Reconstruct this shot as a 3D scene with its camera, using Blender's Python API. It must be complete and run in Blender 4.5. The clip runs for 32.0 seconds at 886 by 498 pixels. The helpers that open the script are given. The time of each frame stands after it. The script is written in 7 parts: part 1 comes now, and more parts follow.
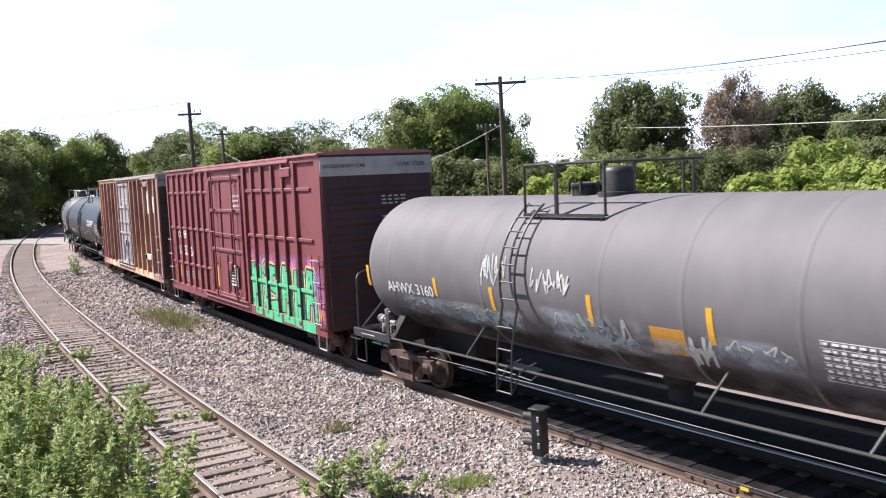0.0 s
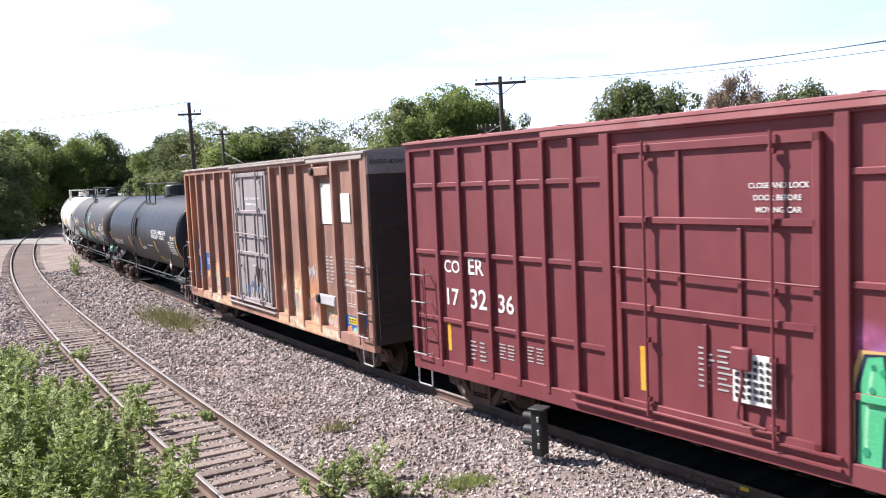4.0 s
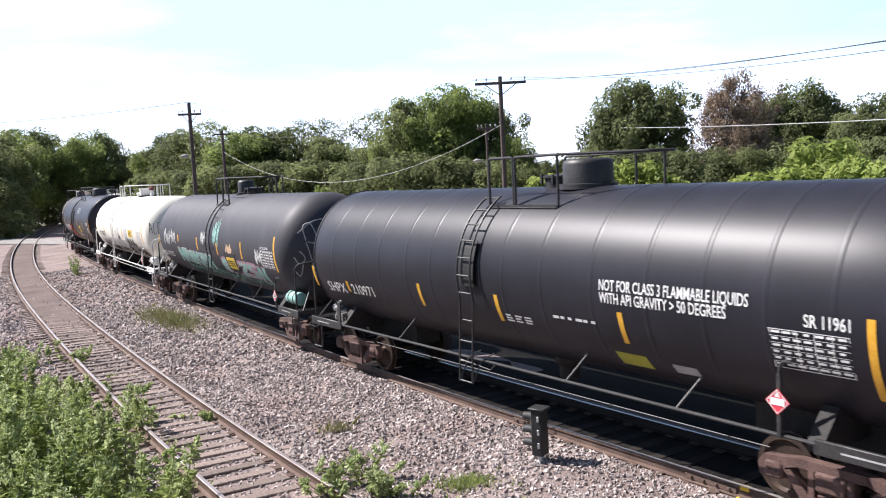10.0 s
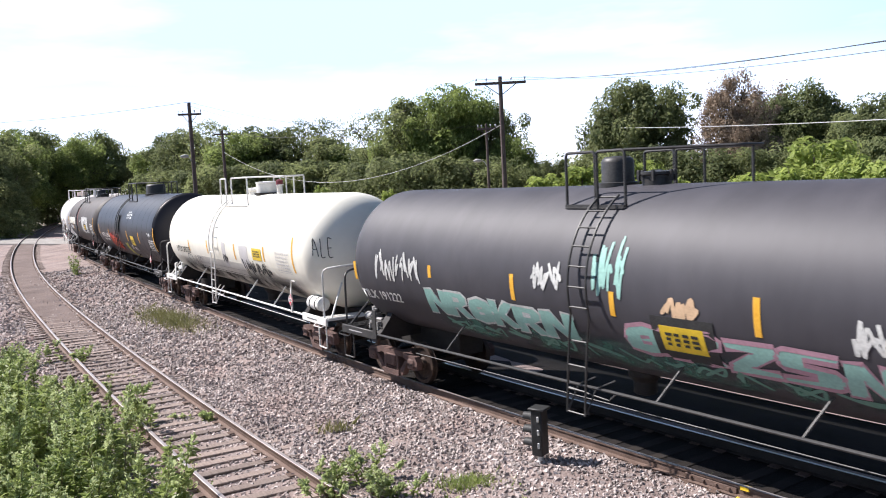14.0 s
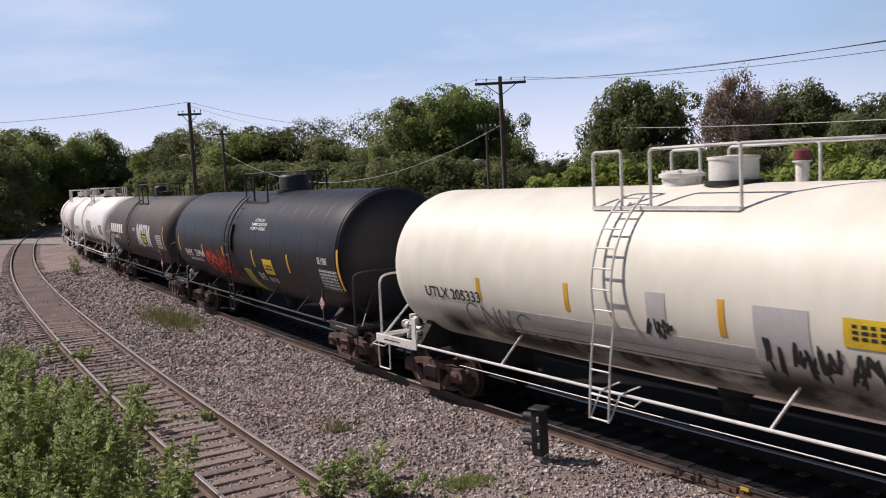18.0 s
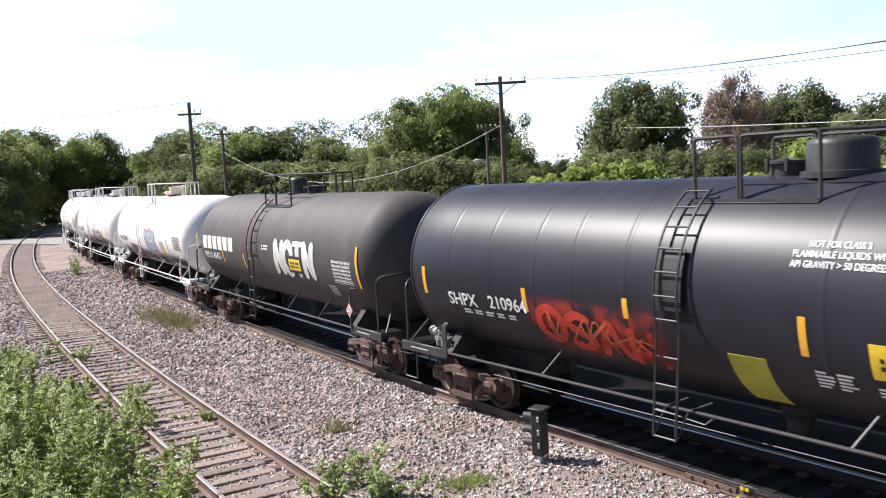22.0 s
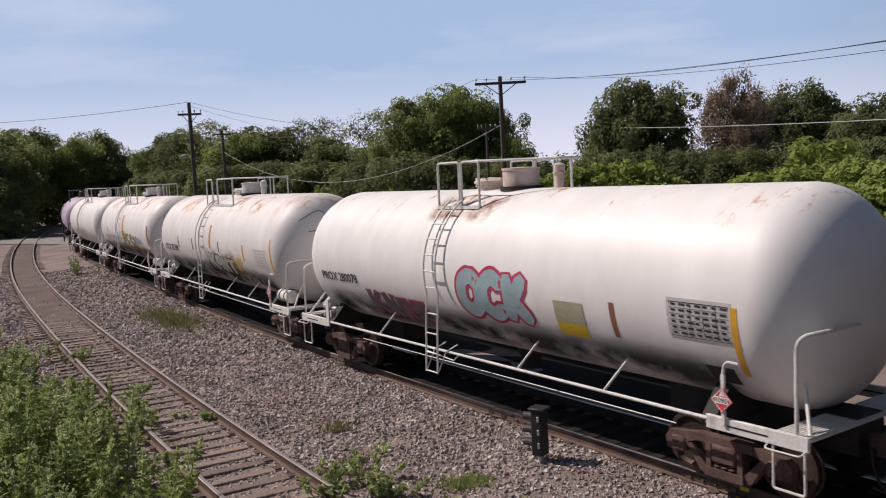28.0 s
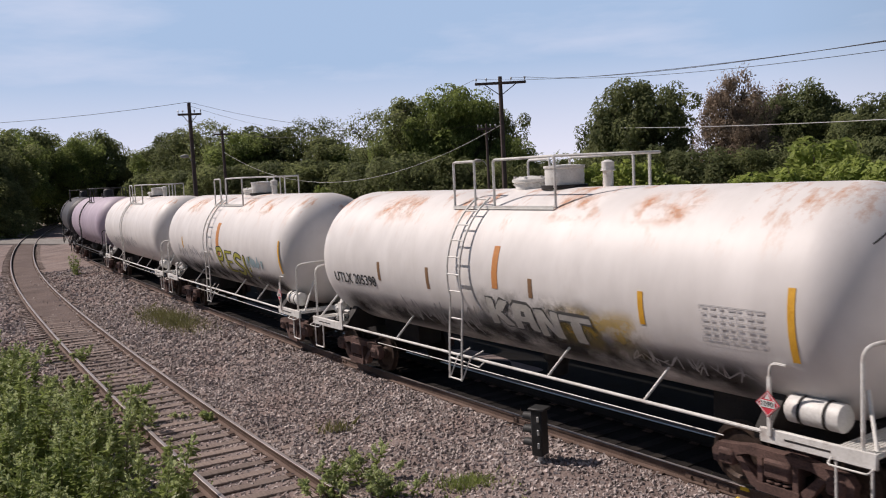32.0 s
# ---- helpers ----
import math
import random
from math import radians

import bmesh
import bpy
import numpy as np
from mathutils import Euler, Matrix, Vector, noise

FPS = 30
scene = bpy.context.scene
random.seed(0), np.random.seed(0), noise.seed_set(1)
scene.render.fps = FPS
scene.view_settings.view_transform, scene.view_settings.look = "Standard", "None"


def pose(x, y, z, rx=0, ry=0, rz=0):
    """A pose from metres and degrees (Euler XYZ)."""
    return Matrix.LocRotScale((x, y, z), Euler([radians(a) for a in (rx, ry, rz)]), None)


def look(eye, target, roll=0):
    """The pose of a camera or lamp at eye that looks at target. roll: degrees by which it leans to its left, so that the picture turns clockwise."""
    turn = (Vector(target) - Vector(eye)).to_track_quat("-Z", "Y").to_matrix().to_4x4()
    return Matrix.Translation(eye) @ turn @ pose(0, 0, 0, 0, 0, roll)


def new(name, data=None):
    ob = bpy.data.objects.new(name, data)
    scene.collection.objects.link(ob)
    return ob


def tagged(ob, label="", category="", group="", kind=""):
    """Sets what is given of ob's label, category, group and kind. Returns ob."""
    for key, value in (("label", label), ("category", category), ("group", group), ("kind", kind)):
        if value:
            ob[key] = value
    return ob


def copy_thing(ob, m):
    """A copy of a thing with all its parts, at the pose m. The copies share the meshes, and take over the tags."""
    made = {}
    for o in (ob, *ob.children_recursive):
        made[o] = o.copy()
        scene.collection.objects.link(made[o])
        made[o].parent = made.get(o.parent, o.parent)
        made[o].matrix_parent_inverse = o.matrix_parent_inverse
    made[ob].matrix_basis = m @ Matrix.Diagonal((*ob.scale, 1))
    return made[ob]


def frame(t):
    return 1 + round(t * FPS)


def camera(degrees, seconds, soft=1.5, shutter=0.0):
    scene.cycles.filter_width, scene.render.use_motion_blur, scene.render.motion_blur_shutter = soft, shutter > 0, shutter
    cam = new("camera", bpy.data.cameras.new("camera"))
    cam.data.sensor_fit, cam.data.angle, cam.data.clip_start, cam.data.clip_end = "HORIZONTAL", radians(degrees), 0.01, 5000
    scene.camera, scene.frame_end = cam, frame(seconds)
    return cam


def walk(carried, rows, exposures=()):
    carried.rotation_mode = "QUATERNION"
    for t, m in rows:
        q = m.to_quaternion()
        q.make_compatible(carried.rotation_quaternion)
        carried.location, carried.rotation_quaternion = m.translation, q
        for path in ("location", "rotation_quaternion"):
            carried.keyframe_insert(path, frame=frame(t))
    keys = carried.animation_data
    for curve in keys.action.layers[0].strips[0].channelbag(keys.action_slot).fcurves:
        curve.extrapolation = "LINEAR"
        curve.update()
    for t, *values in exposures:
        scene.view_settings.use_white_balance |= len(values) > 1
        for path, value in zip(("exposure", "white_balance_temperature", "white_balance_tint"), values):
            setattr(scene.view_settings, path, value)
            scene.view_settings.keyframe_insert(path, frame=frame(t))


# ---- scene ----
# ---- camera: it stands still on a bank beside the tracks ----
SECONDS = 32.0
cam = camera(55.33, SECONDS, soft=1.05, shutter=0.2)
EYE = Vector((0.0, 0.0, 4.612))
PITCH, ROLL = 0.08974, -3.065
VIEW = look(EYE, EYE + Vector((0, math.cos(PITCH), -math.sin(PITCH))), ROLL)
walk(cam, [(0.0, VIEW), (SECONDS, VIEW)],
     exposures=[(0.0, 1.18, 6000, 10), (3.5, 1.14, 5980, 11), (5.5, .82, 6120, 19), (8.0, .70, 6120, 19), (9.0, .94, 6000, 14), (13.0, 1.08, 5980, 13), (14.5, .86, 6020, 13),
                (16.5, -.1, 6350, 18), (19.0, .02, 6400, 17), (19.5, .40, 6350, 16), (20.0, .72, 6250, 17), (21.0, 1.08, 6020, 12), (25.0, 1.0, 6040, 12), (27.5, -.24, 6500, 18), (32.0, -.19, 6500, 17)])

# ---- the line of both tracks: curvature along the way, heading away from the camera ----
KNOTS = np.linspace(-15, 120, 7)
ARC = np.arange(-200.0, 300.0, 0.5)


def line(x0, y0, a0, bends, far_bend=None, far_from=75.0):
    kap = np.interp(ARC, KNOTS, bends)
    kap[ARC < -18] = 0.0
    if far_bend is not None:
        kap = np.where(ARC > far_from, far_bend, kap)
    i0 = int(np.argmin(abs(ARC)))
    step = 0.5
    a = np.concatenate([[0], np.cumsum((kap[1:] + kap[:-1]) / 2 * step)])
    a = a - a[i0] + a0
    x = np.concatenate([[0], np.cumsum((np.cos(a[1:]) + np.cos(a[:-1])) / 2 * step)])
    y = np.concatenate([[0], np.cumsum((np.sin(a[1:]) + np.sin(a[:-1])) / 2 * step)])
    return x - x[i0] + x0, y - y[i0] + y0, a


MAIN = line(5.63145, 10.62451, 2.19818, (-.00488, -.00441, -.00058, -.00131, -.00106, -.0009, -.00083), -.0075, 59)
SIDING = line(-7.73954, 20.47258, 2.12251, (-.00424, -.00105, -.00263, -.00159, -.00201, -.00171, -.00157))
CANT_MAIN, CANT_SIDING, Z_SIDING = 0.0095, 0.02, -0.0858


def on(track, s, d=0.0, z=0.0, cant=0.0, z0=0.0):
    """The place s metres along a track, d metres to its camera side and z over the railhead."""
    x, y, a = (float(np.interp(s, ARC, v)) for v in track)
    dd = d * math.cos(cant) - z * math.sin(cant)
    return Vector((x - dd * math.sin(a), y + dd * math.cos(a), z0 + d * math.sin(cant) + z * math.cos(cant)))


def heading(track, s):
    return float(np.interp(s, ARC, track[2]))


# speed of the train in metres a second, and how far it has come
SPEED_T = tuple(range(0, 33, 2))
SPEED_V = (4.661, 4.633, 4.637, 4.553, 4.47, 4.483, 4.5, 4.568, 4.587, 4.49, 4.377, 4.345, 4.293, 4.056, 3.934, 4.047, 3.989)


def travelled(t):
    steps = np.linspace(0, t, 129)
    v = np.interp(steps, SPEED_T, SPEED_V)
    return float(((v[1:] + v[:-1]) / 2 * np.diff(steps)).sum()) if t > 0 else 0.0

# ---- light: a hazy afternoon sun from the side, thin clouds ----
SUN_TO = Vector((-0.932, 0.362, 0.0)).normalized()
SUN_ELEV = radians(46)
world = bpy.data.worlds.new("hazy_sky")
scene.world = world
world.use_nodes = True
wn, wl = world.node_tree.nodes, world.node_tree.links
wn.clear()
sky = wn.new("ShaderNodeTexSky")
sky.sky_type, sky.sun_disc = "NISHITA", False
sky.sun_elevation = SUN_ELEV
sky.sun_rotation = math.atan2(SUN_TO.x, SUN_TO.y)
sky.air_density, sky.dust_density, sky.ozone_density = 1.0, 0.8, 1.0
tex = wn.new("ShaderNodeTexCoord")
wmap = wn.new("ShaderNodeMapping")
wmap.inputs["Scale"].default_value = (1.0, 0.6, 5.0)
wmap.inputs["Rotation"].default_value = (0.0, radians(-20), radians(20))
cloud = wn.new("ShaderNodeTexNoise")
cloud.inputs["Scale"].default_value, cloud.inputs["Detail"].default_value = 2.6, 7
cloud.inputs["Roughness"].default_value = 0.55
sep = wn.new("ShaderNodeSeparateXYZ")
haze = wn.new("ShaderNodeMapRange")
haze.inputs["From Min"].default_value, haze.inputs["From Max"].default_value = 0.13, 0.02
haze.inputs["To Max"].default_value = 0.95
low = wn.new("ShaderNodeMapRange")
low.inputs["From Min"].default_value, low.inputs["From Max"].default_value = 0.32, 0.22
low.inputs["To Max"].default_value = 0.92
thin = wn.new("ShaderNodeMapRange")
thin.inputs["From Min"].default_value, thin.inputs["From Max"].default_value = 0.50, 0.74
thin.inputs["To Max"].default_value = 0.5
both = wn.new("ShaderNodeMath")
both.operation = "MAXIMUM"
pale = wn.new("ShaderNodeMix")
pale.data_type = "RGBA"
pale.inputs["B"].default_value = (9.2, 12.9, 17.8, 1)
mix = wn.new("ShaderNodeMix")
mix.data_type = "RGBA"
mix.inputs["B"].default_value = (18.5, 18.8, 21.0, 1)
bg = wn.new("ShaderNodeBackground")
bg.inputs["Strength"].default_value = 0.05
wout = wn.new("ShaderNodeOutputWorld")
wl.new(tex.outputs["Generated"], wmap.inputs["Vector"])
wl.new(wmap.outputs["Vector"], cloud.inputs["Vector"])
wl.new(tex.outputs["Generated"], sep.inputs["Vector"])
wl.new(sep.outputs["Z"], haze.inputs["Value"])
wl.new(sep.outputs["Z"], low.inputs["Value"])
wl.new(cloud.outputs["Fac"], thin.inputs["Value"])
wl.new(haze.outputs["Result"], both.inputs[0])
wl.new(thin.outputs["Result"], both.inputs[1])
wl.new(sky.outputs["Color"], pale.inputs["A"])
# the haze is brightest towards the sun
way = wn.new("ShaderNodeVectorMath")
way.operation = "DOT_PRODUCT"
way.inputs[1].default_value = SUN_TO
glow = wn.new("ShaderNodeMapRange")
glow.inputs["From Min"].default_value, glow.inputs["From Max"].default_value = -0.65, 0.0
glow.inputs["To Min"].default_value = 0.05
bright = wn.new("ShaderNodeMath")
bright.operation = "MULTIPLY"
wl.new(tex.outputs["Generated"], way.inputs[0])
wl.new(way.outputs["Value"], glow.inputs["Value"])
wl.new(low.outputs["Result"], bright.inputs[0])
wl.new(glow.outputs["Result"], bright.inputs[1])
wl.new(bright.outputs["Value"], pale.inputs["Factor"])
fade = wn.new("ShaderNodeMath")
fade.operation = "MULTIPLY"
wl.new(both.outputs["Value"], fade.inputs[0])
wl.new(bright.outputs["Value"], fade.inputs[1])
wl.new(fade.outputs["Value"], mix.inputs["Factor"])
wl.new(pale.outputs["Result"], mix.inputs["A"])
wl.new(mix.outputs["Result"], bg.inputs["Color"])
wl.new(bg.outputs["Background"], wout.inputs["Surface"])
sun = new("sun", bpy.data.lights.new("sun", "SUN"))
sun.data.energy, sun.data.angle, sun.data.color = 5.0, radians(0.6), (1.0, 0.92, 0.82)
sun.matrix_basis = look(Vector((0, 0, 0)), -(SUN_TO * math.cos(SUN_ELEV) + Vector((0, 0, math.sin(SUN_ELEV)))))

# ---- materials ----
def surface(name, low, high, rough=0.8, metal=0.0, scale=3.0, fine=40.0, bump=0.3, depth=0.01, spread=0.0,
            stain=None, stain_amount=0.0, stain_scale=0.7, stretch=(1, 1, 1), island=False, spec=0.4, coat=0.0):
    """Two colours mixed by coarse and fine noise, an optional stain, varied object by object (spread), with relief."""
    m = bpy.data.materials.new(name)
    m.use_nodes = True
    n, l = m.node_tree.nodes, m.node_tree.links
    b = n["Principled BSDF"]
    t = n.new("ShaderNodeTexCoord")
    mp = n.new("ShaderNodeMapping")
    mp.inputs["Scale"].default_value = stretch
    l.new(t.outputs["Object"], mp.inputs["Vector"])
    n1 = n.new("ShaderNodeTexNoise")
    n1.inputs["Scale"].default_value, n1.inputs["Detail"].default_value = scale, 5
    n2 = n.new("ShaderNodeTexNoise")
    n2.inputs["Scale"].default_value, n2.inputs["Detail"].default_value = fine, 3
    for q in (n1, n2):
        l.new(mp.outputs["Vector"], q.inputs["Vector"])
    add = n.new("ShaderNodeMath")
    add.operation = "ADD"
    l.new(n1.outputs["Fac"], add.inputs[0])
    l.new(n2.outputs["Fac"], add.inputs[1])
    r = n.new("ShaderNodeMapRange")
    r.inputs["From Min"].default_value, r.inputs["From Max"].default_value = 0.72, 1.28
    l.new(add.outputs[0], r.inputs["Value"])
    mx = n.new("ShaderNodeMix")
    mx.data_type = "RGBA"
    mx.inputs["A"].default_value, mx.inputs["B"].default_value = (*low, 1), (*high, 1)
    l.new(r.outputs["Result"], mx.inputs["Factor"])
    col = mx.outputs["Result"]
    if stain:
        n3 = n.new("ShaderNodeTexNoise")
        n3.inputs["Scale"].default_value, n3.inputs["Detail"].default_value = stain_scale, 8
        n3.inputs["Roughness"].default_value = 0.7
        l.new(mp.outputs["Vector"], n3.inputs["Vector"])
        r3 = n.new("ShaderNodeMapRange")
        r3.inputs["From Min"].default_value, r3.inputs["From Max"].default_value = 0.52, 0.72
        r3.inputs["To Max"].default_value = stain_amount
        l.new(n3.outputs["Fac"], r3.inputs["Value"])
        ms = n.new("ShaderNodeMix")
        ms.data_type = "RGBA"
        ms.inputs["B"].default_value = (*stain, 1)
        l.new(r3.outputs["Result"], ms.inputs["Factor"])
        l.new(col, ms.inputs["A"])
        col = ms.outputs["Result"]
    if spread:
        h = n.new("ShaderNodeHueSaturation")
        if island:
            o = n.new("ShaderNodeNewGeometry")
            src = o.outputs["Random Per Island"]
        else:
            o = n.new("ShaderNodeObjectInfo")
            src = o.outputs["Random"]
        ro = n.new("ShaderNodeMapRange")
        ro.inputs["To Min"].default_value, ro.inputs["To Max"].default_value = 1 - spread, 1 + spread
        l.new(src, ro.inputs["Value"])
        l.new(ro.outputs["Result"], h.inputs["Value"])
        l.new(col, h.inputs["Color"])
        col = h.outputs["Color"]
    l.new(col, b.inputs["Base Color"])
    b.inputs["Roughness"].default_value, b.inputs["Metallic"].default_value = rough, metal
    b.inputs["Specular IOR Level"].default_value = spec
    b.inputs["Coat Weight"].default_value = coat
    if bump:
        bp = n.new("ShaderNodeBump")
        bp.inputs["Strength"].default_value, bp.inputs["Distance"].default_value = bump, depth
        l.new(add.outputs[0], bp.inputs["Height"])
        l.new(bp.outputs["Normal"], b.inputs["Normal"])
    return m


def leafy(name, low, high, through_light=0.35, rough=0.55):
    """Leaves: colour varied leaf by leaf, some light passing through."""
    m = surface(name, low, high, rough=rough, scale=0.7, fine=9, bump=0, spread=0.22, island=True, spec=0.25)
    n, l = m.node_tree.nodes, m.node_tree.links
    b = n["Principled BSDF"]
    tr = n.new("ShaderNodeBsdfTranslucent")
    l.new(b.inputs["Base Color"].links[0].from_socket, tr.inputs["Color"])
    ms = n.new("ShaderNodeMixShader")
    ms.inputs["Fac"].default_value = through_light
    l.new(b.outputs["BSDF"], ms.inputs[1])
    l.new(tr.outputs["BSDF"], ms.inputs[2])
    l.new(ms.outputs["Shader"], n["Material Output"].inputs["Surface"])
    return m


GRAVEL = surface("gravel_bed", (.145, .106, .096), (.33, .265, .243), rough=.95, scale=.6, fine=34, bump=.9, depth=.03,
                 stain=(.19, .115, .095), stain_amount=.7, stain_scale=.3)
STONE = surface("ballast_stone", (.235, .193, .180), (.47, .41, .385), rough=.85, scale=2, fine=30, bump=.4, spread=.58, island=True,
                stain=(.21, .13, .105), stain_amount=.65, stain_scale=.3)
EARTH = surface("earth", (.10, .08, .055), (.22, .18, .13), rough=.95, scale=.3, fine=6, bump=.6, depth=.04)
ASPHALT = surface("pale_asphalt", (.20, .185, .17), (.30, .28, .26), rough=.9, scale=.4, fine=20, bump=.2)
TIE = surface("tie_wood", (.15, .112, .095), (.29, .23, .20), rough=.9, scale=3, fine=26, bump=.6, stretch=(1, 8, 8), spread=.3)
RAIL_RUST = surface("rusty_rail", (.085, .055, .043), (.17, .115, .092), rough=.8, scale=2, fine=50, bump=.3, metal=.2)
# far running rail: shade from the train put into a darker rust
SHADED_RAIL = surface("shaded_rail", (.022, .017, .015), (.05, .038, .032), rough=.8, scale=2, fine=50, bump=.3, metal=.2)
POLISHED = surface("polished_railhead", (.34, .33, .33), (.45, .44, .44), rough=.3, scale=2, fine=60, bump=.05, metal=.9)
RAIL_TOP = surface("worn_railhead", (.34, .29, .27), (.48, .43, .41), rough=.45, scale=2, fine=60, bump=.1, metal=.6)
DARK = surface("dark_iron", (.014, .012, .012), (.035, .03, .028), rough=.75, scale=4, fine=40, bump=.3)
TRUCK = surface("rusty_truck_iron", (.055, .033, .029), (.145, .086, .072), rough=.85, scale=3, fine=40, bump=.4)
WHEEL = surface("wheel_steel", (.03, .022, .02), (.09, .06, .045), rough=.6, scale=4, fine=30, bump=.2, metal=.5)
POLE = surface("pole_wood", (.07, .05, .045), (.14, .11, .10), rough=.9, scale=2, fine=30, bump=.4, stretch=(6, 6, 1))
WIRE = surface("wire", (.03, .03, .03), (.06, .055, .055), rough=.6, bump=0)
GALV = surface("galvanised_steel", (.45, .46, .47), (.6, .6, .6), rough=.45, metal=.7, bump=.1)
BARK = surface("bark", (.05, .04, .03), (.13, .10, .08), rough=.95, scale=4, fine=30, bump=.8, stretch=(3, 3, 1))
LEAF = leafy("leaves", (0.138, 0.165, 0.066), (0.255, 0.278, 0.125), .6, .7)
LEAF_MID = leafy("light_green_leaves", (0.140, 0.188, 0.054), (0.285, 0.335, 0.110), .6, .65)
LEAF_DARK = leafy("dark_leaves", (0.112, 0.140, 0.060), (0.215, 0.240, 0.106), .6, .7)
LEAF_BRIGHT = leafy("bright_leaves", (0.19, 0.25, 0.055), (0.38, 0.44, 0.12), .5)
LEAF_DRY = leafy("browned_leaves", (0.210, 0.155, 0.110), (0.370, 0.285, 0.205), .35, .7)
LEAF_WEED = leafy("weed_leaves", (0.130, 0.178, 0.045), (0.400, 0.460, 0.165), .4, .45)
TIP = leafy("pale_flower_spikes", (0.36, 0.43, 0.18), (0.60, 0.65, 0.36), .4)
GRASS = leafy("dry_grass", (.15, .155, .06), (.29, .28, .13), .3)
SIGNAL = surface("signal_black", (.012, .012, .013), (.03, .03, .03), rough=.6, bump=.2)
CONCRETE = surface("concrete", (.40, .38, .35), (.58, .56, .52), rough=.9, bump=.4)
WHITE_INK = surface("white_lettering", (.62, .62, .60), (.8, .8, .78), rough=.7, scale=6, bump=0)
BLACK_INK = surface("black_lettering", (.015, .015, .016), (.04, .04, .04), rough=.7, bump=0)
GREY_INK = surface("faded_lettering", (.30, .29, .29), (.45, .44, .44), rough=.8, bump=0)
YELLOW = surface("reflector_yellow", (.60, .30, .02), (.75, .42, .05), rough=.5, scale=5, bump=0)
RED = surface("placard_red", (.55, .03, .05), (.7, .06, .09), rough=.5, bump=0)
# near-black ballast: the shade under the train is put into the colour
SHADED_BED = surface("shaded_bed_stone", (.007, .006, .006), (.022, .019, .018), spec=.12, rough=.95, scale=.8, fine=34, bump=.9, depth=.03)
# ties of the running track, with the train's shade in their colour
TIE_SHADED = surface("shaded_tie_wood", (.012, .010, .009), (.032, .026, .023), spec=.15, rough=.9, scale=3, fine=26, bump=.6, stretch=(1, 8, 8), spread=.3)
DIRT = surface("trodden_dirt", (.085, .060, .052), (.175, .130, .114), rough=.95, scale=.8, fine=22, bump=.7, depth=.02, stain=(.09, .065, .055), stain_amount=.6, stain_scale=.5)

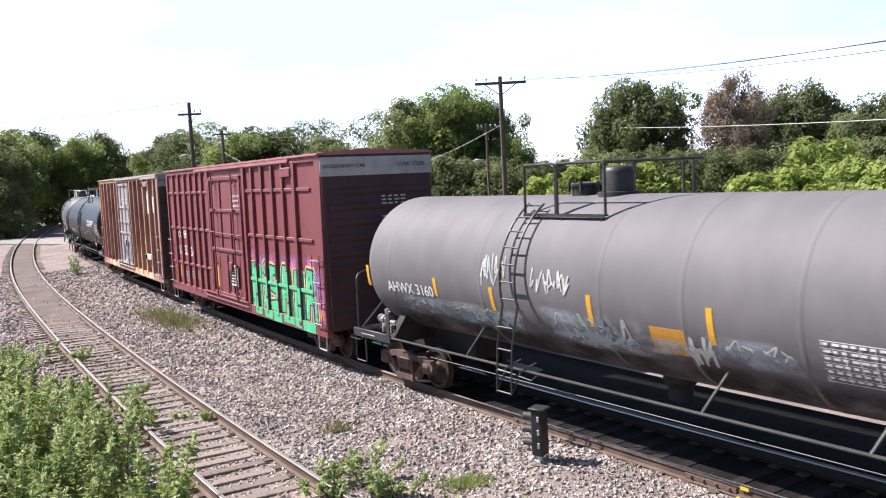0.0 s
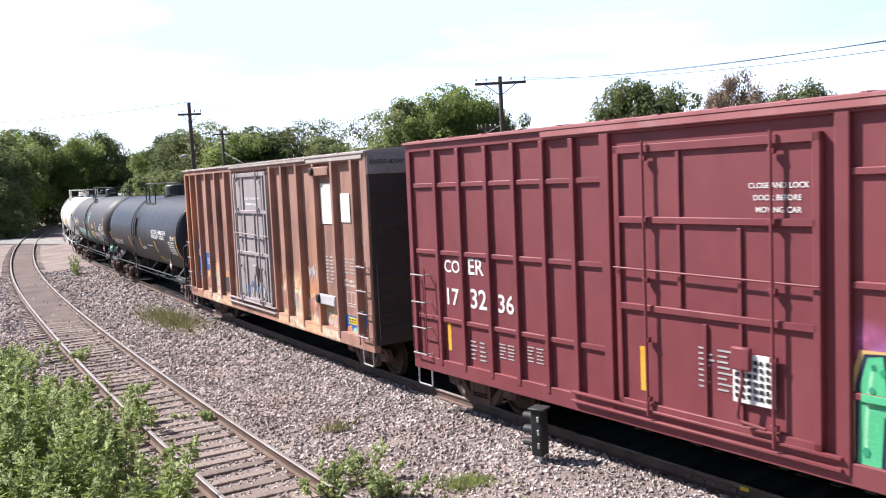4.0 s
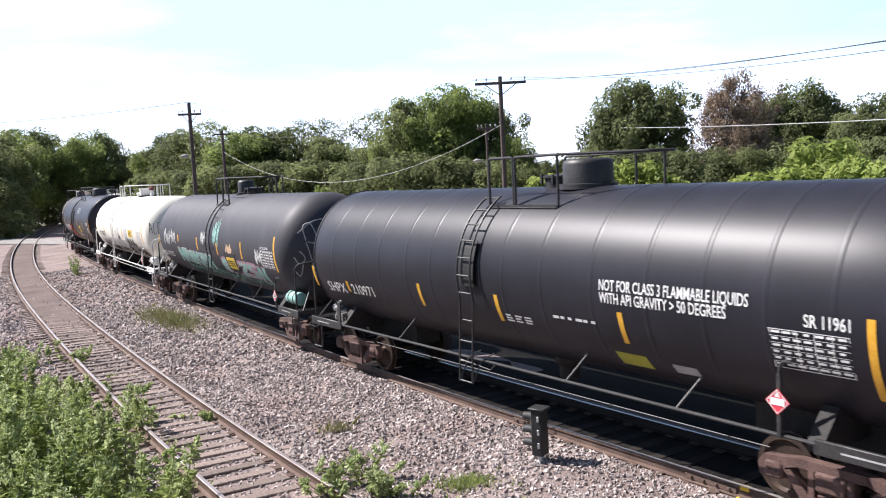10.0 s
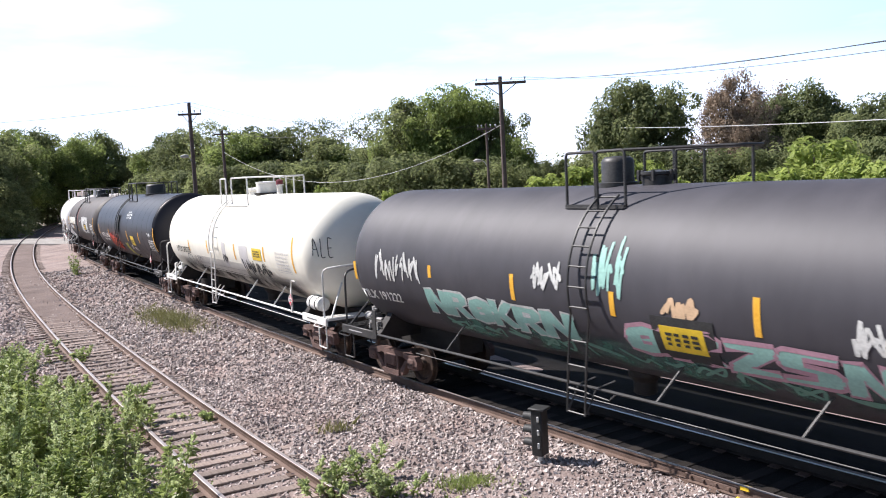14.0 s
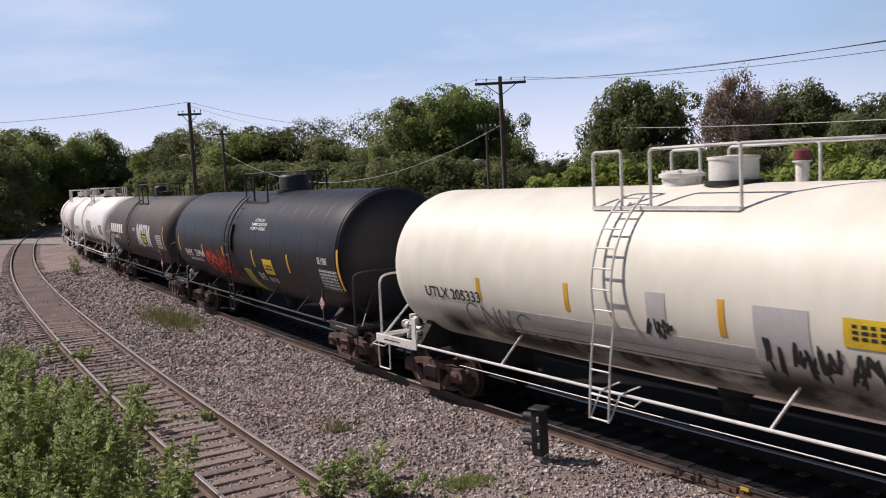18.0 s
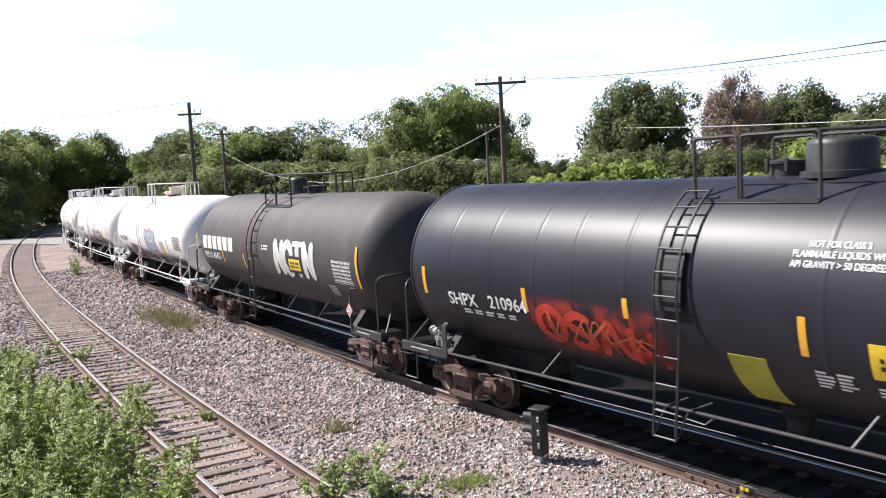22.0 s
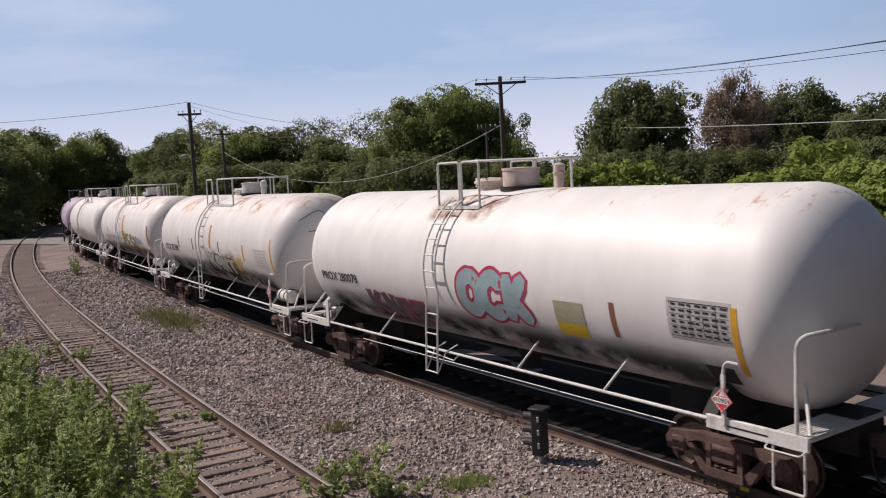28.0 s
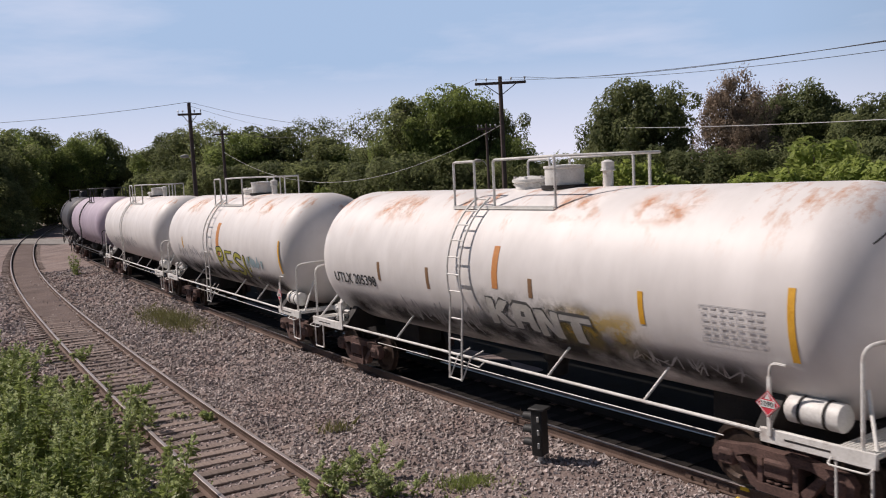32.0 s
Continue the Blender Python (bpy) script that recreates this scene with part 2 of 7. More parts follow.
# ---- mesh building ----
class Form:
    """Vertices and faces of one part, gathered piece by piece."""

    def __init__(self):
        self.v, self.f = [], []

    def add(self, verts, faces):
        k = len(self.v)
        self.v.extend(tuple(p) for p in verts)
        self.f.extend(tuple(i + k for i in f) for f in faces)
        return self

    def box(self, lo, hi, bevel=0.0):
        (x0, y0, z0), (x1, y1, z1) = lo, hi
        if not bevel:
            v = [(x, y, z) for x in (x0, x1) for y in (y0, y1) for z in (z0, z1)]
            return self.add(v, [(0, 1, 3, 2), (4, 6, 7, 5), (0, 4, 5, 1), (2, 3, 7, 6), (0, 2, 6, 4), (1, 5, 7, 3)])
        b, v, ix = bevel, [], {}
        for i in (0, 1):
            for j in (0, 1):
                for k in (0, 1):
                    c = ((x0, x1)[i], (y0, y1)[j], (z0, z1)[k])
                    s = (b if not i else -b, b if not j else -b, b if not k else -b)
                    for ax in range(3):
                        ix[i, j, k, ax] = len(v)
                        v.append(tuple(c[a] if a == ax else c[a] + s[a] for a in range(3)))
        f = []
        q = ((0, 0), (0, 1), (1, 1), (1, 0))
        for e in (0, 1):
            f.append([ix[e, j, k, 0] for j, k in q][::1 if not e else -1])
            f.append([ix[j, e, k, 1] for j, k in q][::-1 if not e else 1])
            f.append([ix[j, k, e, 2] for j, k in q][::1 if not e else -1])
        for e in (0, 1):
            for g in (0, 1):
                f.append([ix[e, g, 0, 0], ix[e, g, 1, 0], ix[e, g, 1, 1], ix[e, g, 0, 1]])
                f.append([ix[e, 0, g, 0], ix[e, 1, g, 0], ix[e, 1, g, 2], ix[e, 0, g, 2]])
                f.append([ix[0, e, g, 1], ix[1, e, g, 1], ix[1, e, g, 2], ix[0, e, g, 2]])
        for i in (0, 1):
            for j in (0, 1):
                for k in (0, 1):
                    f.append([ix[i, j, k, a] for a in range(3)])
        return self.add(v, f)

    def tube(self, pts, r, n=8, closed=False, caps=True):
        pts = [Vector(p) for p in pts]
        m = len(pts)
        rs = r if isinstance(r, (list, tuple)) else [r] * m
        v, f, side = [], [], None
        for i, p in enumerate(pts):
            a, b = pts[(i - 1) % m if closed else max(i - 1, 0)], pts[(i + 1) % m if closed else min(i + 1, m - 1)]
            d = (b - a).normalized()
            if side is None or abs(side.dot(d)) > .99:
                side = d.orthogonal().normalized()
            side = (side - d * side.dot(d)).normalized()
            up = d.cross(side)
            v.extend(p + (side * math.cos(2 * math.pi * j / n) + up * math.sin(2 * math.pi * j / n)) * rs[i] for j in range(n))
        for i in range(m if closed else m - 1):
            for j in range(n):
                a, b = i * n, ((i + 1) % m) * n
                f.append((a + j, a + (j + 1) % n, b + (j + 1) % n, b + j))
        if caps and not closed:
            f.append(tuple(range(n))[::-1])
            f.append(tuple((m - 1) * n + j for j in range(n)))
        return self.add(v, f)

    def rod(self, a, b, r, n=8):
        return self.tube([a, b], r, n)

    def lathe(self, profile, n=32, axis="x", centre=(0, 0, 0)):
        """Turns (along, radius) pairs round an axis."""
        v, f = [], []
        cx, cy, cz = centre
        for x, r in profile:
            for j in range(n):
                a = 2 * math.pi * j / n
                c, s = max(r, 1e-4) * math.cos(a), max(r, 1e-4) * math.sin(a)
                v.append({"x": (cx + x, cy + c, cz + s), "y": (cx + s, cy + x, cz + c), "z": (cx + c, cy + s, cz + x)}[axis])
        for i in range(len(profile) - 1):
            for j in range(n):
                f.append((i * n + j, i * n + (j + 1) % n, (i + 1) * n + (j + 1) % n, (i + 1) * n + j))
        f.append(tuple(range(n))[::-1])
        f.append(tuple((len(profile) - 1) * n + j for j in range(n)))
        return self.add(v, f)

    def slab(self, outline, y0, y1):
        """A flat outline in x and z, given thickness along y."""
        n = len(outline)
        v = [(x, y0, z) for x, z in outline] + [(x, y1, z) for x, z in outline]
        f = [tuple(range(n)), tuple(range(2 * n - 1, n - 1, -1))]
        f += [(i, i + n, (i + 1) % n + n, (i + 1) % n) for i in range(n)]
        return self.add(v, f)

    def mesh(self, name, material, smooth=True, angle=38):
        me = bpy.data.meshes.new(name)
        me.from_pydata(self.v, [], self.f)
        bm = bmesh.new()
        bm.from_mesh(me)
        bmesh.ops.recalc_face_normals(bm, faces=bm.faces)
        bm.to_mesh(me)
        bm.free()
        if smooth:
            me.shade_smooth()
            me.set_sharp_from_angle(angle=radians(angle))
        me.materials.append(material)
        return me


def part(name, form, material, parent=None, label="", at=None, smooth=True):
    me = form if isinstance(form, bpy.types.Mesh) else form.mesh(name, material, smooth)
    ob = new(name, me)
    if parent:
        ob.parent = parent
    if at is not None:
        ob.matrix_basis = at
    if label:
        tagged(ob, label)
    return ob


def big(name, verts, faces, material, parent=None, smooth=False):
    """A mesh from whole arrays, for what is gathered in thousands."""
    me = bpy.data.meshes.new(name)
    me.from_pydata(np.asarray(verts).tolist(), [], np.asarray(faces).tolist())
    me.materials.append(material)
    if smooth:
        me.shade_smooth()
    ob = new(name, me)
    if parent:
        ob.parent = parent
    return ob


def bent(points, radius=0.12, steps=5):
    """A polyline with its corners rounded, for bent pipe."""
    pts = [Vector(p) for p in points]
    out = [pts[0]]
    for a, b, c in zip(pts, pts[1:], pts[2:]):
        u, w = (a - b), (c - b)
        k = min(radius, u.length * .45, w.length * .45)
        p, q = b + u.normalized() * k, b + w.normalized() * k
        out += [p.lerp(b, i / steps).lerp(b.lerp(q, i / steps), i / steps) for i in range(steps + 1)]
    return out + [pts[-1]]


# ---- ground ----
def build_ground():
    xs = np.concatenate([[-2500, -900, -400, -200], np.arange(-120, 121, 4.0), [200, 400, 900, 2500]])
    ys = np.concatenate([[-2500, -900, -300, -120], np.arange(-60, 201, 4.0), [300, 500, 900, 2500]])
    gx, gy = np.meshgrid(xs, ys)
    gz = np.full_like(gx, -0.62)
    v = np.stack([gx, gy, gz], -1).reshape(-1, 3)
    w = len(xs)
    f = [(j * w + i, j * w + i + 1, (j + 1) * w + i + 1, (j + 1) * w + i) for j in range(len(ys) - 1) for i in range(w - 1)]
    g = big("ground", v, f, EARTH)
    tagged(g, "bare brown earth reaching to the horizon", "ground", kind="structure")
    # the gravelled yard, a little higher, shaped by both tracks
    v, f = [], []
    ds = np.concatenate([[16.0, 14.5], np.arange(13.5, 1.6, -.6), [1.4, 1.15, 1.0, .84, .7, .4, 0, -.4, -.7, -.84, -1.0, -1.5], np.arange(-2.1, -4.6, -.6), [-6, -8, -11, -13]])
    ss = np.arange(-60, 170, 1.0)
    sx, sy = SIDING[0][200:900], SIDING[1][200:900]
    for s in ss:
        for d in ds:
            p = on(MAIN, s, d)
            v.append((p.x, p.y, yard_height(p.x, p.y, d, float(np.sqrt(((sx - p.x) ** 2 + (sy - p.y) ** 2).min())))))
    k = len(ds)
    for i in range(len(ss) - 1):
        for j in range(k - 1):
            f.append((i * k + j, i * k + j + 1, (i + 1) * k + j + 1, (i + 1) * k + j))
    y = big("gravel_yard", v, f, GRAVEL, smooth=True)
    tagged(y, "grey and reddish crushed-stone yard around the tracks", "gravel", kind="structure")


def yard_height(x, y, d_main, d_siding):
    """Ballast shoulders along both tracks, uneven gravel between, falling away at the edges."""
    up = np.interp(abs(d_main), [.70, .84, 1.0, 1.5, 2.6, 4.2], [-.21, -.175, -.158, -.165, -.26, -.40])
    up2 = np.interp(d_siding, [1.4, 2.4, 4.0], [-.30, -.335, -.42])
    z = max(up, up2)
    flat = min(1.0, max(0.0, (min(abs(d_main), d_siding) - 1.3) / 1.0))
    z += flat * (noise.noise(Vector((x * .25, y * .25, 0))) * .05 + noise.noise(Vector((x * .9, y * .9, 3))) * .025)
    edge = max(0.0, (d_main - 14.0) / 2.0, (-d_main - 9.0) / 4.0)
    return float(z * (1 - edge) - .65 * edge) if edge < 1 else -.66


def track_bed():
    """The strip of ballast between and beside the running rails, coloured dark for the train's shade."""
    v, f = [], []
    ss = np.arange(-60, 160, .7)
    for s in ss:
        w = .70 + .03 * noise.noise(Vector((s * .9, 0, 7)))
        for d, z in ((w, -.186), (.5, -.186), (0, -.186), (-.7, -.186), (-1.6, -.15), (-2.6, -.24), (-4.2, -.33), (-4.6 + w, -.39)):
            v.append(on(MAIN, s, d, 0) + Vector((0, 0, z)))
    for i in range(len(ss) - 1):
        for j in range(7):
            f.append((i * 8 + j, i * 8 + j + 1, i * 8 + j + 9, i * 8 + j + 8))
    tagged(big("track_bed", v, f, SHADED_BED, smooth=True), "ballast strip under the trains, coloured dark for their shade", "ballast", kind="structure")


build_ground()
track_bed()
RAIL_SHAPE = ((-.07, -.172), (.07, -.172), (.07, -.160), (.012, -.14), (.012, -.045), (.036, -.035), (.036, -.004), (.028, 0),
              (-.028, 0), (-.036, -.004), (-.036, -.035), (-.012, -.045), (-.012, -.14), (-.07, -.160))


def rail(track, d, cant, z0, s0, s1, name, parent, side=RAIL_RUST, head=RAIL_TOP):
    v, f = [], []
    ss = np.arange(s0, s1 + .1, 1.0)
    n = len(RAIL_SHAPE)
    for s in ss:
        for w, z in RAIL_SHAPE:
            v.append(on(track, s, d + w, z, cant, z0))
    for i in range(len(ss) - 1):
        for j in range(n):
            f.append((i * n + j, i * n + (j + 1) % n, (i + 1) * n + (j + 1) % n, (i + 1) * n + j))
    ob = big(name, v, f, side, parent)
    me = ob.data
    me.materials.append(head)
    top = (7,) if head is POLISHED else (6, 7, 8)
    idx = np.array([1 if (j % n) in top else 0 for j in range(len(f))], dtype=np.int32)
    me.polygons.foreach_set("material_index", idx)
    return ob


def build_track(name, track, cant, z0, s0, s1, label, ties0, ties1, wood):
    root = tagged(new(name), label, "railway track", kind="structure")
    for d in (.7535, -.7535):
        # the running track's far rail takes the colour darkened for shade
        in_shade = wood is TIE_SHADED and d < 0
        tagged(rail(track, d, cant, z0, s0, s1, "rail", root, SHADED_RAIL if in_shade else RAIL_RUST, POLISHED if in_shade else RAIL_TOP),
               "steel rail coloured dark for the train's shade, with a polished top" if in_shade else "brown rusty steel rail with a worn bright top")
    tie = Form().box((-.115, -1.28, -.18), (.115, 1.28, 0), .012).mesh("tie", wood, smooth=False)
    plate = Form().box((-.09, -.17, 0), (.09, .17, .018), .004).mesh("tie_plate", RAIL_RUST, smooth=False)
    rnd = random.Random(4)
    s, count = ties0, 0
    rest_v, rest_f = [], []
    while s < ties1:
        a = heading(track, s)
        p = on(track, s, rnd.uniform(-.06, .06), -.178, cant, z0)
        m = Matrix.Translation(p) @ pose(0, 0, 0, 0, 0, math.degrees(a) + rnd.uniform(-1.5, 1.5)) @ pose(0, 0, rnd.uniform(-.012, .008), math.degrees(cant))
        if count < 150:
            t = part("tie", tie, wood, root, at=m)
            for d in (.7535, -.7535):
                part("tie_plate", plate, RAIL_RUST, t, at=pose(0, d, .001))
        else:
            k = len(rest_v)
            rest_v += [m @ q.co for q in tie.vertices]
            rest_f += [[k + i for i in q.vertices] for q in tie.polygons]
        count += 1
        s += rnd.uniform(.47, .56)
    if rest_v:
        me = bpy.data.meshes.new("far_ties")
        me.from_pydata(rest_v, [], rest_f)
        me.materials.append(wood)
        ob = new("far_ties", me)
        ob.parent = root
        tagged(ob, kind="stuff")
    return root


build_track("siding_track", SIDING, CANT_SIDING, Z_SIDING, -60, 165, "curved siding of rusty rails on weathered wooden ties", -12, 110, TIE)
main_track = build_track("main_track", MAIN, CANT_MAIN, 0.0, -170, 290, "curved running track of rusty rails on weathered ties", -22, 60, TIE_SHADED)


def siding_fill():
    """Trodden dirt that fills the siding between its rails, deeper with distance, and the pale level crossing."""
    v, f = [], []
    ss = np.arange(-15.0, 120, .3)
    for s in ss:
        z = float(np.interp(s, [-4, 4, 10, 19], [-.312, -.306, -.275, -.235])) + .014 * noise.noise(Vector((s * 2.3, 0, 2)))
        for d in (.64, .3, 0, -.3, -.64):
            v.append(on(SIDING, s, d) + Vector((0, 0, z + .02 * noise.noise(Vector((s * 1.7, d * 4, 9))))))
    for i in range(len(ss) - 1):
        for j in range(4):
            f.append((i * 5 + j, i * 5 + j + 1, i * 5 + j + 6, i * 5 + j + 5))
    tagged(big("dirt_fill", v, f, DIRT, smooth=True), "trodden brown dirt between the siding's rails", "dirt", kind="structure")
    road = Form()
    c, u, w = Vector((-45.0, 89.5, -.17)), Vector((.83, -.56, 0)), Vector((.56, .83, 0))
    a, b = c - u * 60, c + u * 14
    road.add([a - w * 2.8, b - w * 2.8, b + w * 2.8, a + w * 2.8] + [q - Vector((0, 0, .3)) for q in (a - w * 2.8, b - w * 2.8, b + w * 2.8, a + w * 2.8)],
             [(0, 1, 2, 3), (7, 6, 5, 4), (0, 4, 5, 1), (1, 5, 6, 2), (2, 6, 7, 3), (3, 7, 4, 0)])
    tagged(part("road", road, ASPHALT), "pale level-crossing road over the tracks", "road", kind="structure")


siding_fill()

# ---- rolling stock: x along the train's way, the side towards the camera is -y, z over the railhead ----
CACHE = {}


def shared(key, make):
    if key not in CACHE:
        CACHE[key] = make()
    return CACHE[key]


def side_frame_form():
    top = [(-1.02, .38), (-1.04, .55), (-.95, .66), (-.70, .68), (-.45, .72), (.45, .72), (.70, .68), (.95, .66), (1.04, .55), (1.02, .38)]
    low = [(.84, .36), (.78, .46), (.58, .42), (.40, .20), (.30, .15), (-.30, .15), (-.40, .20), (-.58, .42), (-.78, .46), (-.84, .36)]
    f = Form()
    # the cast frame with two windows, laid out as bars
    f.slab(top[:5] + [(-.45, .60), (-.62, .55), (-.70, .48)] + [(-.78, .46), (-.84, .36)], -.07, .07)
    f.slab([(x * -1, z) for x, z in (top[:5] + [(-.45, .60), (-.62, .55), (-.70, .48)] + [(-.78, .46), (-.84, .36)])][::-1], -.07, .07)
    f.slab([(-.46, .72), (.46, .72), (.46, .60), (-.46, .60)], -.08, .08)
    f.slab([(-.66, .52), (-.56, .54), (-.30, .26), (-.30, .15), (-.42, .18)], -.07, .07)
    f.slab([(.66, .52), (.42, .18), (.30, .15), (.30, .26), (.56, .54)], -.07, .07)
    f.slab([(-.32, .27), (.32, .27), (.32, .15), (-.32, .15)], -.11, .11)
    f.slab([(-.30, .60), (-.22, .60), (-.22, .26), (-.30, .26)], -.09, .09)
    f.slab([(.22, .60), (.30, .60), (.30, .26), (.22, .26)], -.09, .09)
    return f


def spring_form():
    pts = [(.055 * math.cos(a), .055 * math.sin(a), a / (2 * math.pi) * .052) for a in np.linspace(0, 2 * math.pi * 4.6, 56)]
    return Form().tube(pts, .017, 6)


def wheelset_form():
    f = Form()
    for s in (1, -1):
        f.lathe([(s * .66, .06), (s * .66, .40), (s * .665, .455), (s * .69, .46), (s * .70, .435), (s * .79, .43), (s * .795, .36),
                 (s * .75, .32), (s * .745, .14), (s * .80, .11), (s * .80, .06)], 40, "y")
        f.lathe([(s * .80, .065), (s * .93, .075), (s * 1.08, .085), (s * 1.085, .05)], 16, "y")
        for k in range(3):
            a = k * 2.0944
            f.lathe([(s * 1.08, .018), (s * 1.105, .018), (s * 1.106, .001)], 6, "y", (.05 * math.cos(a), 0, .05 * math.sin(a)))
    f.lathe([(-.66, .075), (.66, .075)], 12, "y")
    return f


WHEELSETS = []
BASE = 0.80


def truck(car, x, iron=TRUCK):
    """A three-piece truck: bolster, two side frames with springs, two turning wheelsets."""
    bol = shared(("bolster", iron.name), lambda: Form().box((-.20, -1.12, .36), (.20, 1.12, .62), .03).box((-.24, -.3, .55), (.24, .3, .80), .02).mesh("truck", iron))
    fr = shared(("side", iron.name), lambda: side_frame_form().mesh("side_frame", iron))
    sp = shared("spring", lambda: spring_form().mesh("spring", TRUCK))
    cap = shared(("cap", iron.name), lambda: Form().box((-.13, -.10, -.10), (.13, .10, .13), .03).mesh("bearing_adapter", iron))
    ws = shared("wheelset", lambda: wheelset_form().mesh("wheelset", WHEEL))
    brake = shared("brake", lambda: Form().box((-.02, -.7, -.1), (.02, .7, .02), .01).rod((0, -.55, -.05), (0, .55, .06), .03).mesh("brake_beam", DARK))
    t = part("truck", bol, iron, car, at=pose(x, 0, 0))
    for y in (-1.0, 1.0):
        part("side_frame", fr, iron, t, at=pose(0, y, 0))
        for k in (-.12, 0, .12):
            part("spring", sp, TRUCK, t, at=pose(k, y - (.03 if y < 0 else -.03), .27))
        for k in (-BASE, BASE):
            part("bearing_adapter", cap, iron, t, at=pose(k, y, .47))
    for k in (-BASE, BASE):
        w = part("wheelset", ws, WHEEL, t, at=pose(k, 0, .457))
        WHEELSETS.append(w)
    for k in (-.30, .30):
        part("brake_beam", brake, DARK, t, at=pose(k, 0, .42))
    return t


def coupler(car, x, s):
    f = Form().box((min(0, s * -.9), -.08, -.09), (max(0, s * -.9), .08, .09), .02)
    f.slab([(s * -.1, -.16), (s * .12, -.18), (s * .26, -.10), (s * .28, .08), (s * .14, .16), (s * -.06, .14)], -.13, .13)
    part("coupler", f, TRUCK, car, at=pose(x, 0, .84))
    h = Form().tube(bent([(0, 0, .1), (s * .08, -.05, -.25), (s * .28, -.08, -.42), (s * .5, -.06, -.38)], .15), .022, 8)
    part("air_hose", h, DARK, car, at=pose(x - s * .05, -.35, .75))


CARS = []


def tank_car(name, label, s_front, s_back, r, zc, paint, trim, iron=TRUCK, flat=0.62, gap=.62, bands=(), lx=-.75, plat=(-.7, 0.0, .05, 1.18, 3.4),
             dome=1, square=False, vessel=True, fitting=None, cap=None, tank_paint=None, nose=0.0, vessel_at=.62, dome_at=None, hatch_at=None):
    """A tank car between two coupling points. plat: ends of the two railing loops and the far end of the top rail."""
    half = (s_back - s_front) / 2
    r, zc = r + .06, zc + .05
    fitting = fitting or trim
    car = tagged(new(name), label, "tank car", "cars of the freight train")
    tl = half - gap - flat
    prof = []
    for k in range(13):
        a = math.pi / 2 * k / 12
        prof.append((-tl - flat * math.cos(a), r * math.sin(a) ** (.5 if square else .92)))
    for k in range(1, 18):
        prof.append((-tl + (2 * tl + nose) * k / 18, r))
    prof += [(nose - x, q) for x, q in prof[:13][::-1]]
    part("tank", Form().lathe(prof, 80, "x", (0, 0, zc)), paint, car)
    for x in bands:
        b = Form().lathe([(x - .05, r - .01), (x - .045, r + .001), (x - .02, r + .005), (x + .02, r + .005), (x + .045, r + .001), (x + .05, r - .01)], 80, "x", (0, 0, zc))
        part("jacket_band", b, paint, car)
    if square:
        for s in (-1, 1):
            b = Form().lathe([(s * tl - .03, r - .01), (s * tl - .02, r + .014), (s * tl + .02, r + .014), (s * tl + .03, r - .01)], 80, "x", (0, 0, zc))
            part("jacket_edge", b, paint, car)
    # stub sills, saddles, trucks and couplers
    tx = half - 1.95
    zlow = zc - math.sqrt(max(r * r - .8 * .8, .01))
    for s in (-1, 1):
        lo, hi = sorted((s * (half - .45), s * (tx - 1.6)))
        part("stub_sill", Form().box((lo, -.32, .66), (hi, .32, zc - r + .06), .02), DARK, car)
        f = Form()
        q = [(-1.40, .98), (1.40, .98), (1.40, 1.10), (1.0, zc - math.sqrt(max(r * r - 1.0, .01)) + .1), (-1.0, zc - math.sqrt(max(r * r - 1.0, .01)) + .1), (-1.40, 1.10)]
        v = [(s * tx + dx, y, z) for dx in (-.11, .11) for y, z in q]
        f.add(v, [tuple(range(6)), tuple(range(11, 5, -1))] + [(i, (i + 1) % 6, (i + 1) % 6 + 6, i + 6) for i in range(6)])
        part("body_bolster", f, DARK, car)
        truck(car, s * tx, iron)
        coupler(car, s * (half - .22), s)
        e0, e1 = s * (tx + .02), s * (half - .42)
        lo, hi = sorted((s * (half - .92), e1))
        deck = part("end_platform", Form().box((lo, -1.42, 1.10), (hi, 1.42, 1.13), .006), trim, car)
        bar = shared(("bar", trim.name), lambda: Form().box((-.010, -1.40, 0), (.010, 1.40, .03)).mesh("grating_bar", trim, smooth=False))
        for k in range(10):
            part("grating_bar", bar, trim, deck, at=pose(lo + .03 + k * (hi - lo - .06) / 9, 0, 1.13))
        for y in (-1.45, 1.45):
            lo, hi = sorted((e0, e1))
            part("side_sill", Form().box((lo, y - .03, .98), (hi, y + .03, 1.17), .01), trim, car)
            part("sill_stencil", Form().box((lo + .35, y - .034, 1.062), (hi - .55, y - .031, 1.085)), DARK if trim.name.startswith("white") else GREY_INK, car)
            g = Form().tube(bent([(s * (half - .48), y, 1.08), (s * (half - .48), y, .42), (s * (half - .92), y, .42), (s * (half - .92), y, 1.08)], .05), .018, 6)
            part("sill_step", g, trim, car)
            g = Form().tube(bent([(s * (half - .45), y * 1.03, 1.0), (s * (half - .45), y * 1.1, .96), (s * (half - .95), y * 1.1, .96), (s * (half - .95), y * 1.03, 1.02)], .05, 4), .012, 6)
            part("grab_iron", g, trim, car)
        g = Form().tube(bent([(s * (half - .60), -1.43, 1.12), (s * (half - .60), -1.43, 2.38), (s * (half - .38), -1.1, 2.44), (s * (half - .38), 1.1, 2.44),
                              (s * (half - .60), 1.43, 2.38), (s * (half - .60), 1.43, 1.12)], .20), .026, 8)
        part("end_rail", g, trim, car)
        g = Form().rod((s * (half - .50), -1.30, 1.12), (s * (half - .95), -.75, 1.95), .026, 8)
        part("rail_stay", g, trim, car)
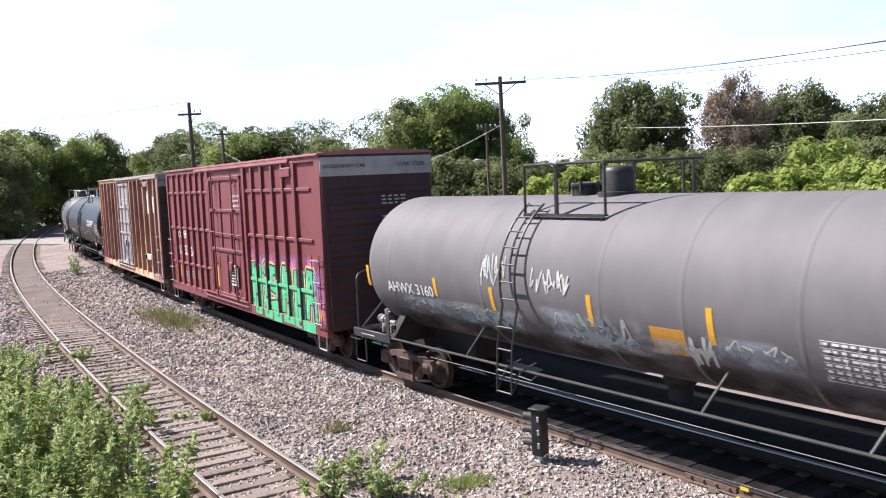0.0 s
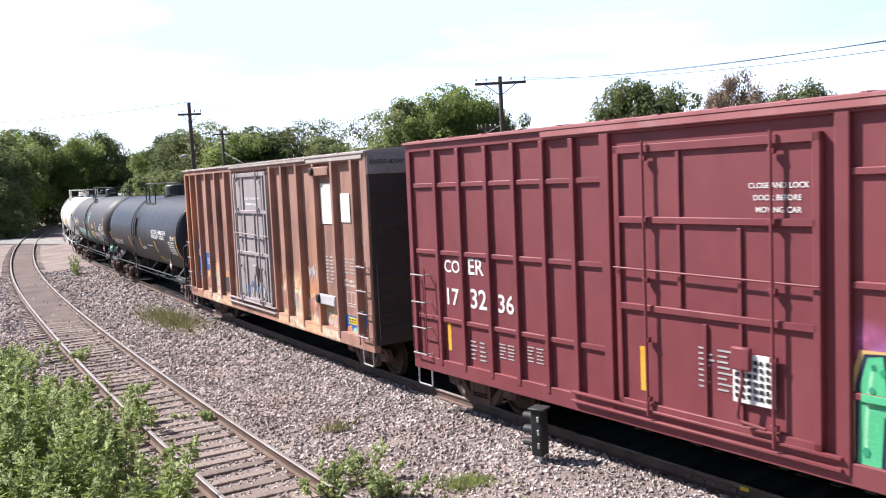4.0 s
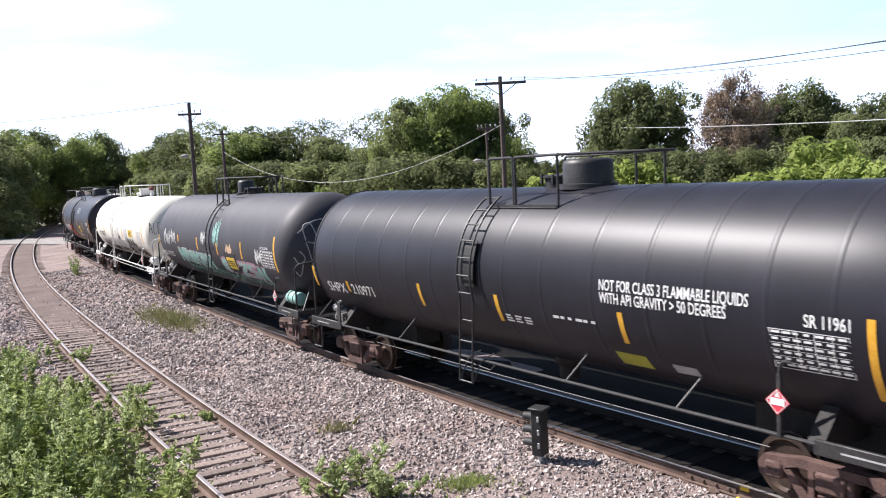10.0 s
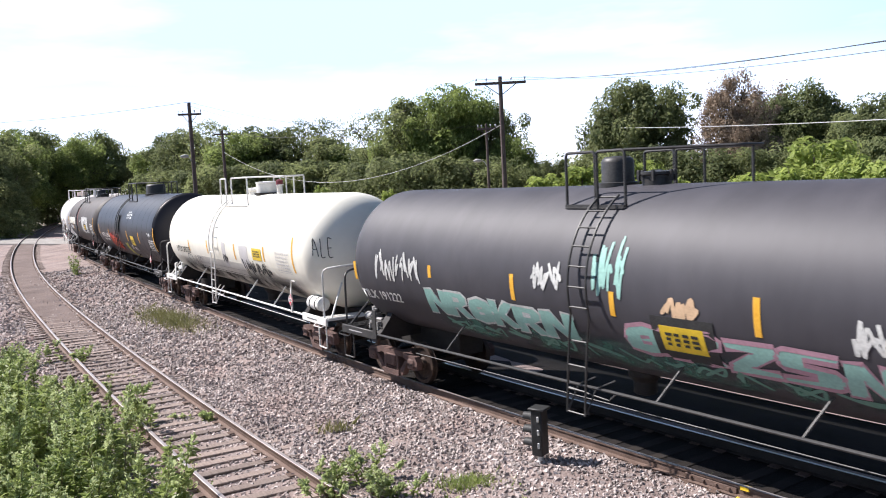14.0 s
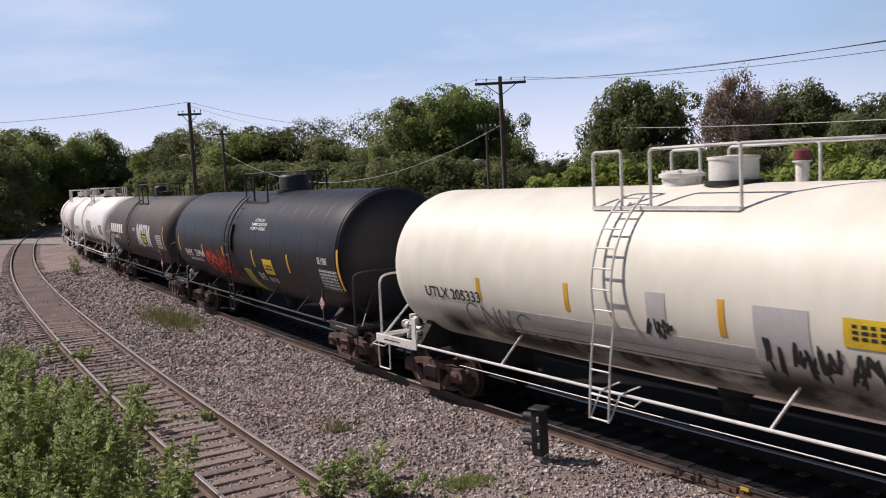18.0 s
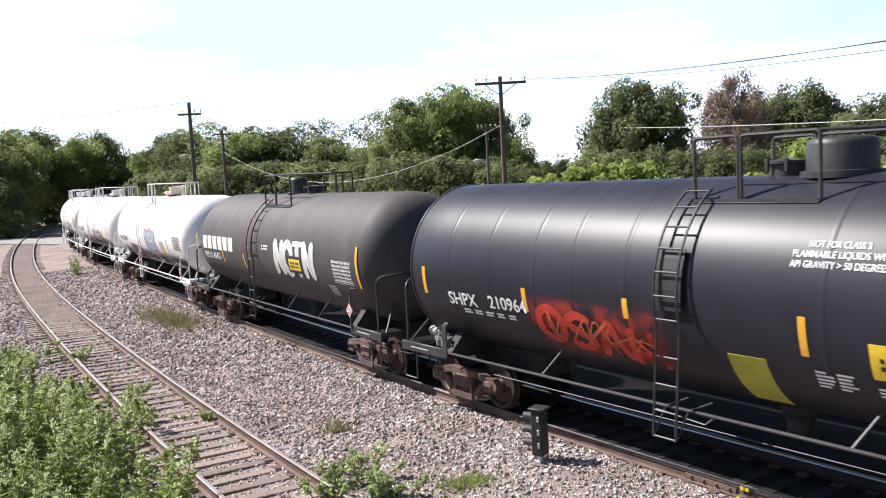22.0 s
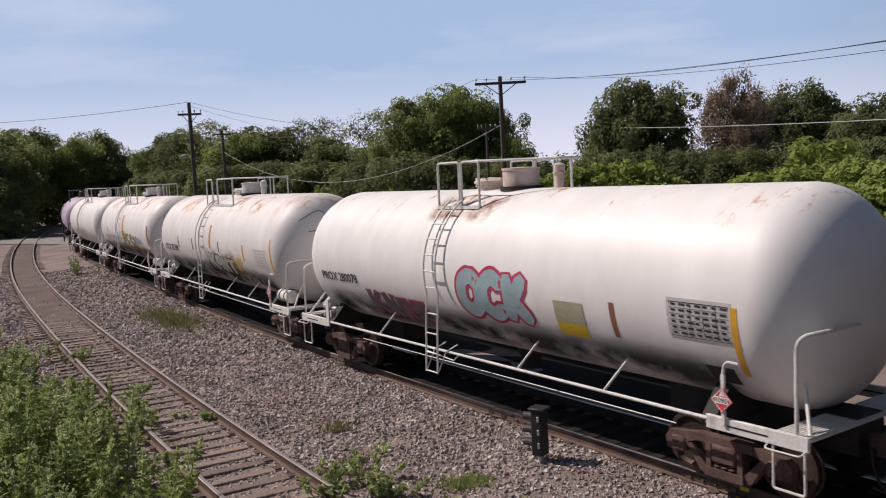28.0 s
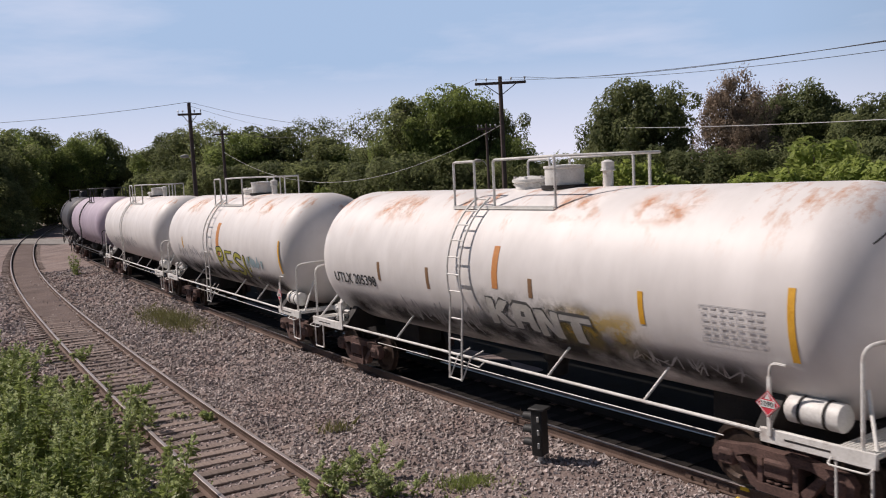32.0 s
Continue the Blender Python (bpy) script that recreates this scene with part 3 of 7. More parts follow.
    # long side rails with their slanting brackets
    for y in (-1.46, 1.46):
        g = Form().tube([(-(tx + .05), y, 1.11), (tx + .05, y, 1.11)], .027, 8)
        side = part("side_rail", g, trim, car)
        for k in (-.56, .29, .66):
            yy = math.copysign(1.12, y)
            g = Form().tube([(k * tx, y, 1.11), (k * tx + .22, yy, zc - math.sqrt(max(r * r - 1.12 ** 2, .01)) + .02)], .021, 6)
            part("rail_bracket", g, trim, side)
    part("train_line_pipe", Form().tube([(-(tx - .9), -1.0, .74), (tx - .9, -1.0, .74)], .010, 6), trim, car)
    part("bottom_outlet", Form().lathe([(-.42, .16), (-.40, .20), (-.2, .20), (-.1, .28), (.08, .28)], 16, "z", (.3, 0, zc - r)), DARK, car)
    if vessel:
        x = tx + vessel_at
        f = Form().lathe([(-.41, .02), (-.40, .12), (-.35, .18), (.35, .18), (.40, .12), (.41, .02)], 20, "x", (x, -1.14, 1.40))
        res_ob = part("air_reservoir", f, tank_paint or trim, car)
        for k in (-.17, .17):
            part("reservoir_strap", Form().lathe([(k - .018, .17), (k - .018, .190), (k + .018, .190), (k + .018, .17)], 20, "x", (x, -1.14, 1.40)), DARK, res_ob)
        part("brake_wheel", wheel_form(), trim, car, at=pose(half - .35, .55, 1.75))
    x = -(tx + .75)
    metal = WHITE_TRIM if trim.name.startswith("white") else GREY_TRIM
    f = Form().box((x - .12, -1.12, 1.15), (x + .10, -.85, 1.45), .04)
    f.lathe([(-.14, .02), (-.13, .10), (.10, .10), (.13, .04)], 14, "x", (x - .1, -1.05, 1.38)).lathe([(-.1, .02), (-.09, .08), (.09, .08), (.1, .02)], 12, "z", (x + .02, -1.0, 1.52))
    f.lathe([(-.1, .02), (-.1, .09), (.12, .09), (.13, .03)], 12, "x", (x + .22, -1.0, 1.28))
    gear = part("brake_valve", f, metal, car, "brake valve of pale castings")
    f = Form().lathe([(-.22, .02), (-.21, .10), (.21, .10), (.22, .02)], 14, "x", (x + .42, -1.15, 1.26))
    f.tube(bent([(x + .05, -1.2, 1.4), (x + .4, -1.3, 1.44), (x + .8, -1.32, 1.22)], .1, 4), .016, 6).tube(bent([(x + .1, -.9, 1.45), (x + .5, -.8, 1.5), (x + .85, -1.0, 1.2)], .1, 4), .016, 6)
    f.tube(bent([(x, -1.28, 1.15), (x + .3, -1.3, 1.32), (x + .62, -1.28, 1.16)], .08, 4), .013, 6).rod((x + .6, -1.25, 1.16), (x + .6, -.7, 1.32), .02)
    part("brake_pipe", f, DARK, gear)
    for k in range(3):
        part("pipe_clamp", Form().box((x + .3 + .17 * k, -1.36, 1.17), (x + .35 + .17 * k, -1.24, 1.30 + .03 * k), .008), metal, gear)
    # the upright plate at the platform's inner end, with its bent top
    xp = -(tx - .02)
    f = Form().box((xp - .075, -1.50, 1.00), (xp + .075, -1.47, 1.66), .008).box((xp - .05, -1.47, 1.60), (xp + .10, -1.40, 1.70), .02)
    part("sign_plate", f, trim, car)
    # top platform, its railing loops and the fittings inside
    zt = zc + r
    p0, p1, p2, p3, p4 = plat
    deck_z, z1, yy = zt - .30, zt + .56, .96
    top = part("top_platform", Form().box((p0, -1.02, deck_z - .05), (p3, -.62, deck_z - .035), .004), trim, car)
    slat = shared(("slat", trim.name), lambda: Form().box((0, -.008, -.035), (1, .008, .012)).mesh("slat", trim, smooth=False))
    for k in range(5):
        ob = part("slat", slat, trim, top, at=pose(p0, -1.0 + k * .09, deck_z))
        ob.scale = (p3 - p0, 1, 1)
    for x in (p0 + .05, (p0 + p3) / 2, p3 - .05):
        part("platform_leg", Form().rod((x, -.98, deck_z - .04), (x, -.99, zc + math.sqrt(r * r - .99 ** 2) - .02), .02, 6), trim, top)
    for side in (-1, 1):
        for u, w in ((p0, p1), (p2, p3)):
            g = Form().tube(bent([(u, side * yy, deck_z - .02), (u, side * yy, z1), (w, side * yy, z1), (w, side * yy, deck_z - .02)], .07), .025, 8)
            part("railing_loop", g, trim, top)
    pe = p4 - .73
    g = Form().tube(bent([(p3, -yy, z1), (pe, -.28, z1 - .02), (pe, .28, z1 - .02), (p3, yy, z1)], .10), .024, 8)
    part("railing_loop", g, trim, top)
    part("railing_post", Form().rod((pe, 0, z1 - .03), (pe, 0, zt - .02), .024), trim, top)
    # ladder hugging the barrel, then hanging past the side rail
    lad = Form()
    for k in (-.20, .20):
        pts = [(lx + k + .1, -(r + .12) * math.cos(a), zc + (r + .12) * math.sin(a)) for a in np.linspace(radians(58), radians(-14), 15)]
        pts += [(lx + k - .02, -1.60, 1.5), (lx + k - .08, -1.60, .66)]
        lad.tube(pts, .021, 6)
    lad_ob = part("ladder", lad, trim, car)
    for a in range(56, -16, -11):
        y, z = -(r + .12) * math.cos(radians(a)), zc + (r + .12) * math.sin(radians(a))
        part("rung", Form().rod((lx - .10, y, z), (lx + .30, y, z), .016, 6), trim, lad_ob)
    for z in (1.85, 1.45, 1.06, .68):
        k = lx - .02 - .06 * (1.5 - z)
        part("rung", Form().rod((k - .20, -1.60, z), (k + .20, -1.60, z), .016, 6), trim, lad_ob)
    if square:
        f = Form()
        for k in range(6):
            a0, a1 = radians(24 - 5 * k), radians(19 - 5 * k)
            v = [(lx + dx, -q * math.cos(a), zc + q * math.sin(a)) for dx in (-.12, .32) for q in (r + .045, r + .06) for a in (a0, a1)]
            f.add(v, [(0, 1, 5, 4), (2, 6, 7, 3), (0, 4, 6, 2), (1, 3, 7, 5), (0, 2, 3, 1), (4, 5, 7, 6)])
        part("ladder_plate", f, SIGNAL, lad_ob, "black plate behind the rungs")
    for k in (-.25, .15):
        part("ladder_brace", Form().tube([(lx + k, -1.60, .70), (lx + k + .1, -1.46, 1.11), (lx + k + .5, -1.46, 1.30)], .014, 6), trim, lad_ob)
    part("ladder_brace", Form().tube([(lx - .25, -1.60, 1.08), (lx + .55, -1.50, .98), (lx + .7, -1.46, 1.12)], .014, 6), trim, lad_ob)
    dx = p3 + (dome_at if dome_at is not None else -.8 if dome == 2 else -.25 if square else -.6)
    hx = dx + (hatch_at if hatch_at is not None else -.95 if dome == 2 else -.8)
    if dome == 2:
        f = Form().lathe([(-.3, .02), (-.3, .36), (.34, .36), (.36, .38), (.40, .38), (.42, .02)], 28, "z", (dx, 0, zt))
        part("valve_housing", f, fitting, car)
        f = Form().lathe([(-.2, .01), (-.2, .30), (.10, .30), (.12, .36), (.17, .36), (.21, .28), (.24, .01)], 24, "z", (hx, 0, zt))
        part("manway", f, fitting, car)
        vent = part("vent_pipe", Form().lathe([(-.1, .09), (.26, .09), (.27, .13), (.29, .13), (.30, .02)], 14, "z", (dx + 1.1, 0, zt)), fitting, car)
        part("vent_cap", Form().lathe([(.29, .11), (.42, .11), (.45, .06), (.46, .01)], 14, "z", (dx + 1.1, 0, zt)), cap or fitting, vent)
        part("housing_flange", Form().lathe([(-.02, .40), (-.02, .43), (.05, .43), (.05, .36)], 28, "z", (dx, 0, zt)), DARK, car)
    else:
        rd = .45 if square else .28
        f = Form().lathe([(-.3, .02), (-.3, rd), (.38, rd), (.44, rd - .02), (.48, rd - .08), (.49, .02)], 28, "z", (dx, 0, zt))
        f.lathe([(-.05, rd), (-.05, rd + .08), (.04, rd + .08), (.05, rd)], 28, "z", (dx, 0, zt))
        part("valve_housing", f, fitting, car)
        f = Form().lathe([(-.2, .01), (-.2, .24), (.14, .24), (.16, .29), (.20, .29), (.23, .01)], 20, "z", (hx, 0, zt))
        part("manway", f, fitting, car)
    for k in range(6):
        a = k * math.pi / 3
        c = (hx + .30 * math.cos(a), .30 * math.sin(a))
        part("manway_bolt", Form().box((c[0] - .025, c[1] - .025, zt + .05), (c[0] + .025, c[1] + .025, zt + .23), .006), trim, car)
    CARS.append((car, s_front, s_back, 2 * tx))
    return car, dict(r=r, zc=zc, tl=tl + nose, half=half, tx=tx, car=car, flat=flat, square=square, trim=trim)


def wheel_form():
    f = Form()
    f.tube([(0, .28 * math.cos(a), .28 * math.sin(a)) for a in np.linspace(0, 2 * math.pi, 25)[:-1]], .018, 6, closed=True)
    for k in range(5):
        a = k * 2 * math.pi / 5
        f.rod((0, 0, 0), (.03, .28 * math.cos(a), .28 * math.sin(a)), .014, 5)
    return f.lathe([(-.03, .05), (.05, .05)], 10, "x")


# ---- markings laid on barrels and flat sides ----
def wrap(g, u, v, lift):
    """A point of a tank's camera side: u metres along, v degrees over the middle."""
    a = radians(v - 1.9)
    return (u, -(g["r"] + lift) * math.cos(a), g["zc"] + (g["r"] + lift) * math.sin(a))


def flat_side(g, u, v, lift):
    return (u, -g["y"] - lift, v)


def place_fn(g):
    return wrap if "r" in g else flat_side


def per_metre(g):
    return 1 / math.radians(1) / g["r"] if "r" in g else 1.0


def patch(g, name, u0, u1, v0, v1, material, label="", lift=.006, n=8, parent=None):
    """A painted or stuck-on rectangle with a little thickness, following the surface."""
    fn, v, f = place_fn(g), [], []
    for i in range(n + 1):
        vv = v0 + (v1 - v0) * i / n
        v += [fn(g, u0, vv, lift), fn(g, u1, vv, lift), fn(g, u0, vv, lift - .004), fn(g, u1, vv, lift - .004)]
    for i in range(n):
        a, b = 4 * i, 4 * i + 4
        f += [(a, a + 1, b + 1, b), (a + 2, b + 2, b + 3, a + 3), (a, b, b + 2, a + 2), (a + 1, a + 3, b + 3, b + 1)]
    f += [(0, 2, 3, 1), (4 * n, 4 * n + 1, 4 * n + 3, 4 * n + 2)]
    return part(name, Form().add(v, f), material, parent or g["car"], label)


def bars(g, name, u0, u1, v0, v1, rows, cols, material, seed, label="", lift=.010, fill=.6):
    """A block of writing too small to read: short bars in rows, one stencil."""
    rnd = random.Random(seed)
    fn, form = place_fn(g), Form()
    for i in range(rows):
        va, vb = v1 + (v0 - v1) * (i + .2) / rows, v1 + (v0 - v1) * (i + .2 + fill) / rows
        for j in range(cols):
            ua = u0 + (u1 - u0) * (j + .08) / cols
            ub = u0 + (u1 - u0) * (j + rnd.uniform(.55, .92)) / cols
            form.add([fn(g, ua, va, lift), fn(g, ub, va, lift), fn(g, ub, vb, lift), fn(g, ua, vb, lift)], [(0, 1, 2, 3)])
    ob = part(name, form, material, g["car"], label, smooth=False)
    return tagged(ob, kind="stuff")


def stroke(g, form, pts, width, lift, smooth=True):
    """A band of paint along a drawn line of (u, v)."""
    k = per_metre(g)
    p = [Vector((u, v / k)) for u, v in pts]
    if smooth and len(p) > 2:
        q = [p[0]] + p + [p[-1]]
        p = []
        for i in range(1, len(q) - 2):
            for t in np.linspace(0, 1, 6, endpoint=False):
                a, b, c, d = q[i - 1], q[i], q[i + 1], q[i + 2]
                p.append(.5 * ((2 * b) + (c - a) * t + (2 * a - 5 * b + 4 * c - d) * t * t + (-a + 3 * b - 3 * c + d) * t ** 3))
        p.append(q[-2])
    fn, v, n = place_fn(g), [], len(p)
    for i in range(n):
        d = (p[min(i + 1, n - 1)] - p[max(i - 1, 0)])
        d = d.normalized() if d.length > 1e-6 else Vector((1, 0))
        s = Vector((-d.y, d.x)) * width / 2
        if i == 0:
            p[i] = p[i] - d * width * .3
        if i == n - 1:
            p[i] = p[i] + d * width * .3
        w = .55 if i in (0, n - 1) else 1
        for q in (p[i] + s * w, p[i] - s * w):
            v.append(fn(g, q.x, q.y * k, lift))
    form.add(v, [(2 * i, 2 * i + 1, 2 * i + 3, 2 * i + 2) for i in range(n - 1)])


GLYPH = {
    "O": [[(.5, 1), (.1, .8), (.05, .3), (.45, 0), (.9, .25), (.92, .75), (.5, 1)]],
    "C": [[(.9, .85), (.5, 1), (.1, .75), (.08, .25), (.5, 0), (.92, .15)]],
    "K": [[(.15, 1), (.18, .5), (.15, 0)], [(.85, 1), (.4, .52), (.25, .5)], [(.35, .5), (.6, .3), (.95, 0)]],
    "H": [[(.12, 1), (.15, .5), (.1, 0)], [(.88, 1), (.85, .5), (.9, 0)], [(.12, .5), (.88, .5)]],
    "I": [[(.5, .72), (.5, .4), (.5, 0)], [(.5, 1), (.52, .92)]],
    "S": [[(.9, .9), (.4, 1), (.1, .75), (.5, .5), (.9, .28), (.5, 0), (.08, .12)]],
    "A": [[(.05, 0), (.3, .6), (.5, 1), (.7, .6), (.95, 0)], [(.25, .38), (.75, .38)]],
    "N": [[(.1, 0), (.12, .5), (.1, 1)], [(.1, 1), (.5, .5), (.88, 0)], [(.88, 0), (.9, .5), (.92, 1)]],
    "E": [[(.9, 1), (.15, 1)], [(.15, 1), (.12, .5), (.15, 0)], [(.15, .5), (.75, .5)], [(.15, 0), (.9, 0)]],
    "R": [[(.15, 0), (.12, .5), (.15, 1)], [(.15, 1), (.7, 1), (.85, .75), (.6, .5), (.2, .5)], [(.4, .5), (.9, 0)]],
    "M": [[(.05, 0), (.15, .9), (.2, 1)], [(.2, 1), (.5, .35)], [(.5, .35), (.8, 1)], [(.8, 1), (.95, 0)]],
    "T": [[(.05, 1), (.95, 1)], [(.5, 1), (.5, .5), (.48, 0)]],
    "L": [[(.2, 1), (.15, .4), (.2, 0)], [(.2, 0), (.9, .02)]],
    "P": [[(.15, 0), (.15, 1)], [(.15, 1), (.75, .98), (.85, .7), (.6, .48), (.15, .48)]],
    "W": [[(.05, 1), (.25, 0)], [(.25, 0), (.5, .7)], [(.5, .7), (.75, 0)], [(.75, 0), (.95, 1)]],
}


BLOCK = {
    "H": [[(0, 0), (.02, .72), (.12, .98), (.36, 1), (.40, .62), (.70, .92), (.98, .88), (.96, 0), (.64, .02), (.60, .46), (.38, .46), (.34, 0)]],
    "I": [[(0, 0), (.05, .60), (.95, .62), (1, 0)], [(.5 + .5 * math.cos(k * .628), .84 + .17 * math.sin(k * .628)) for k in range(10)]],
    "S": [[(0, .02), (.02, .22), (.56, .26), (.58, .38), (.08, .44), (0, .55), (.02, .92), (.12, 1), (.98, .96), (.94, .76), (.42, .78), (.42, .64), (.90, .58), (1, .44), (.96, .08), (.84, 0)]],
    "A": [[(0, 0), (.10, .88), (.22, 1), (.80, .98), (.92, .88), (1, 0), (.68, .02), (.64, .30), (.36, .30), (.32, 0)]],
    "M": [[(0, 0), (.10, .96), (.38, 1), (.50, .74), (.64, 1), (.92, .95), (1, 0), (.70, .02), (.68, .50), (.52, .26), (.34, .52), (.30, 0)]],
    "N": [[(0, 0), (.04, .98), (.36, 1), (.66, .46), (.68, 1), (.98, .96), (.96, .02), (.68, 0), (.34, .52), (.30, 0)]],
    "K": [[(0, 0), (.04, 1), (.34, .98), (.34, .62), (.66, 1), (1, .92), (.62, .52), (1, .06), (.70, 0), (.34, .38), (.30, 0)]],
    "T": [[(0, .74), (.02, 1), (.98, .98), (1, .72), (.66, .74), (.64, 0), (.34, .02), (.34, .74)]],
    "R": [[(0, 0), (.02, 1), (.80, .98), (.98, .82), (.94, .56), (.70, .46), (1, .02), (.68, 0), (.42, .38), (.34, .38), (.32, 0)]],
    "Y": [[(.34, 0), (.36, .40), (0, .96), (.32, 1), (.50, .64), (.70, 1), (1, .92), (.64, .40), (.64, .02)]],
    "O": [[(.08, .12), (0, .5), (.10, .88), (.5, 1), (.90, .90), (1, .5), (.92, .10), (.5, 0)]],
    "Z": [[(0, 0), (.04, .26), (.55, .74), (.06, .72), (.02, .98), (.98, 1), (1, .74), (.48, .26), (.96, .28), (1, .02)]],
}
GAP = {"A": ((.42, .52), (.45, .70), (.58, .70), (.60, .52)), "R": ((.36, .62), (.37, .80), (.62, .78), (.62, .62)), "O": ((.40, .36), (.38, .64), (.60, .66), (.62, .36))}


def spans(pts, y):
    """Where a level line lies inside an outline: pairs of places along it."""
    hits = []
    for (x0, y0), (x1, y1) in zip(pts, pts[1:] + pts[:1]):
        if (y0 <= y) != (y1 <= y):
            hits.append(x0 + (x1 - x0) * (y - y0) / (y1 - y0))
    hits.sort()
    return list(zip(hits[::2], hits[1::2]))


def fill_shape(g, form, pts, lift):
    """Fills an outline of (u, v) in level strips, so that the paint follows the surface."""
    fn = place_fn(g)
    levels = sorted({v for _, v in pts} | set(np.linspace(min(v for _, v in pts), max(v for _, v in pts), 13).tolist()))
    for a, b in zip(levels, levels[1:]):
        if b - a < 1e-5:
            continue
        e = (b - a) * .001
        for (x0, x1), (x2, x3) in zip(spans(pts, a + e), spans(pts, b - e)):
            form.add([fn(g, x0, a, lift), fn(g, x1, a, lift), fn(g, x3, b, lift), fn(g, x2, b, lift)], [(0, 1, 2, 3)])


def block_letters(g, name, letters, v0, v1, fill, edge, rim, halo=None, label="", lift=.008, tilt=0.0, shine=None):
    """Fat sprayed block letters, each a filled shape with a drawn edge. letters: (letter, u0, u1)."""
    body, line_form, glow_form, gap_form, shine_form = Form(), Form(), Form(), Form(), Form()
    fn = place_fn(g)
    for i, (ch, a, b) in enumerate(letters):
        at = lambda p: (a + (b - a) * p[0], v0 + (v1 - v0) * p[1] + tilt * (a - letters[0][1]) + (.04 if i % 2 else 0) * (v1 - v0))
        for shape in BLOCK[ch]:
            pts = [at(p) for p in shape]
            fill_shape(g, body, pts, lift + .003)
            stroke(g, line_form, pts + pts[:1], rim, lift + .0045 + .0002 * i, smooth=False)
            if halo:
                stroke(g, glow_form, pts + pts[:1], rim * 3.4, lift - .001 + .0002 * i, smooth=False)
        if ch in GAP:
            gap_form.add([fn(g, *at(p), lift + .0048) for p in GAP[ch]], [(0, 1, 2, 3)])
        if shine:
            stroke(g, shine_form, [at((.12, .12)), at((.14, .5)), at((.2, .84))], rim * .8, lift + .0042)
    tagged(part(name, body, fill, g["car"], label, smooth=False), kind="stuff")
    part("spray_outline", line_form, edge, g["car"], smooth=False)
    if halo:
        part("spray_halo", glow_form, halo, g["car"], smooth=False)
    if gap_form.v:
        tagged(part("spray_gap", gap_form, edge, g["car"], smooth=False), kind="stuff")
    if shine:
        tagged(part("spray_shine", shine_form, shine, g["car"], smooth=False), kind="stuff")


def spray(g, name, word, u0, u1, v0, v1, fill, edge=None, width=.2, rim=.07, label="", lean=0.0, lift=.008, tilt=0.0):
    """Fat sprayed letters: an edging band below, the fill above."""
    n = len(word)
    layers = ([(edge, width + rim, lift)] if edge else []) + [(fill, width, lift + .003)]
    for mat, w, h in layers:
        form = Form()
        for i, ch in enumerate(word):
            a = u0 + (u1 - u0) * i / n
            b = u0 + (u1 - u0) * (i + .9) / n
            for line_ in GLYPH[ch]:
                stroke(g, form, [(a + (b - a) * x + lean * y, v0 + (v1 - v0) * y + tilt * (a - u0)) for x, y in line_], w, h)
                h += .0004
        part(name, form, mat, g["car"], label if mat is fill else "", smooth=False)


def scrawl(g, name, u0, u1, v0, v1, loops, width, material, seed, label="", lift=.009):
    """A loose handwritten tag of looping lines."""
    rnd = random.Random(seed)
    form = Form()
    for k in range(loops):
        a = u0 + (u1 - u0) * k / loops
        b = u0 + (u1 - u0) * (k + 1.25) / loops
        pts = [(a + (b - a) * rnd.uniform(0, 1), v0 + (v1 - v0) * (rnd.uniform(.5, 1) if i % 2 else rnd.uniform(0, .5))) for i in range(rnd.randint(4, 6))]
        stroke(g, form, pts, width, lift + k * .0004)
    tagged(part(name, form, material, g["car"], label, smooth=False), kind="stuff")


def mist(name, colour, density, size=1.3, edge=.55, cover=0.0, side=.3):
    """Thin sprayed paint, rust, belly shade and grime: patchy, fading out at its borders."""
    m = surface(name, tuple(k * .8 for k in colour), colour, rough=.75, scale=2.5, fine=22, bump=0, spec=.2)
    n, l = m.node_tree.nodes, m.node_tree.links
    t = n.new("ShaderNodeTexCoord")
    q = n.new("ShaderNodeTexNoise")
    q.inputs["Scale"].default_value, q.inputs["Detail"].default_value, q.inputs["Roughness"].default_value = size, 6, .62
    l.new(t.outputs["Object"], q.inputs["Vector"])
    r = n.new("ShaderNodeMapRange")
    r.inputs["From Min"].default_value, r.inputs["From Max"].default_value = .40 - cover, .62 - cover
    r.inputs["To Max"].default_value = density
    l.new(q.outputs["Fac"], r.inputs["Value"])
    s = n.new("ShaderNodeSeparateXYZ")
    l.new(t.outputs["Generated"], s.inputs[0])
    value = r.outputs["Result"]
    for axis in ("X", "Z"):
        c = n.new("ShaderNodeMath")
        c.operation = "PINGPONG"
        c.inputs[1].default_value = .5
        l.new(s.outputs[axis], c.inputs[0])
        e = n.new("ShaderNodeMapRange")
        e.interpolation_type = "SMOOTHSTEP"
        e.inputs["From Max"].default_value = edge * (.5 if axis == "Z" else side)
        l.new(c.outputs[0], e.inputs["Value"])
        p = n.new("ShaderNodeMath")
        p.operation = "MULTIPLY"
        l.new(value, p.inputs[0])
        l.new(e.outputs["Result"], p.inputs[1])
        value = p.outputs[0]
    clear = n.new("ShaderNodeBsdfTransparent")
    x = n.new("ShaderNodeMixShader")
    l.new(value, x.inputs["Fac"])
    l.new(clear.outputs["BSDF"], x.inputs[1])
    l.new(n["Principled BSDF"].outputs["BSDF"], x.inputs[2])
    l.new(x.outputs["Shader"], n["Material Output"].inputs["Surface"])
    return m


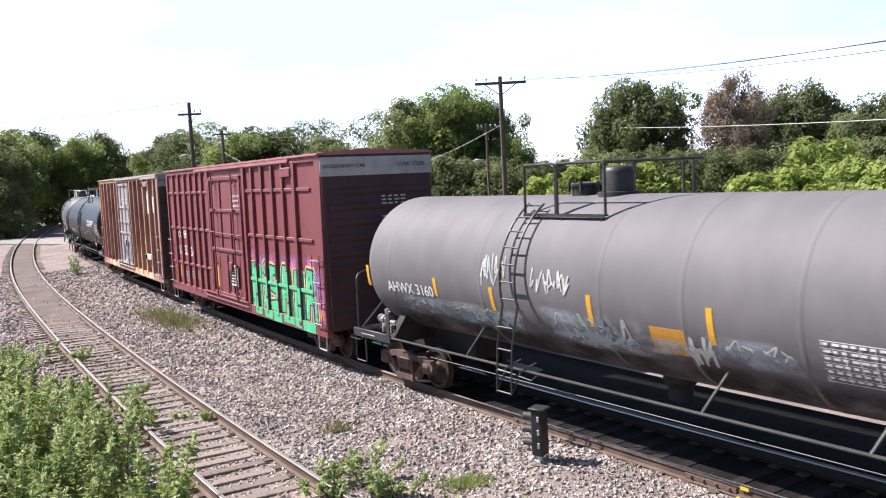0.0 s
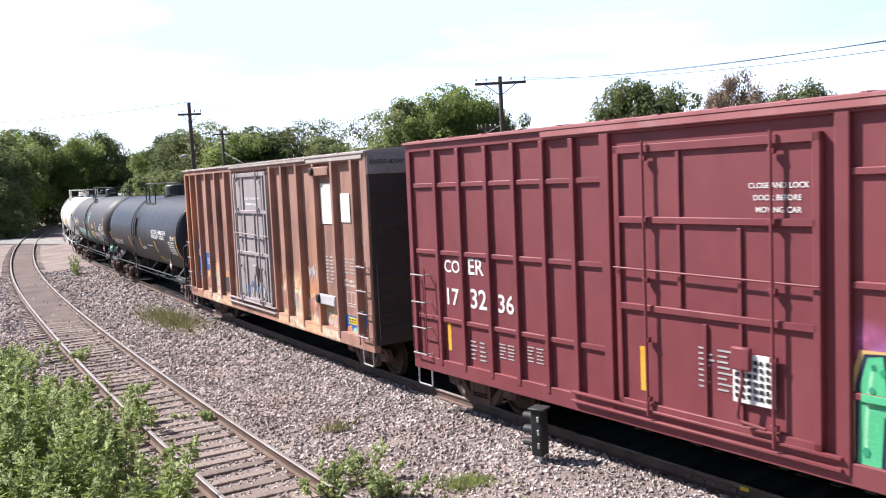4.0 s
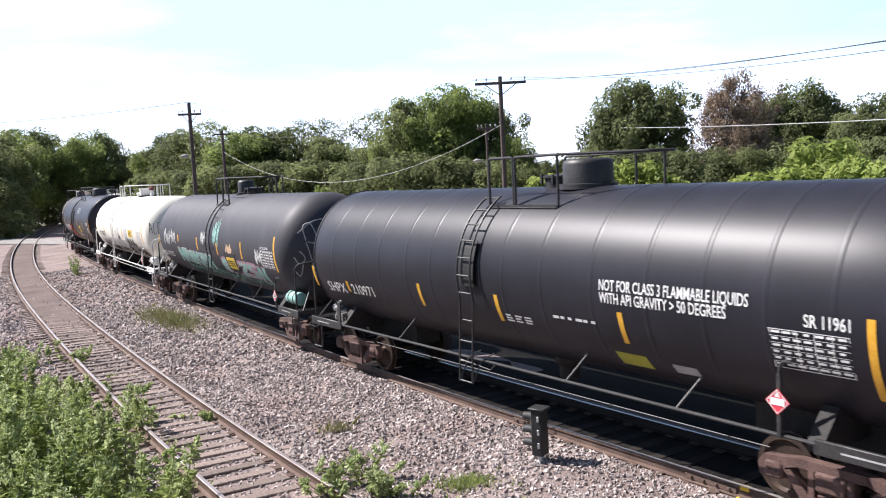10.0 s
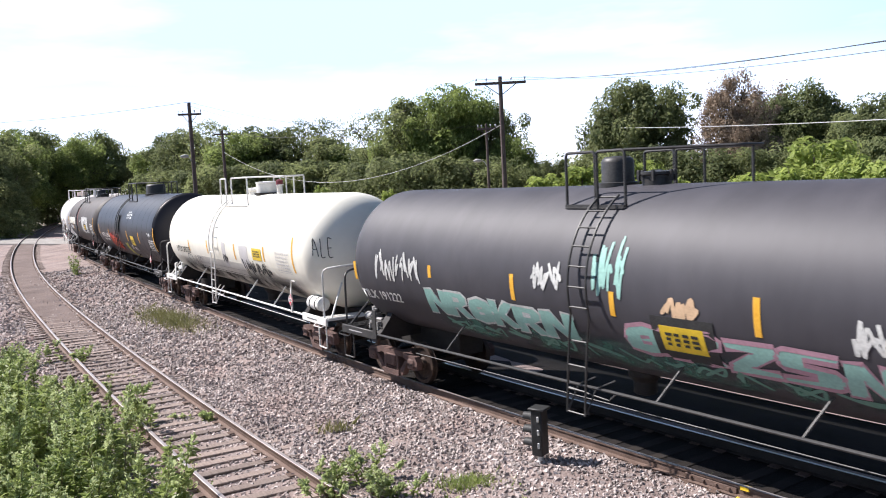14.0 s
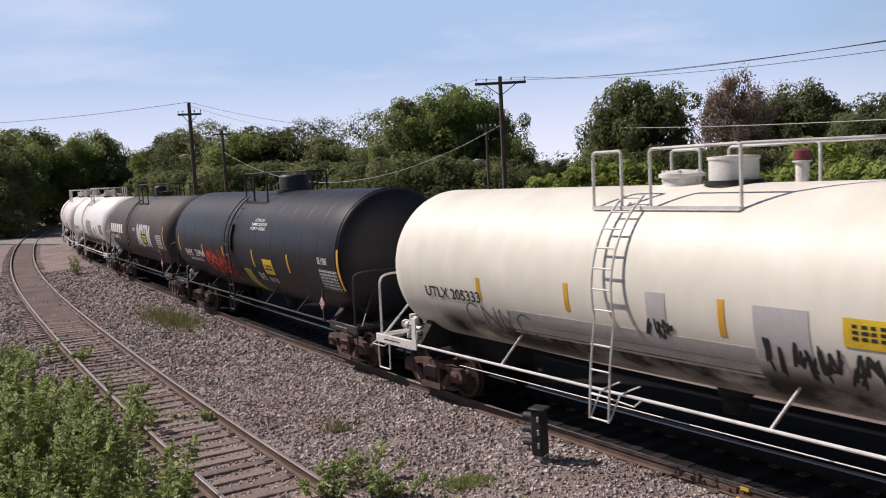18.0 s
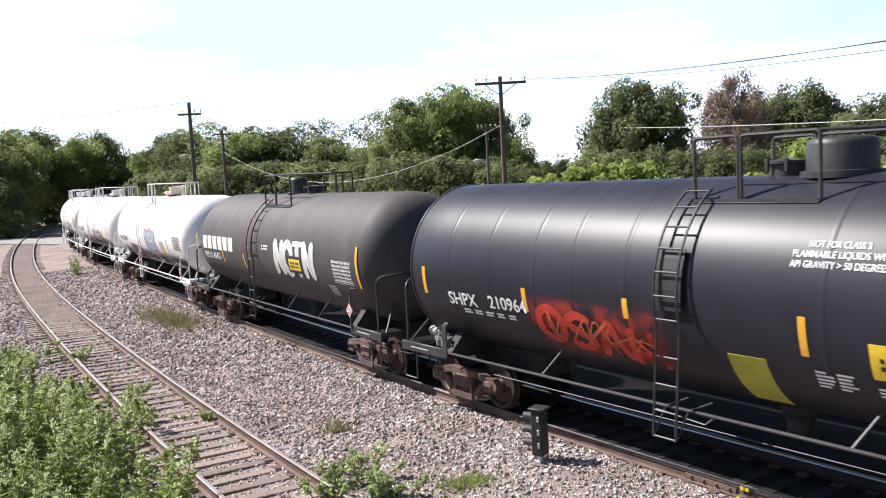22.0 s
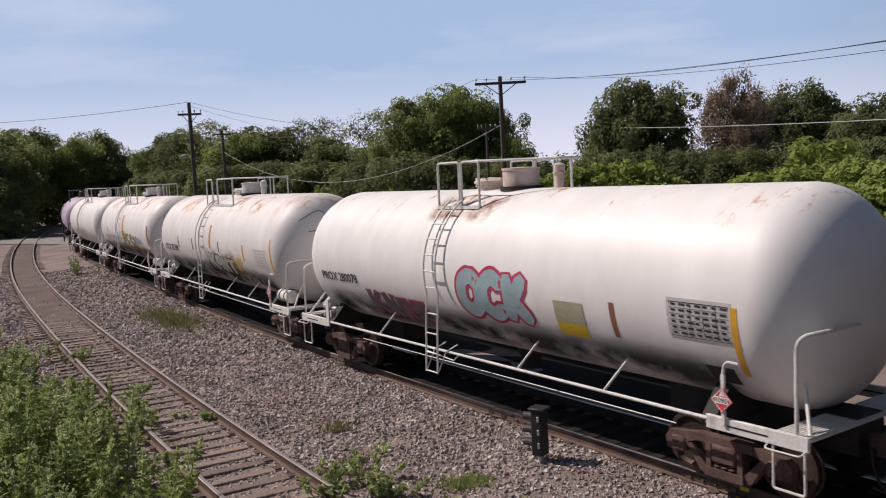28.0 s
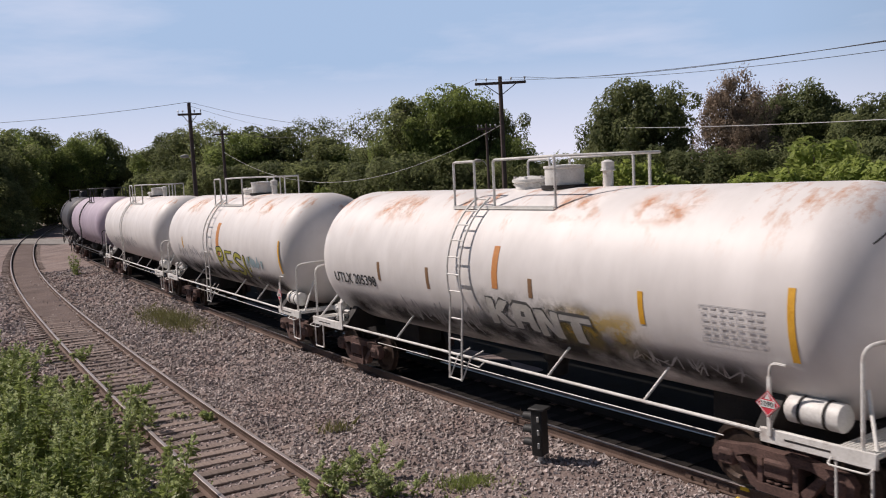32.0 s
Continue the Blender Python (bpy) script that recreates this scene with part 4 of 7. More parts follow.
def overspray(g, u0, u1, v0, v1, material, label="", lift=.0035):
    """A film of colour over the surface: sprayed paint, rust, painted belly shade and grime."""
    fn, nu, nv = place_fn(g), 6, 10
    v = [fn(g, u0 + (u1 - u0) * i / nu, v0 + (v1 - v0) * j / nv, lift) for j in range(nv + 1) for i in range(nu + 1)]
    f = [(j * (nu + 1) + i, j * (nu + 1) + i + 1, (j + 1) * (nu + 1) + i + 1, (j + 1) * (nu + 1) + i) for j in range(nv) for i in range(nu)]
    ob = part("overspray", Form().add(v, f), material, g["car"], label)
    ob.visible_shadow = False
    return ob


def head_line(g, form, pts, r):
    """A sprayed line on the front head: points (y, z), smoothed, riding on the dished surface."""
    q = [pts[0]] + list(pts) + [pts[-1]]
    out = []
    for i in range(1, len(q) - 2):
        for t in np.linspace(0, 1, 6, endpoint=False):
            a, b, c, d = (Vector(k) for k in q[i - 1:i + 3])
            out.append(.5 * ((2 * b) + (c - a) * t + (2 * a - 5 * b + 4 * c - d) * t * t + (-a + 3 * b - 3 * c + d) * t ** 3))
    out.append(Vector(pts[-1]))
    path = []
    for y, z in out:
        rr = min(.999, math.hypot(y, z - g["zc"]) / g["r"])
        path.append((g["tl"] + g["flat"] * math.sqrt(max(0, 1 - (rr ** (1 / (.5 if g["square"] else .92))) ** 2)) - r * .35, y, z))
    form.tube(path, r, 5)


def words(g, name, text, u0, u1, v, material, label="", height=None, lift=.009, end=None):
    """Lettering fitted between u0 and u1 with its foot at v. end: put it on the front end wall instead (x of that wall)."""
    cu = bpy.data.curves.new("lettering", "FONT")
    cu.body, cu.size, cu.resolution_u, cu.offset = text, 1.0, 3, .014
    tmp = bpy.data.objects.new("lettering", cu)
    scene.collection.objects.link(tmp)
    me = bpy.data.meshes.new_from_object(tmp)
    bpy.data.objects.remove(tmp)
    bpy.data.curves.remove(cu)
    xs = [p.co.x for p in me.vertices]
    ys = [p.co.y for p in me.vertices]
    x0, k = min(xs), (u1 - u0) / (max(xs) - min(xs))
    ky = height / .69 if height else k
    fn, m = place_fn(g), per_metre(g)
    for p in me.vertices:
        uu, vv = u0 + (p.co.x - x0) * k, v + p.co.y * ky * m
        p.co = (end + lift, uu, v + p.co.y * ky) if end is not None else fn(g, uu, vv, lift)
    me.materials.append(material)
    me.name = name
    return part(name, me, material, g["car"], label)


def placard(g, x, z, number, y=-1.52):
    """A red diamond placard on the post by the truck."""
    f = Form().slab([(x - .17, z), (x, z - .17), (x + .17, z), (x, z + .17)], y - .006, y)
    trim = g["trim"]
    q = Form().box((x - .03, y + .01, 1.08), (x + .03, y + .05, z + .34), .006)
    q.tube(bent([(x, y + .03, z + .32), (x + .02, y + .04, z + .52), (x + .20, y + .08, z + .50)], .08, 4), .022, 6)
    part("placard_post", q, trim, g["car"])
    p = part("placard", f, RED, g["car"], "red diamond hazard placard")
    f = Form()
    for a, b in (((-.15, 0), (0, -.15)), ((0, -.15), (.15, 0)), ((.15, 0), (0, .15)), ((0, .15), (-.15, 0))):
        f.tube([(x + a[0], y - .009, z + a[1]), (x + b[0], y - .009, z + b[1])], .006, 4)
    part("border", f, WHITE_INK, p)
    part("number_panel", Form().box((x - .10, y - .012, z - .045), (x + .10, y - .007, z + .045)), WHITE_INK, p)
    if number:
        gg = dict(car=p, y=-y + .012)
        words(gg, "lettering", number, x - .085, x + .085, z - .03, BLACK_INK, lift=.002)
    part("flame", Form().slab([(x - .04, z + .06), (x + .04, z + .06), (x + .02, z + .10), (x, z + .13), (x - .02, z + .10)], y - .010, y - .006), WHITE_INK, p)




def box_car(name, label, s_front, s_back, body_front, body_back, paint, end_paint, roof_paint, posts, wide_posts, belts, z_lo=.88, z_hi=5.12, wid=3.14,
            eave=None, end_rib=.38, recess=.085, wide=.09):
    """A ribbed high box car. posts, wide_posts: places of upright posts; belts: (x0, x1, z) of lengthwise ribs on the sides."""
    half = (s_back - s_front) / 2
    mid = (s_front + s_back) / 2
    xf, xb = mid - body_front, mid - body_back
    car = tagged(new(name), label, "box car", "cars of the freight train")
    h = wid / 2
    part("body", Form().box((xb, -h + recess, z_lo), (xf, h - recess, z_hi - .05), .01), paint, car)
    for y in (-1, 1):
        part("side_sill", Form().box((xb, min(y * h, y * (h - .15)), z_lo - .16), (xf, max(y * h, y * (h - .15)), z_lo + .12), .01), paint, car)
        part("top_plate", Form().box((xb, min(y * h, y * (h - .12)), z_hi - .17), (xf, max(y * h, y * (h - .12)), z_hi), .015), paint, car)
        lo, hi = sorted((y * (h + .015), y * (h - recess - .02)))
        for x in posts:
            part("side_post", Form().box((x - .05, lo, z_lo), (x + .05, hi, z_hi - .17), .012), paint, car)
        for x in wide_posts:
            part("side_post", Form().box((x - wide, lo - .005, z_lo - .05), (x + wide, hi + .005, z_hi - .1), .014), paint, car)
        for x0, x1, z in belts:
            part("side_belt", Form().box((x0, min(y * (h - .02), y * (h - .15)), z - .045), (x1, max(y * (h - .02), y * (h - .15)), z + .045), .012), paint, car)
        for x, w in ((xf, -.30), (xb, .14)):
            part("corner_post", Form().box((min(x, x + w), min(y * h, y * (h - .1)), z_lo), (max(x, x + w), max(y * h, y * (h - .1)), z_hi - .1), .012), paint, car)
    g = Form()
    out = [(-h - .05, z_hi - .02), (-h - .05, z_hi + .02), (-h + .15, z_hi + .05), (0, z_hi + .09), (h - .15, z_hi + .05), (h + .05, z_hi + .02), (h + .05, z_hi - .02)]
    v = [(x, y, z) for x in (xb - .02, xf + .02) for y, z in out]
    m = len(out)
    g.add(v, [tuple(range(m)), tuple(range(2 * m - 1, m - 1, -1))] + [(i, (i + 1) % m, (i + 1) % m + m, i + m) for i in range(m)])
    roof = part("roof", g, roof_paint, car)
    for k in range(15):
        x = xb + (xf - xb) * (k + .5) / 15
        r = Form().add([(x + dx, y, z) for dx in (-.04, .04) for y, z in ((-h, z_hi + .02), (-h, z_hi + .05), (0, z_hi + .13), (h, z_hi + .05), (h, z_hi + .02))],
                       [(0, 1, 2, 3, 4), (9, 8, 7, 6, 5), (0, 5, 6, 1), (1, 6, 7, 2), (2, 7, 8, 3), (3, 8, 9, 4), (4, 9, 5, 0)])
        part("roof_rib", r, roof_paint, roof)
    if eave:
        for x0, x1, z0, z1, d in eave:
            part("eave_rail", Form().box((x0, -h - d, z0), (x1, -h + .02, z1), .012), roof_paint, car)
    for s, x in ((1, xf), (-1, xb)):
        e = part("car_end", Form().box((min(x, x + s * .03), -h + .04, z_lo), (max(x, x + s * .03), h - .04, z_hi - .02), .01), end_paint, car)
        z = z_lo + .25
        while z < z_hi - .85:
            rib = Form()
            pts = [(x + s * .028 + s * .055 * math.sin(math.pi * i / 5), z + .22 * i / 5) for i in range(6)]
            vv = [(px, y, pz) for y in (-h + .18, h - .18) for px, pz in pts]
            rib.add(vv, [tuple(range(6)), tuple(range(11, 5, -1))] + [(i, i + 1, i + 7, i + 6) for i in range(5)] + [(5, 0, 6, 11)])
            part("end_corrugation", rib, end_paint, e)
            z += end_rib
        lo, hi = sorted((s * half - s * .45, s * (half - 3.2)))
        part("stub_sill", Form().box((lo, -.32, .66), (hi, .32, .95), .02), DARK, car)
        coupler(car, s * (half - .22), s)
        truck(car, s * (half - 2.25))
        for y in (-1, 1):
            xa, xz = x - s * .12, x - s * .58
            ladder = part("side_ladder", Form().rod((xz, y * (h + .07), 1.0), (xz, y * (h + .07), 2.75), .012, 6), paint, car)
            part("stile", Form().rod((xa, y * (h + .07), 1.0), (xa, y * (h + .07), 2.75), .012, 6), paint, ladder)
            for z in (1.05, 1.57, 2.08, 2.62):
                part("rung", Form().tube(bent([(xa, y * (h - .05), z), (xa, y * (h + .09), z), (xz, y * (h + .09), z), (xz, y * (h - .05), z)], .03, 3), .014, 6), GREY_INK, ladder)
            st = Form().tube(bent([(xa, y * (h - .02), z_lo), (xa, y * (h - .02), .40), (xz, y * (h - .02), .40), (xz, y * (h - .02), z_lo)], .05), .018, 6)
            part("stirrup", st, GREY_INK, car)
            end_lad = part("end_ladder", Form().rod((x + s * .13, y * (h - .1), 1.0), (x + s * .13, y * (h - .1), 2.7), .012, 6), end_paint, car)
            for z in (1.05, 1.57, 2.08, 2.62):
                part("rung", Form().rod((x + s * .13, y * (h - .1), z), (x + s * .13, y * (h - .5), z), .012, 6), end_paint, end_lad)
    part("brake_wheel", wheel_form(), DARK, car, at=pose(xf + .2, .7, 3.1))
    part("centre_sill", Form().box((-(half - 3.0), -.3, .50), (half - 3.0, .3, .9), .02), DARK, car)
    for x in (-1.6, -.5, .8, 1.9):
        part("cross_bearer", Form().box((x - .06, -1.4, .62), (x + .06, 1.4, .9), .01), DARK, car)
    CARS.append((car, s_front, s_back, 2 * (half - 2.25)))
    return car, dict(xf=xf, xb=xb, y=h - recess, h=h, z_lo=z_lo, z_hi=z_hi, car=car)


def plug_door(g, x0, x1, z0, z1, paint, bar_paint, belts, posts, rods):
    """A plug door with frame, cross ribs, upright ribs, locking rods and lever gear."""
    h = g["h"]
    d = part("plug_door", Form().box((x0, -h + .01, z0), (x1, -h + .10, z1), .012), paint, g["car"])
    y0, y1 = -h - .05, -h + .012
    for x in (x0 + .05, x1 - .05):
        part("door_frame", Form().box((x - .05, y0 + .01, z0), (x + .05, y1, z1), .01), bar_paint, d)
    for z in (z0 + .06, z1 - .06):
        part("door_frame", Form().box((x0, y0 + .01, z - .06), (x1, y1, z + .06), .01), bar_paint, d)
    for z in belts:
        part("door_belt", Form().box((x0 + .05, y0 + .01, z - .05), (x1 - .05, y1, z + .05), .012), paint, d)
    for x, za, zb in posts:
        part("door_rib", Form().box((x - .03, y0 + .02, za), (x + .03, y1, zb), .008), paint, d)
    for x in rods:
        part("lock_rod", Form().rod((x, y0 - .04, z0 - .05), (x, y0 - .04, z1 + .06), .022, 8), bar_paint, d)
        for z in np.linspace(z0 + .2, z1 - .2, 5):
            part("rod_bracket", Form().box((x - .05, y0 - .05, z - .035), (x + .05, y0 + .02, z + .035), .008), bar_paint, d)
    zc = (z0 + z1) / 2
    part("cross_rod", Form().rod((x0, y0 - .03, zc + .15), (x1, y0 - .03, zc + .10), .016, 6), bar_paint, d)
    xm = rods[-1] - .45
    part("lever", Form().tube(bent([(xm, y0 - .05, zc - .9), (xm + .05, y0 - .09, zc - 1.2), (xm - .05, y0 - .09, zc - 1.7), (xm + .35, y0 - .05, zc - 1.75)], .1), .024, 8), bar_paint, d)
    part("gear_box", Form().box((xm - .14, y0 - .08, zc - 1.05), (xm + .14, y0 + .01, zc - .75), .02), bar_paint, d)
    for z in (z0 + .02, z0 - .12):
        part("door_track", Form().box((x0 - 1.0, -h - .07, z - .03), (x1 + .25, -h + .01, z + .01), .008), bar_paint, d)
    return d

# ---- the train's paints ----
def coat(name, low, high, stain, amount, rough=.5, rust=0.0, spec=.5, streak=(.8, .42, .42), stain_scale=.9):
    """Car paint with vertical streaks of grime; rust: orange blotches along the top."""
    m = surface(name, low, high, rough=rough, scale=1.1, fine=3.1, bump=0, stain=stain, stain_amount=amount, stain_scale=stain_scale, stretch=streak, spec=spec)
    if rust:
        n, l = m.node_tree.nodes, m.node_tree.links
        b = n["Principled BSDF"]
        src = b.inputs["Base Color"].links[0].from_socket
        t = n.new("ShaderNodeTexCoord")
        s = n.new("ShaderNodeSeparateXYZ")
        l.new(t.outputs["Object"], s.inputs[0])
        h = n.new("ShaderNodeMapRange")
        h.inputs["From Min"].default_value, h.inputs["From Max"].default_value = 3.0 + .5 * (1 - rust), 3.95
        l.new(s.outputs["Z"], h.inputs["Value"])
        mp = n.new("ShaderNodeMapping")
        mp.inputs["Scale"].default_value = (1.1, .45, .45)
        l.new(t.outputs["Object"], mp.inputs["Vector"])
        q = n.new("ShaderNodeTexNoise")
        q.inputs["Scale"].default_value, q.inputs["Detail"].default_value, q.inputs["Roughness"].default_value = 1.5, 9, .72
        l.new(mp.outputs["Vector"], q.inputs["Vector"])
        r = n.new("ShaderNodeMapRange")
        r.inputs["From Min"].default_value, r.inputs["From Max"].default_value = .585 - .09 * rust, .66
        l.new(q.outputs["Fac"], r.inputs["Value"])
        p = n.new("ShaderNodeMath")
        p.operation = "MULTIPLY"
        l.new(h.outputs["Result"], p.inputs[0])
        l.new(r.outputs["Result"], p.inputs[1])
        x = n.new("ShaderNodeMix")
        x.data_type = "RGBA"
        x.inputs["B"].default_value = (.48, .21, .09, 1)
        l.new(p.outputs[0], x.inputs["Factor"])
        l.new(src, x.inputs["A"])
        l.new(x.outputs["Result"], b.inputs["Base Color"])
    return m


BLACK_PAINT = coat("satin_black_paint", (.015, .0145, .020), (.022, .021, .029), (.033, .031, .036), .3, .44, spec=.30)
FLAT_BLACK = coat("dull_black_paint", (.036, .034, .041), (.052, .049, .058), (.085, .078, .085), .35, .6, spec=.4)
GREY_BLACK = coat("weathered_grey_black_paint", (.125, .113, .122), (.155, .142, .150), (.21, .19, .19), .25, .7, spec=.35)
BROWN_BLACK = coat("sooty_brown_black_paint", (.05, .042, .04), (.078, .066, .062), (.12, .105, .095), .25, .66, spec=.35)
CREAM = coat("cream_white_paint", (.69, .66, .57), (.80, .77, .68), (.56, .52, .45), .25, .5, spec=.35)
WHITE_PAINT = coat("clean_white_paint", (.74, .72, .70), (.84, .82, .80), (.52, .50, .47), .3, .5, rust=.10, spec=.35)
DIRTY_WHITE = coat("grimy_white_paint", (.65, .62, .60), (.77, .74, .72), (.52, .48, .45), .4, .55, rust=.55)
RUSTY_WHITE = coat("rust_stained_white", (.50, .40, .34), (.62, .54, .48), (.28, .10, .05), .9, .7, stain_scale=1.6)
LAVENDER = coat("faded_lavender_paint", (.36, .29, .36), (.48, .40, .47), (.30, .25, .28), .4, .6)
WHITE_TRIM = surface("white_painted_steel", (.60, .59, .56), (.76, .75, .72), rough=.5, scale=4, fine=30, bump=.1, stain=(.22, .13, .09), stain_amount=.55, stain_scale=3)
BLACK_TRIM = surface("black_painted_steel", (.022, .021, .022), (.05, .048, .047), rough=.5, scale=4, fine=30, bump=.1)
GREY_TRIM = surface("worn_grey_steel", (.20, .19, .185), (.34, .33, .32), rough=.5, scale=4, fine=30, bump=.1)
MAROON = coat("oxide_red_paint", (.152, .029, .036), (.195, .041, .049), (.23, .09, .09), .35, .6)
# end wall turned from the sun: its shade is in this darker red
MAROON_END_SHADED = coat("shaded_maroon_end", (.045, .02, .023), (.065, .03, .033), (.09, .05, .05), .35, .7)
RUST_BROWN = coat("faded_brown_paint", (.215, .112, .085), (.385, .205, .155), (.56, .25, .11), .7, .75, stain_scale=.4, streak=(1.0, .35, .35))
# end wall's shade put into a darker brown; the rusty bolted plate shares it
RUST_END = coat("shaded_end_and_plate_brown", (.038, .027, .026), (.058, .042, .040), (.085, .06, .05), .5, .8)
DOOR_GREY = coat("grey_door_paint", (.255, .22, .222), (.33, .29, .29), (.30, .20, .16), .4, .7)
ROOF_PALE = coat("weathered_pale_roof", (.34, .29, .26), (.46, .40, .37), (.25, .17, .13), .5, .7)
ROOF_RED = coat("faded_red_roof", (.30, .10, .10), (.38, .15, .15), (.42, .30, .28), .4, .6)


def ink(name, c, rough=.6, vary=.75):
    return surface(name, tuple(k * vary for k in c), c, rough=rough, scale=3, fine=25, bump=0)


GREEN = ink("spray_green", (.10, .50, .24))
DARK_GREEN = ink("spray_dark_green", (.04, .30, .16))
MINT = ink("spray_mint", (.30, .52, .46))
SKYBLUE = ink("spray_pale_blue", (.34, .46, .50))
CHALK = ink("spray_chalk_white", (.62, .62, .60), vary=.6)
HAZE = ink("spray_blue_haze", (.22, .24, .27))
SPRAY_RED = ink("spray_red", (.62, .06, .03), vary=.5)
TAN = ink("spray_tan", (.62, .43, .27))
ORANGE = ink("spray_orange", (.62, .26, .08))
PEACH = ink("spray_peach", (.68, .50, .36))
SALMON = ink("spray_salmon", (.52, .24, .18))
BLUE = ink("stencil_blue", (.03, .12, .36))
PAPER = ink("white_paper", (.72, .70, .65), vary=.9)
LEMON = ink("decal_yellow", (.75, .52, .03))
OLIVE = ink("decal_olive_yellow", (.42, .40, .05))
GREY_WASH = ink("grey_wash", (.56, .54, .50))
GREY_PATCH = ink("grey_paint_patch", (.52, .50, .50), vary=.85)
NAVY = ink("outline_navy", (.02, .025, .06))
COBALT = ink("shading_blue", (.09, .13, .36))
PALE_GREEN = ink("spray_pale_green", (.30, .66, .40))
HALO = ink("halo_yellow", (.66, .44, .16))
BLUE_MIST = mist("chalky_blue_mist", (.42, .47, .52), .8)
WHITE_MIST = mist("chalky_white_mist", (.55, .55, .55), .7, 2.2)
# darkens the tank bellies: shade of the underside painted in, with patchy grime
BELLY_SHADE_MIST = mist("belly_shade_and_grime", (.040, .032, .028), .85, .9, .9, .10, .1)
RED_MIST = mist("red_mist", (.60, .06, .03), .85, 1.8)
GREEN_MIST = mist("dark_green_mist", (.10, .22, .18), .85, 1.6)
PURPLE_MIST = mist("purple_mist", (.27, .15, .42), 1.0, 1.2, .5)
PINK_MIST = mist("pink_mist", (.62, .18, .42), .9, 2.0, .9)
PEACH_MIST = mist("peach_mist", (.70, .47, .30), .9, 1.5, .7, .10, .04)
ORANGE_MIST = mist("orange_mist", (.64, .32, .15), .85, 1.9, .8, .10, .04)
CREAM_MIST = mist("worn_cream_mist", (.70, .60, .43), .9, 2.6, .6, .08, .04)
RUST_MIST = mist("rust_bleed", (.45, .19, .08), .9, 2.4, .9)
BROWN_MIST = mist("brown_rust_bleed", (.22, .10, .06), .9, 2.0, .6)

# coupling points along the train, front to back
B = (-4.6, 12.0, 28.1, 43.95, 60.06, 76.38, 92.95, 109.43, 124.34, 139.54, 154.85, 169.63, 184.4, 199.4, 214.4)
WHITE_PLAT = (-1.5, -.82, -.23, 1.45, 3.42)
stripe = "worn yellow reflective stripe"


def stripes(g, rows, mat=YELLOW):
    for u, v0, v1 in rows:
        patch(g, "reflector_stripe", u - .05, u + .05, v0, v1, mat, stripe)


def table(g, u0, u1, v0, v1, mat, seed, frame_mat=None):
    """The stencilled data table: a frame of thin lines and rows of small bars."""
    bars(g, "data_stencil", u0 + .02, u1, v0, v1, 6, 7, mat, seed, "table of small unreadable stencils", fill=.36)
    f = Form()
    at = lambda k: v1 + (v0 - v1) * k
    for a, b in (((u0, v0), (u1, v0)), ((u1, v0), (u1, v1)), ((u1, v1), (u0, v1)), ((u0, v1), (u0, v0))):
        stroke(g, f, [a, b], .018, .010, smooth=False)
    for k in range(1, 6):
        stroke(g, f, [(u0, at(k / 6)), (u1, at(k / 6))], .010, .0105, smooth=False)
    for k in (.36, .58, .8):
        stroke(g, f, [(u0 + (u1 - u0) * k, at(0)), (u0 + (u1 - u0) * k, at(.5)), (u0 + (u1 - u0) * k, at(1))], .010, .0105, smooth=False)
    part("table_frame", f, mat, g["car"], smooth=False)


# weathered grey tank car
car0, g0 = tank_car("tank_car", "weathered dark grey tank car with chalky spray paint along its side", B[0], B[1], 1.41, 2.575, GREY_BLACK, BLACK_TRIM, flat=.8,
                    bands=(-6.2, -3.05, -.05, 1.54, 3.33, 5.2), lx=-2.2, plat=(-2.27, -1.48, -1.44, -.33, 1.37), vessel=False)
words(g0, "lettering", "AHWX 3160", -6.35, -4.62, -17, WHITE_INK)
stripes(g0, ((-7.1, -15, 3), (-4.52, -16, -1), (-2.74, -21, -3), (-.27, -21, 0), (2.0, -20, 1)))
patch(g0, "decal", .9, 1.52, -31, -14, ink("decal_orange", (.62, .30, .05)), "scuffed orange decal")
overspray(g0, .7, 1.7, -34, -20, WHITE_MIST, lift=.009)
overspray(g0, -7.0, 6.6, -90, -28, BELLY_SHADE_MIST, "dark painted shade and grime along the belly")
table(g0, 3.58, 4.40, -30, -8, WHITE_INK, 1)
scrawl(g0, "spray_tag", -3.1, -2.35, -4, 22, 5, .022, CHALK, 3, "white handwritten spray tag")
scrawl(g0, "spray_tag", -1.62, -.7, -4, 14, 7, .024, CHALK, 4, "white handwritten spray tag")
for k, (u0, u1, v0, v1) in enumerate(((-5.6, -3.7, -34, -22), (-3.6, -2.2, -36, -22), (-1.3, .4, -32, -15), (-1.0, .5, -36, -24), (2.15, 3.2, -29, -18))):
    overspray(g0, u0 - .4, u1 + .5, v0 - 5, v1 + 6, WHITE_MIST if k % 2 else BLUE_MIST, "chalky blue and white sprayed haze")
    scrawl(g0, "spray_smear", u0, u1, v0 + 3, v1, 7, .05, SKYBLUE if k % 2 else HAZE, 10 + k, "chalky blue and white smeared spray paint")
    scrawl(g0, "spray_smear", u0, u1, v0 + 4, v1 + 3, 4, .025, CHALK, 20 + k)
scrawl(g0, "spray_smear", 1.45, 1.95, -38, -14, 4, .05, CHALK, 31, "pale smeared spray paint")

